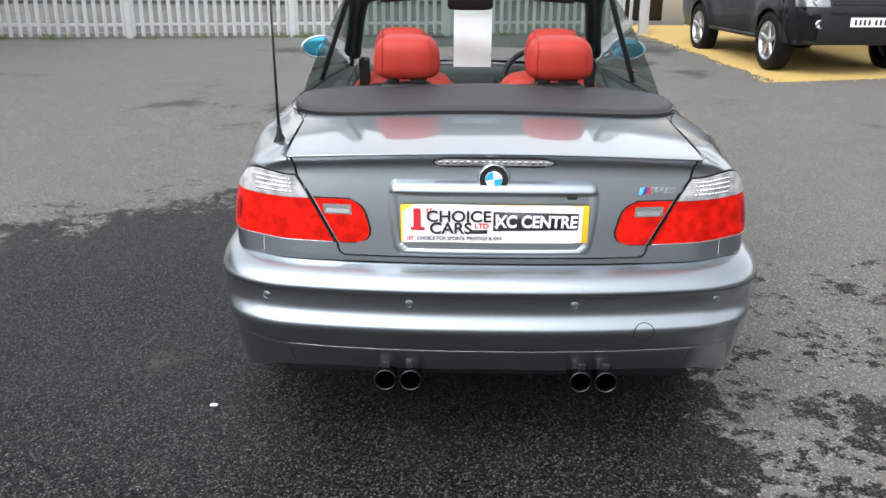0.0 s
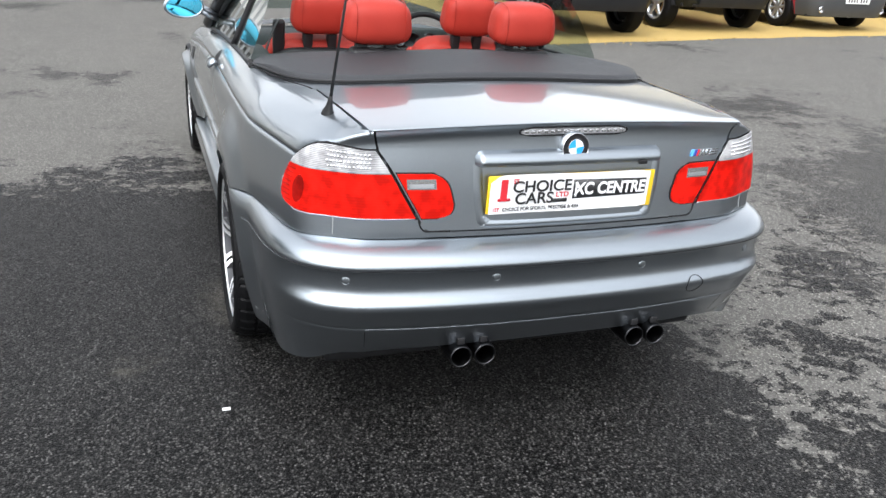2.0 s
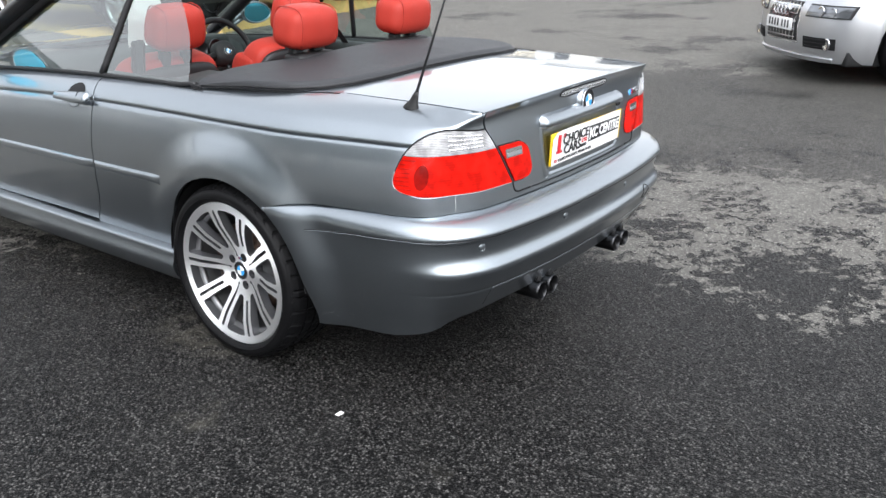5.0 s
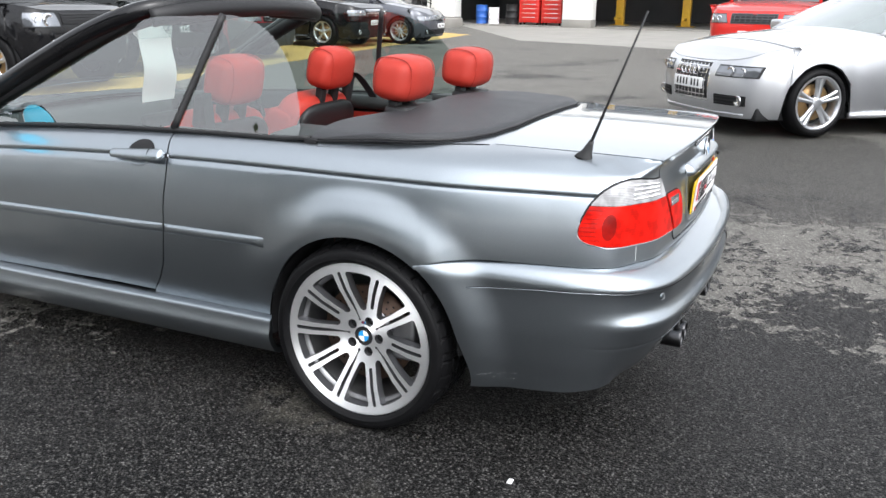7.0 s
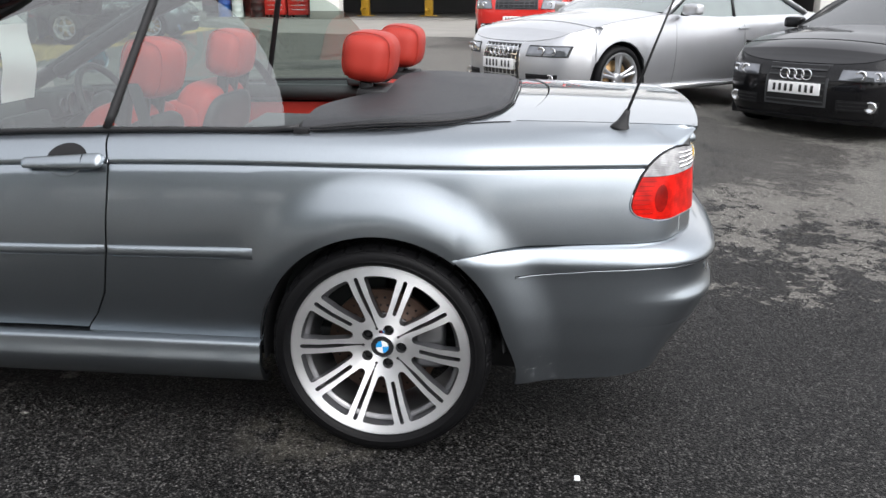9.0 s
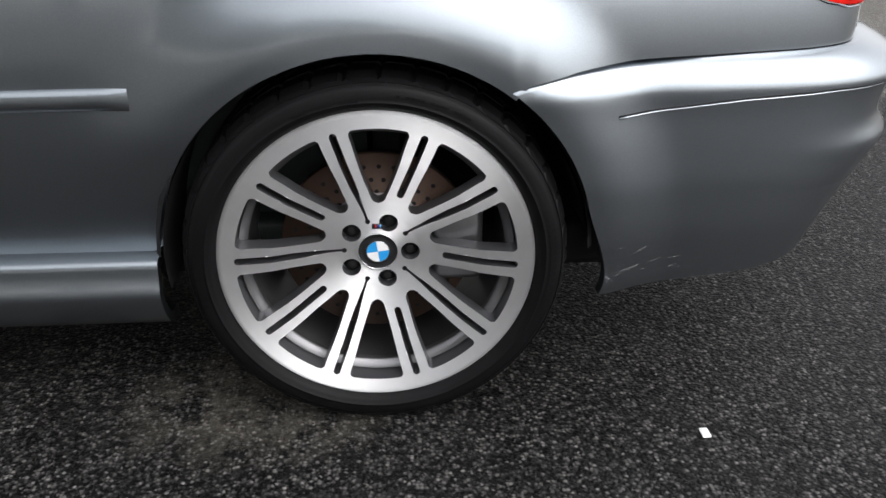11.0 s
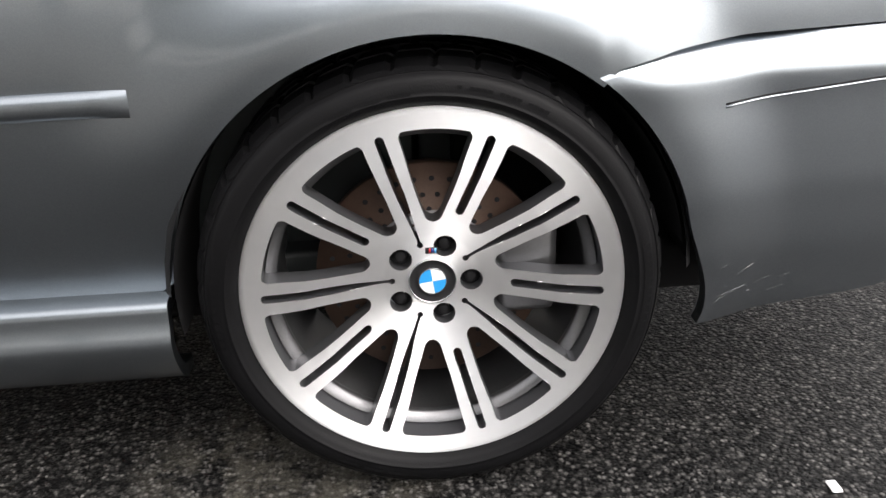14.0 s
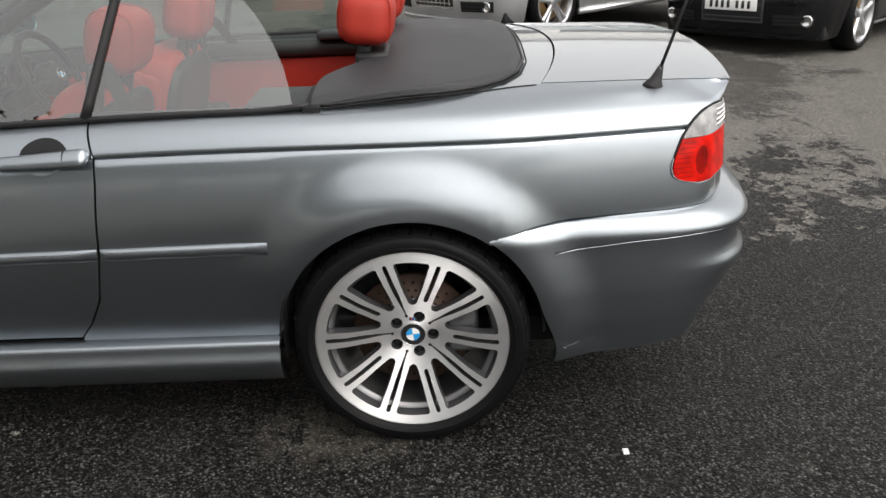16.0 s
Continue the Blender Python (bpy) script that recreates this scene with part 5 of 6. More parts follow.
for sgn in (-1, 1):
    part("sun_visor", box_bm(-.17, .17, -.07, .07, -.011, .011, .009), BLACKLEATHER, car).matrix_local = pose(sgn * .30, 4.10, 1.335, 12, sgn * 4, 0)
rows = []
for j in range(15):
    t = j / 14
    a = spline(half[1:6], 15)[j]
    rows.append([Vector((a.x * u, a.y + .16 * (1 - u * u) * (1 - .6 * t), a.z + .03 * (1 - u * u) * t)) for u in np.linspace(-1, 1, 25)])
ws = part("windscreen", grid_bm(rows), PANE, car, "clear windscreen")
ws.visible_shadow = False
rows = []
for k in range(25):
    y = 5.04 + (6.46 - 5.04) * k / 24
    hw = .748 - .10 * smooth(5.9, 6.5, y)
    zt = .954 + drop(y)
    rows.append([Vector((u * hw, y + .05 * (1 - u * u) * (k < 2), zt + .062 * (1 - abs(u) ** 2.4))) for u in np.linspace(-1, 1, 25)])
part("bonnet", grid_bm(rows, .02, lambda p: Vector((0, 0, 1))), PAINT, car)
part("interior_mirror", cushion(.118, .022, .034), PLASTIC, car).matrix_local = pose(-.03, 4.28, 1.29, 12, 0, 8)


# ---- the convertible: cabin ----
def build_tub():
    tub = thing("cabin", "", "")
    tub.parent = car
    tagged(tub, "dark cabin trim with red door inserts")
    part("cabin_floor", box_bm(-.70, .70, 3.05, 5.2, .28, .33, .01), TRIM, tub)
    part("bulkhead", box_bm(-.66, .66, 2.98, 3.03, .30, .99, .01), TRIM, tub)
    part("centre_tunnel", box_bm(-.11, .11, 3.5, 5.0, .32, .60, .03), TRIM, tub)
    for sgn in (-1, 1):
        rows = [[Vector((sgn * x, y, z + drop(y) * .9)) for x, z in ((.655, .32), (.662, .52), (.645, .60), (.640, .80), (.655, .86), (.69, .93), (.72, .952), (.735, .95))] for y in np.linspace(3.04, 5.05, 30)]
        part("side_trim", grid_bm(rows, 0, lambda p: Vector((-p.x, 0, .2))), TRIM, tub)
        rows = [[Vector((sgn * (x - .004), y, z + drop(y) * .9)) for x, z in ((.655, .50), (.646, .60), (.638, .70), (.634, .80), (.640, .865))] for y in np.linspace(3.24, 4.75, 20)]
        part("door_insert", grid_bm(rows, .006, lambda p: Vector((-p.x, 0, 0))), LEATHER, tub, "red leather door insert")
        part("arm_rest", box_bm(-.04, .04, -.40, .40, -.03, .03, .02, 3), TRIM, tub).location = (sgn * .61, 4.25, .66)
        part("inner_handle", box_bm(-.008, .008, -.05, .05, -.010, .010, .006), CHROME, tub).location = (sgn * .645, 4.55, .80)
        # belt feeding from the rear side trim
        part("rear_side_pad", box_bm(-.05, .05, -.36, .36, -.034, .034, .03, 3), TRIM, tub).matrix_local = pose(sgn * .645, 3.62, .905, 0, 0, 0)
    # dashboard
    rows = [[Vector((x, y + .07 * (1 - (x / .7) ** 2), z)) for x in np.linspace(-.70, .70, 21)] for y, z in ((4.62, .55), (4.60, .72), (4.62, .80), (4.70, .865), (4.86, .895), (5.06, .89))]
    part("dashboard", grid_bm(rows, .0, lambda p: Vector((0, -1, .6))), TRIM, tub)
    pod = part("instrument_hood", box_bm(-.17, .17, -.07, .08, -.06, .055, .03, 3), TRIM, tub)
    pod.location = (.35, 4.66, .885)
    for k, (dx, r) in enumerate(((-.12, .028), (-.05, .045), (.05, .045), (.12, .028))):
        d = part("dial", lathe([(0, -.004), (r * .94, -.004), (r, -.010), (r * 1.04, -.002)], 28, "y"), (DULLSTEEL), tub)
        d.location = (.35 + dx, 4.588, .880)
    part("centre_stack", box_bm(-.13, .13, -.03, .03, -.16, .16, .02, 3), TRIM, tub).matrix_local = pose(0, 4.585, .72, -10)
    part("radio", box_bm(-.085, .085, -.006, .006, -.028, .028, .003), PLASTIC, tub).matrix_local = pose(0, 4.55, .80, -10)
    part("radio_display", box_bm(-.05, .05, -.002, .002, -.016, .016), DULLSTEEL, tub).matrix_local = pose(0, 4.543, .80, -10)
    # steering wheel, leaning towards the seat
    sw = new("steering_wheel")
    sw.parent = car
    tagged(sw, "black leather three-spoke steering wheel")
    sw.matrix_local = pose(.34, 4.44, .865, -24, 0, 0)
    part("wheel_rim", tube([Vector((.185 * math.cos(a), 0, .185 * math.sin(a))) for a in np.linspace(0, 2 * math.pi, 49)], .0155, 10, caps=False), BLACKLEATHER, sw)
    part("airbag", lathe([(0, -.03), (.045, -.03), (.066, -.018), (.07, .03)], 28, "y"), PLASTIC, sw)
    for a in (-5, 185, 270):
        c, s = math.cos(radians(a)), math.sin(radians(a))
        part("spoke", tube([Vector((.06 * c, .005, .06 * s)), Vector((.12 * c, .006, .12 * s)), Vector((.18 * c, 0, .18 * s))], [.020, .013, .012], 8), DULLSTEEL if a == 270 else PLASTIC, sw)
    roundel(sw, Matrix.Translation((0, -.031, 0)) @ Matrix.Rotation(radians(-90), 4, "Z"), .024, "wheel_badge")
    part("column", tube([(0, .02, 0), (0, .22, -.02)], .04, 12), PLASTIC, sw)


def seam_line(sx, sy, sz, x):
    """The welt that runs over a cushion from front to back at x."""
    pts = []
    for a in np.linspace(-.25 * math.pi, 1.25 * math.pi, 28):
        c, s = math.cos(a), math.sin(a)
        k = (abs(c) ** 4.2 + abs(s) ** 4.2 + .25) ** (-1 / 4.2)
        pts.append(Vector((x, c * k * sy * 1.02, s * k * sz * 1.004)))
    return tube(pts, .0022, 5)


def head_rest(parent, loc, tilt, w, h, d):
    hr = part("head_rest", cushion(w, d, h, .7, 18, .14, 3.5), LEATHER, parent, "red leather head restraint")
    hr.matrix_local = Matrix.Translation(loc) @ pose(0, 0, 0, tilt)
    for x in (-w * .72, w * .72):
        part("welt", seam_line(w, d, h, x * .93), LEATHER, hr)
    for x in (-.055, .055):
        part("post", tube([(x, 0, -h * .9), (x, .005, -h - .09)], .006, 8), CHROME, hr)
        part("post_guide", box_bm(x - .022, x + .022, -.02, .02, -h - .10, -h + .004, .008), PLASTIC, hr)


def build_seats():
    for sgn in (-1, 1):
        seat = new("front_seat")
        seat.parent = car
        tagged(seat, "red leather front seat with black back shell")
        seat.matrix_local = pose(sgn * .355, 4.0, 0)
        part("seat_cushion", cushion(.25, .27, .085), LEATHER, seat).location = (0, .32, .56)
        b = part("backrest", cushion(.250, .085, .26), LEATHER, seat)
        b.matrix_local = pose(0, .02, .725, 14)
        part("back_shell", cushion(.238, .05, .24), BLACKLEATHER, seat).matrix_local = pose(0, -.035, .705, 14)
        for s in (-1, 1):
            part("bolster", cushion(.050, .085, .22), LEATHER, seat).matrix_local = pose(s * .210, .060, .70, 14)
        head_rest(seat, Vector((0, -.120, 1.096)), 12, .140, .096, .072)
        part("belt_tower", box_bm(-.026, .026, -.020, .022, -.15, .055, .012, 3), PLASTIC, seat).matrix_local = pose(.185 * sgn, -.10, 1.00, 12)
        rows = [[Vector((sgn * (.185 + .10 * t), -.13 - .10 * t + w, 1.06 - .20 * t ** 1.4)) for t in np.linspace(0, 1, 9)] for w in (-.022, .022)]
        part("seat_belt", grid_bm(rows, .002, lambda p: Vector((sgn, 0, .4))), BLACKLEATHER, seat, "black seat belt strap")
        part("seat_base", box_bm(-.22, .22, .05, .6, .33, .48, .03), PLASTIC, seat)
    bench = new("rear_bench")
    bench.parent = car
    tagged(bench, "red leather rear bench with two head restraints")
    for sgn in (-1, 1):
        part("seat_cushion", cushion(.29, .24, .09), LEATHER, bench).location = (sgn * .30, 3.50, .60)
        part("backrest", cushion(.29, .07, .26), LEATHER, bench).matrix_local = pose(sgn * .30, 3.20, .755, 16)
        head_rest(bench, Vector((sgn * .295, 3.145, 1.136)), 6, .137, .081, .080)
        part("rear_post_block", box_bm(-.10, .10, -.05, .05, -.03, .03, .015), PLASTIC, bench).location = (sgn * .295, 3.13, 1.01)
    part("centre_rest", cushion(.07, .20, .06), BLACKLEATHER, bench).location = (0, 3.42, .70)


build_tub()
build_seats()
# price sheet hanging from the mirror
rows = [[Vector((x, 4.60 + .012 * math.sin(z * 22 + x * 3) + .10 * (1.26 - z) * .4, z)) for x in np.linspace(-.105, .105, 9)] for z in np.linspace(.93, 1.275, 16)]
sheet = part("price_sheet", grid_bm(rows, .001, lambda p: Vector((0, -1, 0))), WHITE, car, "curled white paper sheet hung from the mirror")
sheet.location = (-.008, 0, 0)


# ---- things on the ground by the car ----
part("paper_scrap", box_bm(-.958, -.932, 2.428, 2.444, .002, .006, .002), WHITE, None, "small white scrap of litter on wet tarmac", category="litter")


# ---- other parked vehicles ----
DARKGLASS = pbr("dark_car_glass", (0.015, 0.018, 0.018), 0.05, 0.0, var=0.2, coat=1.0)
PALEGLASS = pbr("pale_car_glass", (0.14, 0.17, 0.165), 0.06, 0.0, var=0.2, scale=4, coat=1.0)
BRAKEGOLD = pbr("worn_brake_disc", (0.35, 0.22, 0.10), 0.45, 0.6, var=0.3)


def plain_wheel(parent, x, y, r, width, rim_r, spokes, sgn, rim_mat, spoke_w=.035, twin=False):
    """Wheel of a parked car: tyre, dished rim and single spokes."""
    w = new("wheel")
    w.parent = parent
    w.matrix_local = pose(x, y, r) @ (pose(0, 0, 0) if sgn > 0 else Matrix.Rotation(math.pi, 4, "Z"))
    k = r - rim_r
    part("tyre", lathe([(rim_r - .004, -.01), (rim_r + .004, .002), (rim_r + .25 * k, .010), (rim_r + .6 * k, .008), (r - .02, -.004), (r - .004, -.022), (r, -.05), (r, -width + .05), (r - .004, -width + .022), (rim_r + .3 * k, -width - .008), (rim_r, -width)], 56), RUBBER, w)
    rim = part("rim", lathe([(rim_r, .0), (rim_r - .012, .001), (rim_r - .026, -.008), (rim_r - .035, -.05), (rim_r - .05, -width * .8)], 56), rim_mat, w)
    part("hub", lathe([(0, -.016), (.032, -.016), (.06, -.022), (.075, -.05), (0, -.05)], 28), rim_mat, w)
    for i in range(spokes * (2 if twin else 1)):
        a = 2 * math.pi * (i + .25) / spokes
        if twin:
            a = 2 * math.pi * (i // 2 + .25) / spokes + radians(7.5 if i % 2 else -7.5)
        c, s = math.cos(a), math.sin(a)
        bm = bmesh.new()
        rows = []
        for t in np.linspace(0, 1, 6):
            rr = .045 + (rim_r - .024 - .045) * t
            hw = spoke_w * (.72 + .35 * (2 * t - 1) ** 2)
            dx = -.020 + .012 * t
            rows.append([Vector((dx + o, c * rr - s * e * hw, s * rr + c * e * hw)) for e, o in ((-1, -.022), (-.8, 0), (.8, 0), (1, -.022))])
        part("spoke", grid_bm(rows, 0, lambda p: Vector((1, 0, 0)), bm), rim_mat, w)
    part("brake_disc", lathe([(.07, -.09), (rim_r * .68, -.09), (rim_r * .68, -.11)], 36), BRAKEGOLD if rim_mat is SILVERALLOY else DISC, w)
    part("wheel_back", lathe([(0, -.12), (rim_r - .03, -.12)], 36), GAP, w)
    return w


def plate_with_bars(parent, m, base=WHITE):
    """Number plate whose characters are plain bars."""
    p = part("number_plate", box_bm(-.26, .26, -.004, .004, -.0555, .0555, .003), base, parent, "white number plate with plain dark bars")
    p.matrix_local = m
    for k in range(7):
        x = -.195 + .058 * k + (.03 if k > 3 else 0)
        part("plate_bar", box_bm(x - .014, x + .014, -.006, -.0035, -.034, .034), BLACKINK, p)
    return p


def parked_car(name, label, category, m, paint, L=4.6, W=.92, wb=2.75, fo=.88, r=.335, rim=.25, spokes=5, nose=.70, cowl=.98, belt=.95, roof=1.38, ws=(-.42, -1.25), back=(-2.5, -3.2), tail=.98,
               suv=False, lower=None, glass_mat=None, rim_mat=None, clear=.20, front=None, spoke_w=.035, flare=.012, twin=False, wrap=False):
    """A parked car, its front axle on the origin, nose towards +y: skin with wheel arches, bonnet, glasshouse, wheels and face."""
    c = thing(name, label, category, m, "parked vehicles")
    lower, glass_mat, rim_mat = lower or paint, glass_mat or DARKGLASS, rim_mat or SILVERALLOY
    ro = L - wb - fo
    sq = .06 if suv else .0
    pts = [(0, fo), (.30 * W, fo - .012), (.55 * W, fo - .05 + sq * .5), (.76 * W, fo - .13 + sq), (.90 * W, fo - .27 + sq), (.97 * W, fo - .5), (W, .15), (W, -wb * .5), (W, -wb), (.97 * W, -wb - ro * .55), (.90 * W, -wb - ro * .85), (.7 * W, -wb - ro * .97), (0, -wb - ro)]
    pl = spline([(x, y, 0) for x, y in pts], 161)
    ax = [p.x for p in pl]
    ay = [p.y for p in pl]
    top = table(sorted([(fo, nose), (fo - .25, nose + (cowl - nose) * .35), (.05, nose + (cowl - nose) * .72), (ws[0], cowl), (-wb * .6, belt), (-wb, belt + .01), (-wb - ro, tail)]))
    R = r + .045
    prof = soft_table(.02, ((0, .07), (.12, .035), (.25, .015), (.45, .0), (.62, .0), (.8, .012), (.92, .035), (1.0, .075)))

    def place(i, t, s, out=0.0):
        x, y = ax[i], ay[i]
        j, k = max(0, i - 1), min(160, i + 1)
        tx, ty = ax[k] - ax[j], ay[k] - ay[j]
        n = math.hypot(tx, ty) or 1
        nx, ny = -ty / n, tx / n
        if i == 0:
            nx, ny = 0, 1
        if i == 160:
            nx, ny = 0, -1
        z = clear + (top(y) - clear) * t
        bot = clear
        fl = 0
        for hy in (0, -wb):
            d2 = R * R - (y - hy) ** 2
            if d2 > 0 and abs(x) > .6 * W:
                bot = max(bot, r + math.sqrt(d2))
            fl = max(fl, flare * smooth(R + .13, R + .02, math.hypot(y - hy, z - r)))
        z = bot + (top(y) - bot) * t if bot > clear else z
        tt = (z - clear) / max(.1, top(y) - clear)
        d = prof(tt) - fl - out
        return Vector((s * (x - nx * d), y - ny * d, z))

    ts = [0, .06, .14, .25, .36, .47, .58, .69, .78, .86, .93, .97, 1.0]
    rows = [[place(abs(i), t, -1.0 if i < 0 else 1.0) for t in ts] for i in range(-160, 161)]
    body = part("body", grid_bm(rows, .03, lambda p: Vector((p.x * 2, p.y + wb / 2, .1))), paint, c)
    if lower is not paint:
        reach = max(i for i in range(161) if ay[i] > R + .015) if wrap else 34
        rows = [[place(abs(j), t * (1.15 if wrap else 1.0), -1.0 if j < 0 else 1.0, .022 - .012 * wrap * abs(j) / reach) for t in (0, .1, .2, .3, .4, .5, .56)] for j in range(-reach, reach + 1)]
        part("front_bumper", grid_bm(rows, .02, lambda p: Vector((p.x, p.y + .3, 0))), lower, c)
    # bonnet between the top edges
    front_i = [i for i in range(0, 161) if ay[i] > ws[0] - .05]
    rows = []
    for i in front_i:
        e = place(i, 1.0, 1.0)
        rows.append([Vector((u * e.x, e.y, e.z + (.055 if not suv else .03) * (1 - u * u) * smooth(fo, fo - .5, e.y) + .006)) for u in np.linspace(-1, 1, 21)])
    part("bonnet", grid_bm(rows, .012, lambda p: Vector((0, 0, 1))), paint, c)
    back_i = [i for i in range(0, 161) if ay[i] < back[1] + .25]
    rows = []
    for i in back_i:
        e = place(i, 1.0, 1.0)
        rows.append([Vector((u * e.x, e.y, e.z + .04 * (1 - u ** 4))) for u in np.linspace(-1, 1, 15)])
    part("tail_deck", grid_bm(rows, .012, lambda p: Vector((0, 0, 1))), paint, c)
    # glasshouse
    wl, wr = W - .085, W - (.17 if suv else .27)
    A, B, C, D = Vector((wl, ws[0], cowl + .02)), Vector((wr, ws[1], roof - .03)), Vector((wr, back[0], roof - .05)), Vector((wl, back[1], belt + .03))
    rows = [[Vector((u * (A.x + (B.x - A.x) * t), A.y + (B.y - A.y) * t + .14 * (1 - u * u) * (1 - t * .5), A.z + (B.z - A.z) * t + .02 * (1 - u * u) * t)) for u in np.linspace(-1, 1, 15)] for t in np.linspace(0, 1, 8)]
    part("windscreen", grid_bm(rows, 0, lambda p: Vector((0, 1, 1))), glass_mat, c)
    rows = [[Vector((u * (D.x + (C.x - D.x) * t), D.y + (C.y - D.y) * t - .08 * (1 - u * u), D.z + (C.z - D.z) * t)) for u in np.linspace(-1, 1, 11)] for t in np.linspace(0, 1, 6)]
    part("rear_window", grid_bm(rows, 0, lambda p: Vector((0, -1, 1))), glass_mat, c)
    rows = [[Vector((u * wr, y, roof - .045 + .045 * (1 - u ** 4) + (.012 if ws[1] - .2 > y > back[0] + .2 else 0))) for u in np.linspace(-1, 1, 15)] for y in np.linspace(ws[1] + .02, back[0] - .02, 9)]
    part("roof", grid_bm(rows, .02, lambda p: Vector((0, 0, 1))), paint, c)
    for s in (-1, 1):
        rows = []
        for t in np.linspace(0, 1, 7):
            ya, yb = A.y + (B.y - A.y) * t - .05, D.y + (C.y - D.y) * t + .05
            z0, z1 = belt, roof - .04
            rows.append([Vector((s * (wl + (wr - wl) * t + .004), ya + (yb - ya) * k / 16, max(z0 + (z1 - z0) * t, z0))) for k in range(17)])
        part("side_window", grid_bm(rows, 0, lambda p: Vector((p.x, 0, 0))), glass_mat, c)
        for p0, p1 in ((A, B), (C, D)):
            part("pillar", tube([Vector((s * p0.x, p0.y, p0.z - .03)), Vector((s * (p0.x + p1.x) / 2, (p0.y + p1.y) / 2, (p0.z + p1.z) / 2 + .01)), Vector((s * p1.x, p1.y, p1.z))], .035, 8), paint, c)
        part("roof_rail", tube([Vector((s * B.x, B.y, B.z)), Vector((s * wr, (B.y + C.y) / 2, roof - .028)), Vector((s * C.x, C.y, C.z))], .03, 8), paint, c)
        mid = (ws[1] + back[0]) / 2
        part("door_pillar", tube([Vector((s * (wl + .006), mid + .1, belt)), Vector((s * (wr + .008), mid, roof - .05))], .022, 6), PLASTIC, c)
        mr = part("door_mirror", cushion(.11, .065, .075 if suv else .06), paint, c)
        mr.location = (s * (W + .10), ws[0] - .22, belt + .09)
        part("mirror_foot", box_bm(-.05, .05, -.02, .02, -.02, .02, .01), PLASTIC, mr).location = (-s * .10, 0, -.05)
        dh = part("door_handle", cushion(.015, .085, .014), paint if not suv else PLASTIC, c)
        dh.location = (s * (W + .002), mid + .0, belt - .13)
        # door joints
        for yy in (ws[0] - .10, mid - .05):
            i = min(range(161), key=lambda q: abs(ay[q] - yy) if q > 20 else 9)
            part("door_joint", tube([place(i, t, s, .0005) for t in np.linspace(.06, .98, 9)], .0022, 4), GAP, c)
        for hy in (0, -wb):
            plain_wheel(c, s * (W + .0), hy, r, .23, rim, spokes, s, rim_mat, spoke_w, twin)
            rows = [[Vector((s * xx, hy + rr * math.cos(a), r + rr * math.sin(a))) for xx, rr in ((W - .02, R - .004), (W - .3, R + .01), (W - .3, 0))] for a in np.linspace(0, math.pi, 15)]
            part("wheel_housing", grid_bm(rows), GAP, c)
        part("sill_strip", tube([Vector((s * (W - .045), -R - .03, clear + .03)), Vector((s * (W - .03), -wb / 2, clear + .03)), Vector((s * (W - .045), -wb + R + .03, clear + .03))], .03, 8), lower, c)
    part("underside", box_bm(-W + .12, W - .12, -wb - ro + .25, fo - .25, clear - .02, clear + .12, .02), GAP, c)
    # face
    f = dict(grille=(.50, .50, .72), bars=6, upright=0, gmat=PLASTIC, barmat=CHROME, lamp=(.42, .80, .62, .74), plate=.46, intake=(.60, .24, .34), fog=.62, rings=False, ring_z=.6, frame=True, lamp_round=False, low=True, foglit=True)
    f.update(front or {})

    def face(x, z, out):
        s = -1.0 if x < 0 else 1.0
        q = float(np.interp(abs(x), ax[:58], range(58)))
        i, u = int(q), q - int(q)
        y = ay[i] + (ay[i + 1] - ay[i]) * u
        t = min(1.0, (z - clear) / (top(y) - clear))
        return place(i, t, s, out).lerp(place(i + 1, t, s, out), u)

    def panel(nm, x0, x1, z0, z1, out, mt, parent, nx=10, nz=4, th=.012, slant=0.0, lab=""):
        rows = [[face(x + slant * (z - z0), z, out) for x in np.linspace(x0, x1, nx)] for z in np.linspace(z0, z1, nz)]
        return part(nm, grid_bm(rows, th, lambda p: Vector((p.x * .3, 1, 0))), mt, parent, lab)

    gw, g0, g1 = f["grille"]
    if f["frame"]:
        panel("grille_frame", -gw - .02, gw + .02, g0 - .02, g1 + .02, .004, f["barmat"], c)
    gr = panel("grille", -gw, gw, g0, g1, .010, f["gmat"], c, 14)
    for k in range(f["bars"]):
        z = g0 + (g1 - g0) * (k + .5) / f["bars"]
        panel("grille_bar", -gw + .01, gw - .01, z - .006, z + .006, .018, f["barmat"], gr, 12, 2, .006)
    for k in range(f["upright"]):
        x = -gw + 2 * gw * (k + .5) / f["upright"]
        panel("grille_bar", x - .006, x + .006, g0 + .01, g1 - .01, .018, f["barmat"], gr, 2, 3, .006)
    if f["rings"]:
        for k in range(4):
            q = face(-.108 + .072 * k, f["ring_z"], .03)
            part("badge_ring", tube([q + Vector((.048 * math.cos(a), 0, .048 * math.sin(a))) for a in np.linspace(0, 2 * math.pi, 25)], .0065, 6, caps=False), CHROME, gr)
    x0, x1, z0, z1 = f["lamp"]
    for s in (-1, 1):
        lm = panel("headlamp", s * x0, s * x1, z0, z1, .010, HEADLENS, c, 12, 5, .012, s * .25, "clear headlamp")
        panel("lamp_bezel", s * (x0 - .012), s * (x1 + .012), z0 - .012, z1 + .012, .005, PLASTIC, lm, 12, 5, .01, s * .25)
        q = face(s * (x0 * .55 + x1 * .45), (z0 + z1) / 2, .02)
        for dx, rr in ((0, .045 if not f["lamp_round"] else .075), (s * .12, .035)):
            o = part("lamp_bowl", lathe([(0, -.01), (rr * .6, .0), (rr, .012), (rr * 1.08, .002)], 24, "y"), CHROME, lm)
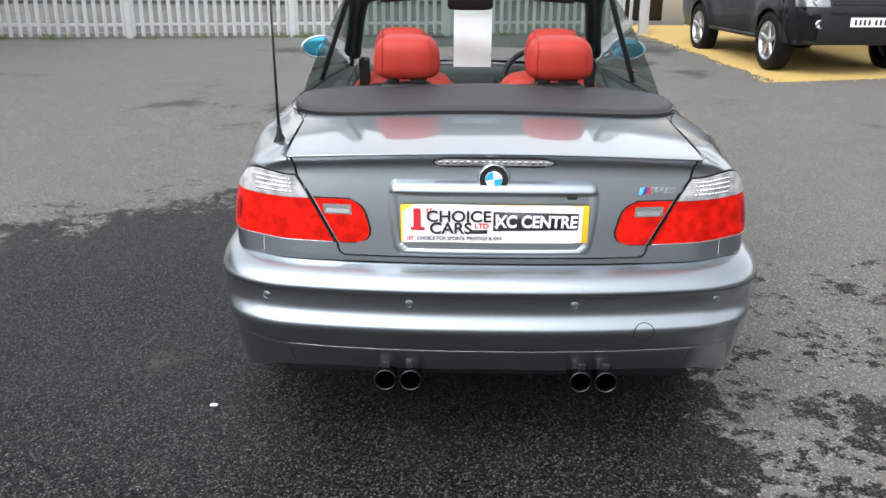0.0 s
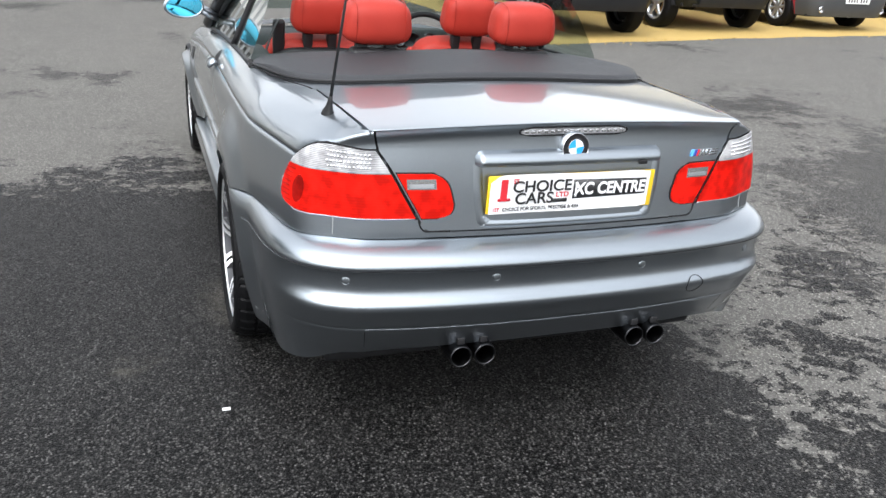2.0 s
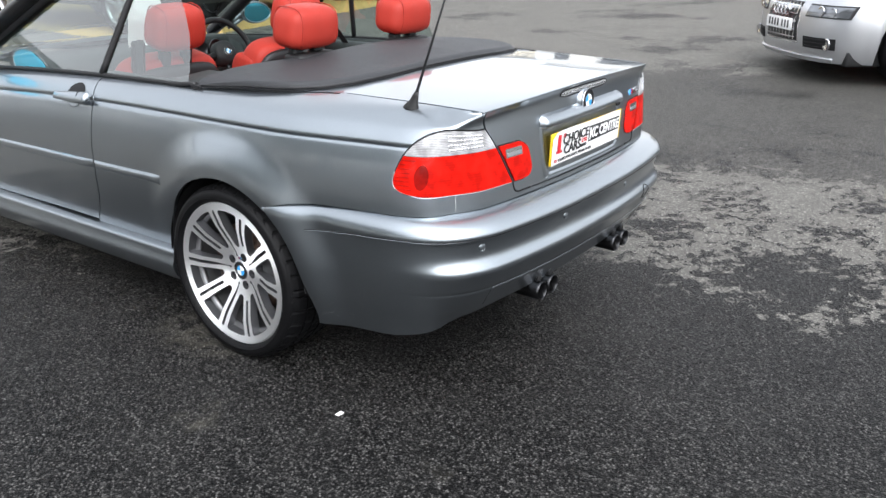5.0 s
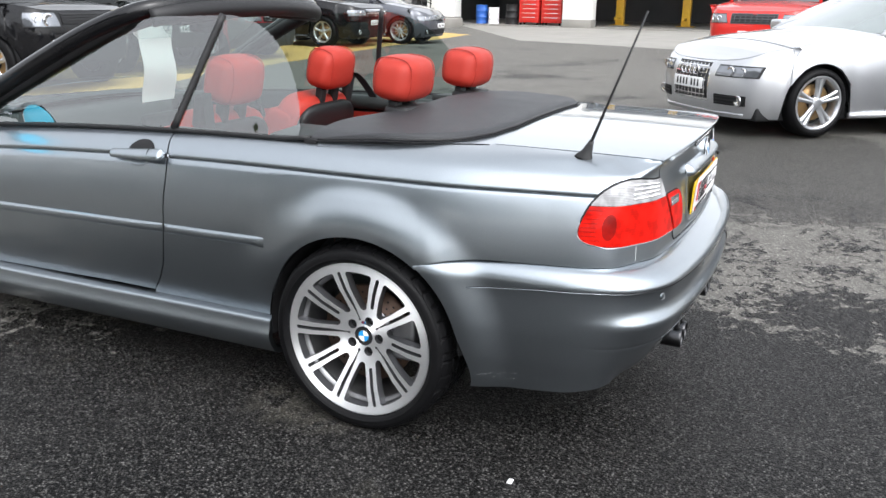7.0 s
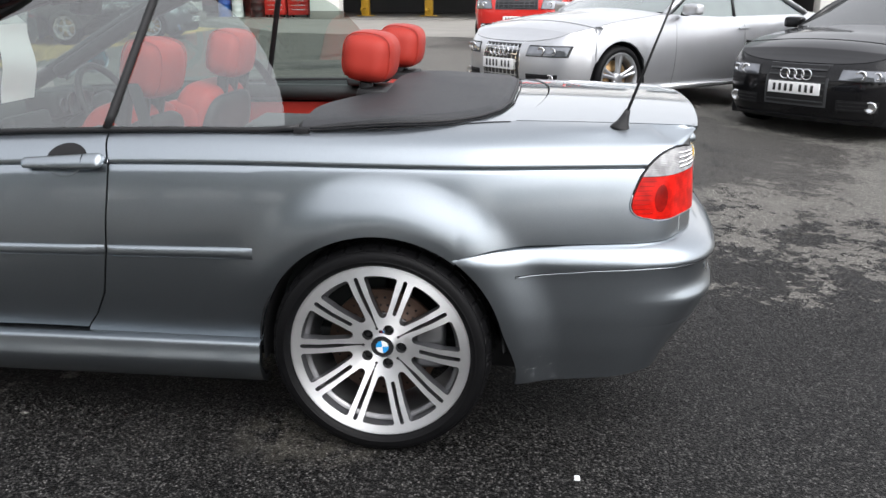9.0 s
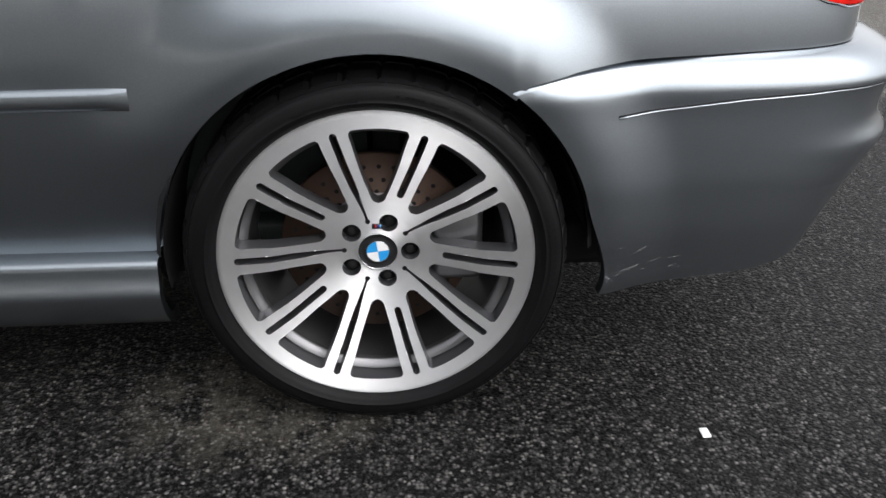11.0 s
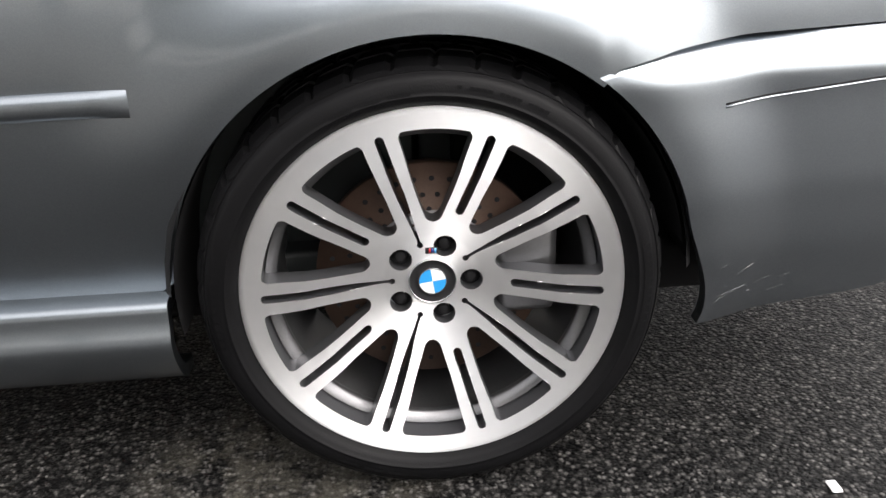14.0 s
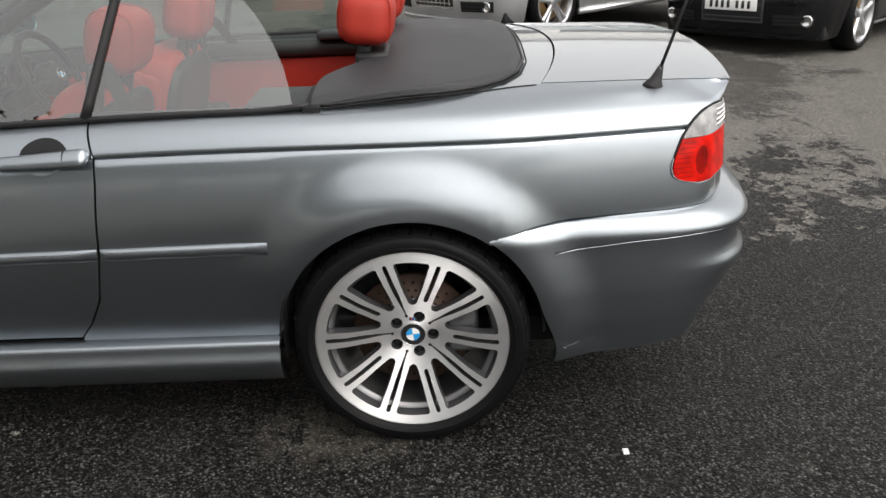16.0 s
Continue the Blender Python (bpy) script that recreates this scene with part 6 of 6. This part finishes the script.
            o.location = face(s * (x0 * .55 + x1 * .45) + dx, (z0 + z1) / 2, .008)
        iw, i0, i1 = f["intake"]
        if iw:
            it = panel("bumper_intake", s * (iw - .20), s * (iw + .14), i0, i1, .006, GAP, c, 8, 3)
            for k in range(3):
                z = i0 + (i1 - i0) * (k + .5) / 3
                panel("intake_slat", s * (iw - .19), s * (iw + .10), z - .005, z + .005, .012, PLASTIC, it, 6, 2, .004)
        o = part("fog_lamp", lathe([(0, .0), (.036, .002), (.05, .012), (.056, .0)], 24, "y"), CHROME if f["foglit"] else DULLSTEEL, c)
        o.location = face(s * f["fog"], (i0 + i1) / 2, .016)
    if f["low"]:
        panel("lower_grille", -.36, .36, clear + .06, f["plate"] - .09, .004, GAP, c, 12, 3)
    panel("front_lip", -.72, .72, clear + .0, clear + .035, .02, lower, c, 20, 2, .03)
    plate_with_bars(c, Matrix.Translation(face(0, f["plate"], .022)) @ Matrix.Rotation(math.pi, 4, "Z"))
    return c


def stand(x, y, fx, fy):
    """A pose on the ground with its nose along (fx, fy)."""
    return pose(x, y, ground_z(x, y), 0, 0, math.degrees(math.atan2(-fx, fy)))


COUPE_FACE = dict(grille=(.29, .33, .685), bars=7, gmat=PLASTIC, lamp=(.40, .80, .575, .665), plate=.475, intake=(.60, .29, .39), fog=.68, rings=True, ring_z=.605, low=False, foglit=True)
parked_car("silver_coupe", "silver two-door coupe with chrome grille and alloy wheels", "car", stand(6.55, 2.44, -.66, .75), PAINT_SILVER, L=4.63, W=.925, wb=2.75, fo=.86, r=.335, rim=.262, spokes=5, nose=.70, cowl=.97, belt=.93, roof=1.37,
           ws=(-.72, -1.5), back=(-2.45, -3.25), tail=.95, glass_mat=PALEGLASS, front=dict(COUPE_FACE, bars=5, upright=9, barmat=CHROME), spoke_w=.026, twin=True, clear=.17)
parked_car("black_coupe", "glossy black coupe with five-spoke alloy wheels", "car", stand(5.93, -.37, -.72, .69), PAINT_BLACK, L=4.63, W=.925, wb=2.75, fo=.86, r=.335, rim=.262, spokes=5, nose=.70, cowl=.97, belt=.93, roof=1.37,
           ws=(-.66, -1.45), back=(-2.45, -3.25), tail=.95, front=dict(COUPE_FACE, bars=6, barmat=GREYPLASTIC), spoke_w=.04, clear=.17)
OFFROAD = dict(suv=True, flare=.02, nose=1.02, cowl=1.15, belt=1.18, roof=1.88, ws=(-.62, -1.05), back=(-3.4, -3.55), tail=1.2, L=4.6, W=.92, wb=2.54, fo=.80, r=.375, rim=.25, clear=.38)
parked_car("black_off_roader", "tall black off-road estate with white number plate", "car", stand(4.97, 11.30, .08, -.99), PAINT_BLACK, **OFFROAD, lower=PLASTIC, spokes=5,
           front=dict(grille=(.48, .86, 1.00), bars=4, barmat=PLASTIC, frame=False, lamp=(.52, .84, .84, 1.0), plate=.66, intake=(0, .56, .70), fog=.62, lamp_round=True))
parked_car("dark_off_roader", "dark green off-road estate with black bumper", "car", stand(7.57, 11.95, .02, -1), PAINT_GREEN, **dict(OFFROAD, nose=.98, roof=1.80, wb=2.74, L=4.7), lower=PLASTIC, spokes=5,
           front=dict(grille=(.46, .80, .95), bars=8, barmat=GREYPLASTIC, frame=False, lamp=(.50, .84, .80, .95), plate=.68, intake=(0, .52, .66), fog=.62))
parked_car("red_van", "red panel van with unpainted dark grey bumper", "van", stand(10.2, 12.25, .02, -1), PAINT_VAN, suv=True, L=4.4, W=.90, wb=2.68, fo=.86, r=.32, rim=.20, spokes=8, nose=.92, cowl=1.12, belt=1.15, roof=1.82,
           ws=(-.30, -.95), back=(-3.3, -3.45), tail=1.2, lower=GREYPLASTIC, wrap=True, clear=.24, front=dict(grille=(.40, .70, .84), bars=4, barmat=CHROME, frame=False, lamp=(.46, .82, .72, .92), plate=.52, intake=(.55, .28, .42), fog=.66))
parked_car("black_crossover", "black crossover with silver five-spoke wheels", "car", stand(14.45, 12.6, .05, -1), PAINT_BLACK, suv=True, L=4.44, W=.92, wb=2.64, fo=.90, r=.35, rim=.24, spokes=5, nose=.88, cowl=1.08, belt=1.10, roof=1.64,
           ws=(-.35, -1.1), back=(-3.0, -3.35), tail=1.12, clear=.22, front=dict(grille=(.34, .72, .84), bars=4, lamp=(.44, .84, .72, .84), plate=.56, intake=(.58, .30, .42), fog=.66))
parked_car("grey_saloon", "dark grey saloon with multi-spoke alloy wheels", "car", stand(16.75, 11.9, .12, -1), PAINT_DARK, L=4.5, W=.90, wb=2.76, fo=.78, r=.325, rim=.245, spokes=10, nose=.70, cowl=.97, belt=.94, roof=1.42,
           ws=(-.45, -1.2), back=(-2.5, -3.2), tail=1.0, clear=.18, spoke_w=.014, front=dict(grille=(.26, .58, .68), bars=0, upright=11, lamp=(.40, .82, .58, .68), plate=.45, intake=(.58, .24, .36), fog=.66))
parked_car("red_off_roader", "bright red off-road estate with black mesh grille", "car", stand(14.3, 3.1, -1, .16), PAINT_RED, **dict(OFFROAD, roof=1.80, nose=.98, clear=.28, wb=2.75, L=4.8), spokes=5,
           front=dict(grille=(.40, .78, .93), bars=3, upright=8, barmat=DULLSTEEL, frame=True, lamp=(.48, .84, .78, .93), plate=.58, intake=(.58, .36, .50), fog=.66))


# ---- yard: chippings, fence, buildings ----
def sheet_on_ground(name, corners, material, label, lift=.012, n=24, ragged=.05):
    """A thin layer lying on the yard, with a slightly uneven rim."""
    A, B, C, D = [Vector((x, y, 0)) for x, y in corners]
    rnd = random.Random(4)
    rows = []
    for j in range(n + 1):
        t = j / n
        row = []
        for k in range(n + 1):
            u = k / n
            p = A.lerp(B, u).lerp(D.lerp(C, u), t)
            e = j in (0, n) or k in (0, n)
            p += Vector((rnd.uniform(-1, 1), rnd.uniform(-1, 1), 0)) * (ragged if e else 0)
            row.append(Vector((p.x, p.y, ground_z(p.x, p.y) + (lift if not e else .002))))
        rows.append(row)
    return part(name, grid_bm(rows, 0, lambda p: Vector((0, 0, 1))), material, None, label, kind="structure", category="ground")


sheet_on_ground("gravel_strip", ((3.86, 10.22), (22.0, 12.5), (26.0, 18.6), (3.3, 18.4)), GRAVEL, "strip of yellow stone chippings under the parked cars", n=40)
sheet_on_ground("concrete_apron", ((17.6, 4.0), (19.6, 10.0), (31.0, 17.0), (31.0, -3.0)), CONCRETE, "stained pale concrete apron before the workshop", .02)


def gravel_stones():
    """Loose stones along the rim of the chippings."""
    rnd = random.Random(9)
    bm = bmesh.new()
    for _ in range(900):
        u = rnd.random() ** 1.5
        x, y = 3.7 + 14 * u, 10.2 + 1.82 * u + rnd.gauss(.12, .12)
        if rnd.random() < .3:
            u = rnd.random()
            x, y = 3.86 - .6 * u + rnd.gauss(0, .08), 10.3 + 8 * u
        s = rnd.uniform(.006, .016)
        bmesh.ops.create_icosphere(bm, subdivisions=1, radius=s, matrix=Matrix.Translation((x, y, ground_z(x, y) + .008)) @ Matrix.Diagonal((1, rnd.uniform(.7, 1.2), .7, 1)))
    part("loose_chippings", bm, GRAVEL, None, "loose yellow stone chippings on the tarmac", False, "stuff", "gravel")


gravel_stones()


def palisade(x0, y0, x1, y1, height=2.1, pitch=.155):
    """Palisade fence: shaped steel pales on two rails between posts, over a low concrete edge."""
    d = Vector((x1 - x0, y1 - y0, 0))
    n = int(d.length / pitch)
    ang = math.degrees(math.atan2(d.y, d.x))
    fence = thing("palisade_fence", "weathered grey steel palisade fence along the yard", "fence", None)
    bm = bmesh.new()
    prof = ((-.034, .012), (-.018, .012), (-.012, .0), (.012, .0), (.018, .012), (.034, .012))
    rows = [[Vector((x, y, z)) for x, y in prof] for z in (.04, height - .08)]
    rows.append([Vector((x * .15, y, height)) for x, y in prof])
    base = part("pale", grid_bm(rows, .003, lambda p: Vector((0, -1, 0))), GALV, fence, smooth=False)
    me = base.data
    for k in range(n):
        p = Vector((x0, y0, 0)) + d * ((k + .5) / n)
        o = base if k == 0 else new("pale", me)
        o.parent = fence
        o.matrix_local = pose(p.x, p.y, ground_z(p.x, p.y), 0, 0, ang)
    for z in (.24, height - .30):
        for k in range(0, n, 18):
            a, b = Vector((x0, y0, 0)) + d * (k / n), Vector((x0, y0, 0)) + d * (min(n, k + 18) / n)
            o = part("rail", box_bm(0, (b - a).length, .016, .062, z - .024, z + .024, .004), GALV, fence, smooth=False)
            o.matrix_local = pose(a.x, a.y, ground_z(a.x, a.y), 0, 0, ang)
    for k in range(0, n + 1, 18):
        p = Vector((x0, y0, 0)) + d * (k / n)
        o = part("post", box_bm(-.05, .05, .0, .11, 0, height - .05, .004), GALV, fence, smooth=False)
        o.matrix_local = pose(p.x, p.y, ground_z(p.x, p.y), 0, 0, ang)
    kerb = part("fence_footing", box_bm(0, d.length, .10, .24, -.02, .09, .01), CONCRETE, fence)
    kerb.matrix_local = pose(x0, y0, ground_z((x0 + x1) / 2, (y0 + y1) / 2), 0, 0, ang)


palisade(-14.0, 13.25, 3.3, 16.05)
gate_post = part("gate_post", box_bm(3.40, 3.56, 16.0, 16.16, .2, 2.7, .01), GALV, None, "thick grey steel gate post", category="post")


def weeds():
    rnd = random.Random(3)
    bm = bmesh.new()
    for _ in range(60):
        u = rnd.random()
        cx, cy = -13 + 16.2 * u, 13.41 + 2.62 * u - rnd.uniform(.0, .10)
        for _ in range(rnd.randint(5, 22)):
            a, h = rnd.uniform(0, 6.28), rnd.uniform(.03, .13)
            x, y = cx + rnd.gauss(0, .05), cy + rnd.gauss(0, .03)
            w = .006
            lean = Vector((math.cos(a), math.sin(a), 0)) * h * .5
            z = ground_z(x, y)
            v = [bm.verts.new(q) for q in ((x - w, y, z), (x + w, y, z), (x + w * .4 + lean.x, y + lean.y, z + h * .8), (x + lean.x * 1.4, y + lean.y * 1.4, z + h))]
            bm.faces.new(v)
    part("weeds", bm, GRASS, None, "tufts of green weeds along the fence foot", False, "stuff", "plants")


weeds()


def window_unit(parent, x, z, w, h, y):
    """A window in a far wall: frame, dark pane and sill."""
    o = part("window", box_bm(-w / 2, w / 2, -.03, .03, -h / 2, h / 2, .01), RENDER_WHITE, parent)
    o.location = (x, y, z)
    part("pane", box_bm(-w / 2 + .06, w / 2 - .06, -.036, -.028, -h / 2 + .06, h / 2 - .06), DARKGLASS, o)
    part("sill", box_bm(-w / 2 - .05, w / 2 + .05, -.10, .0, -h / 2 - .07, -h / 2, .01), CONCRETE, o)


def build_back_building():
    """Low cream building behind the parked cars, with a dark door near its end."""
    b = thing("cream_building", "long low cream rendered building with grey sheet roof", "building", pose(0, 18.6, 0, 0, 0, 2))
    part("wall", box_bm(3.4, 30.0, 0, .3, .2, 4.2), CREAM, b, smooth=False)
    part("end_panel", box_bm(3.38, 5.0, -.02, .0, .2, 4.2), RENDER_WHITE, b, "white painted end bay")
    part("roof", box_bm(3.0, 30.4, -.5, 6, 4.2, 4.4, .03), ROOFSHEET, b, smooth=False)
    part("gutter", tube([(3.0, -.52, 4.18), (30.4, -.52, 4.18)], .06, 8), PLASTIC, b)
    d = part("door", box_bm(3.55, 4.45, -.06, -.02, .35, 2.40, .01), PAINT_BLACK, b, "dark wooden door")
    part("door_handle", box_bm(4.33, 4.37, -.10, -.06, 1.30, 1.42, .008), CHROME, d)
    for k in range(6):
        window_unit(b, 8 + 3.6 * k, 2.4, 1.5, 1.1, -.01)


def build_pale_building():
    """Pale building across the way behind the fence, seen between the pales."""
    b = thing("pale_building", "long pale rendered building with dark windows behind the fence", "building", pose(0, 27.0, 0, 0, 0, 7))
    part("wall", box_bm(-40, 6, 0, .3, .5, 6.0), RENDER_WHITE, b, smooth=False)
    part("roof", box_bm(-40.4, 6.4, -.5, 8, 6.0, 6.2, .03), ROOFSHEET, b, smooth=False)
    for k in range(11):
        for z in (2.6,):
            window_unit(b, -36 + 4.0 * k, z, 2.4, 1.3, -.01)
    part("plinth", box_bm(-40, 6, -.05, 0, .4, 1.1), CONCRETE, b, smooth=False)


def build_workshop():
    """Workshop with open bays between white piers, dark inside."""
    b = thing("workshop", "vehicle workshop with open bays between white piers", "building", pose(31, 1.1, .28))
    edges = [(16.1, 17.4), (10.0, 11.2), (3.4, 4.4), (-2.6, -1.8), (-9.5, -8.6)]
    for y0, y1 in edges:
        p = part("pier", box_bm(0, .8, y0, y1, .0, 3.6, .02), RENDER_WHITE, b, "white painted brick pier")
        part("pier_base", box_bm(-.01, .81, y0 - .01, y1 + .01, .0, .35, .01), CONCRETE, p)
    part("lintel", box_bm(.0, .8, -9.5, 18.6, 3.6, 5.4, .02), RENDER_WHITE, b, smooth=False)
    part("roof", box_bm(-.4, 14, -10, 19, 5.4, 5.6, .03), ROOFSHEET, b, smooth=False)
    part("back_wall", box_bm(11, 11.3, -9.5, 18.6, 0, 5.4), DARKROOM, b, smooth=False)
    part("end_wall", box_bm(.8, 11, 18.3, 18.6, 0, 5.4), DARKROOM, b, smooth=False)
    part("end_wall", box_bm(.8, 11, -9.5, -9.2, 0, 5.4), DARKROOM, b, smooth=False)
    part("inner_floor", box_bm(.0, 11, -9.4, 18.4, .03, .06), CONCRETE, b, smooth=False)


build_back_building(), build_pale_building(), build_workshop()


def drum(name, label, x, y, r, h, mat, cat):
    o = part(name, lathe([(0, 0), (r, 0), (r, .02), (r * .97, .04), (r * .97, h * .33), (r, h * .34), (r, h * .36), (r * .97, h * .37), (r * .97, h * .66), (r, h * .67), (r, h * .69), (r * .97, h * .70), (r * .97, h - .03), (r, h - .02), (r, h), (0, h - .01)], 28, "z"), mat, None, label, category=cat)
    o.location = (x, y, .34)


BLUEPAINT = pbr("blue_drum_paint", (0.03, 0.12, 0.45), 0.45, var=0.2)
YELLOWPAINT = pbr("yellow_lift_paint", (0.65, 0.38, 0.03), 0.45, var=0.15)
drum("oil_drum", "blue steel oil drum in the workshop bay", 32.4, 16.45, .27, .80, BLUEPAINT, "drum")
drum("oil_drum", "white plastic drum in the workshop bay", 32.2, 15.8, .24, .70, WHITE, "drum")
drum("oil_drum", "black drum in the workshop bay", 32.1, 14.9, .29, .85, PLASTIC, "drum")


def tool_chest(x, y):
    c = part("tool_chest", box_bm(-.3, .3, -.45, .45, .1, 1.15, .02), PAINT_RED, None, "red steel tool chest on castors", category="tool chest")
    c.location = (x, y, .34)
    for k in range(5):
        dr = part("drawer", box_bm(-.315, -.298, -.42, .42, .18 + .18 * k, .34 + .18 * k, .006), PAINT_RED, c)
        part("drawer_handle", box_bm(-.33, -.315, -.3, .3, .30 + .18 * k, .325 + .18 * k, .004), CHROME, dr)
    for sx in (-.24, .24):
        for sy in (-.38, .38):
            part("castor", lathe([(0, -.02), (.05, -.02), (.05, .02), (0, .02)], 14), RUBBER, c).location = (sx, sy, .05)


tool_chest(32.3, 14.1), tool_chest(32.3, 13.1)
for y in (10.9, 8.0):
    l = part("lift_post", box_bm(-.14, .14, -.18, .18, 0, 2.9, .02), YELLOWPAINT, None, "yellow two-post vehicle lift column", category="lift")
    l.location = (35.2, y, .34)
    part("foot_plate", box_bm(-.3, .3, -.35, .35, 0, .03, .005), YELLOWPAINT, l)
    part("lift_arm", box_bm(-.9, .1, -.06, .06, .25, .36, .02), YELLOWPAINT, l)


def build_tree(x, y, h, seed):
    """A broad tree: tapered trunk, limbs and a ragged crown of small leaves."""
    rnd = random.Random(seed)
    t = thing("tree", "broad dark green tree at the edge of the yard", "tree", pose(x, y, ground_z(x, y)), "trees beside the yard")
    bm = tube([(0, 0, -.1), (.05, .03, h * .25), (.0, .1, h * .5), (.1, .0, h * .75)], [h * .035, h * .028, h * .02, h * .008], 10)
    tips = []
    for k in range(11):
        a, z = rnd.uniform(0, 6.28), h * rnd.uniform(.28, .7)
        e = Vector((math.cos(a), math.sin(a), .6)) * h * rnd.uniform(.2, .34)
        p = Vector((.03, .05, z))
        tube([p, p + e * .5 + Vector((0, 0, .1)), p + e], [h * .012, h * .008, h * .003], 6, bm)
        tips += [p + e, p + e * .6]
    part("trunk", bm, BARK, t)
    verts, faces = [], []
    tips += [Vector((rnd.gauss(0, h * .12), rnd.gauss(0, h * .12), h * rnd.uniform(.5, .95))) for _ in range(16)]
    for p in tips:
        for _ in range(260):
            q = p + Vector((rnd.gauss(0, h * .075), rnd.gauss(0, h * .075), rnd.gauss(0, h * .06)))
            s = rnd.uniform(.05, .11)
            u = Vector((rnd.gauss(0, 1), rnd.gauss(0, 1), rnd.gauss(0, 1))).normalized() * s
            w = u.cross(Vector((rnd.gauss(0, 1), rnd.gauss(0, 1), rnd.gauss(0, 1)))).normalized() * s * .6
            i = len(verts)
            verts += [q - u, q + w, q + u, q - w]
            faces.append((i, i + 1, i + 2, i + 3))
    me = bpy.data.meshes.new("crown")
    me.from_pydata(verts, [], faces)
    me.materials.append(LEAF)
    o = new("crown", me)
    o.parent = t


for k, (x, y, h) in enumerate(((-12.2, 5.8, 5.4), (-11.8, 7.7, 6.1), (-12.4, 9.6, 5.6), (-11.6, 11.3, 6.2), (-12.3, 13.0, 5.8), (-13.0, 3.8, 4.8), (-25.2, -2.8, 5.8), (-26.2, -6.5, 6.4))):
    build_tree(x, y, h, 20 + k)


def build_ramp():
    """Low cream ramp wall with a dark tubular handrail, between the parked cars and the workshop."""
    r = thing("access_ramp", "low cream rendered ramp wall with dark tubular handrail", "ramp", pose(26, 15.7, .24))
    part("ramp_wall", box_bm(0, .25, 0, 1.05, 0, .55, .02), CREAM, r)
    part("ramp_deck", box_bm(.25, 2.6, 0, 1.05, 0, .40, .02), CONCRETE, r)
    for y in (.25, .62, 1.0):
        part("rail_post", tube([(.12, y, .55), (.12, y, 1.18)], .022, 8), PLASTIC, r)
    for z in (.72, .90, 1.08, 1.18):
        part("handrail", tube([(.12, .20, z - .12), (.12, .62, z), (.12, 1.04, z)], .020, 8), PLASTIC, r)


build_ramp()
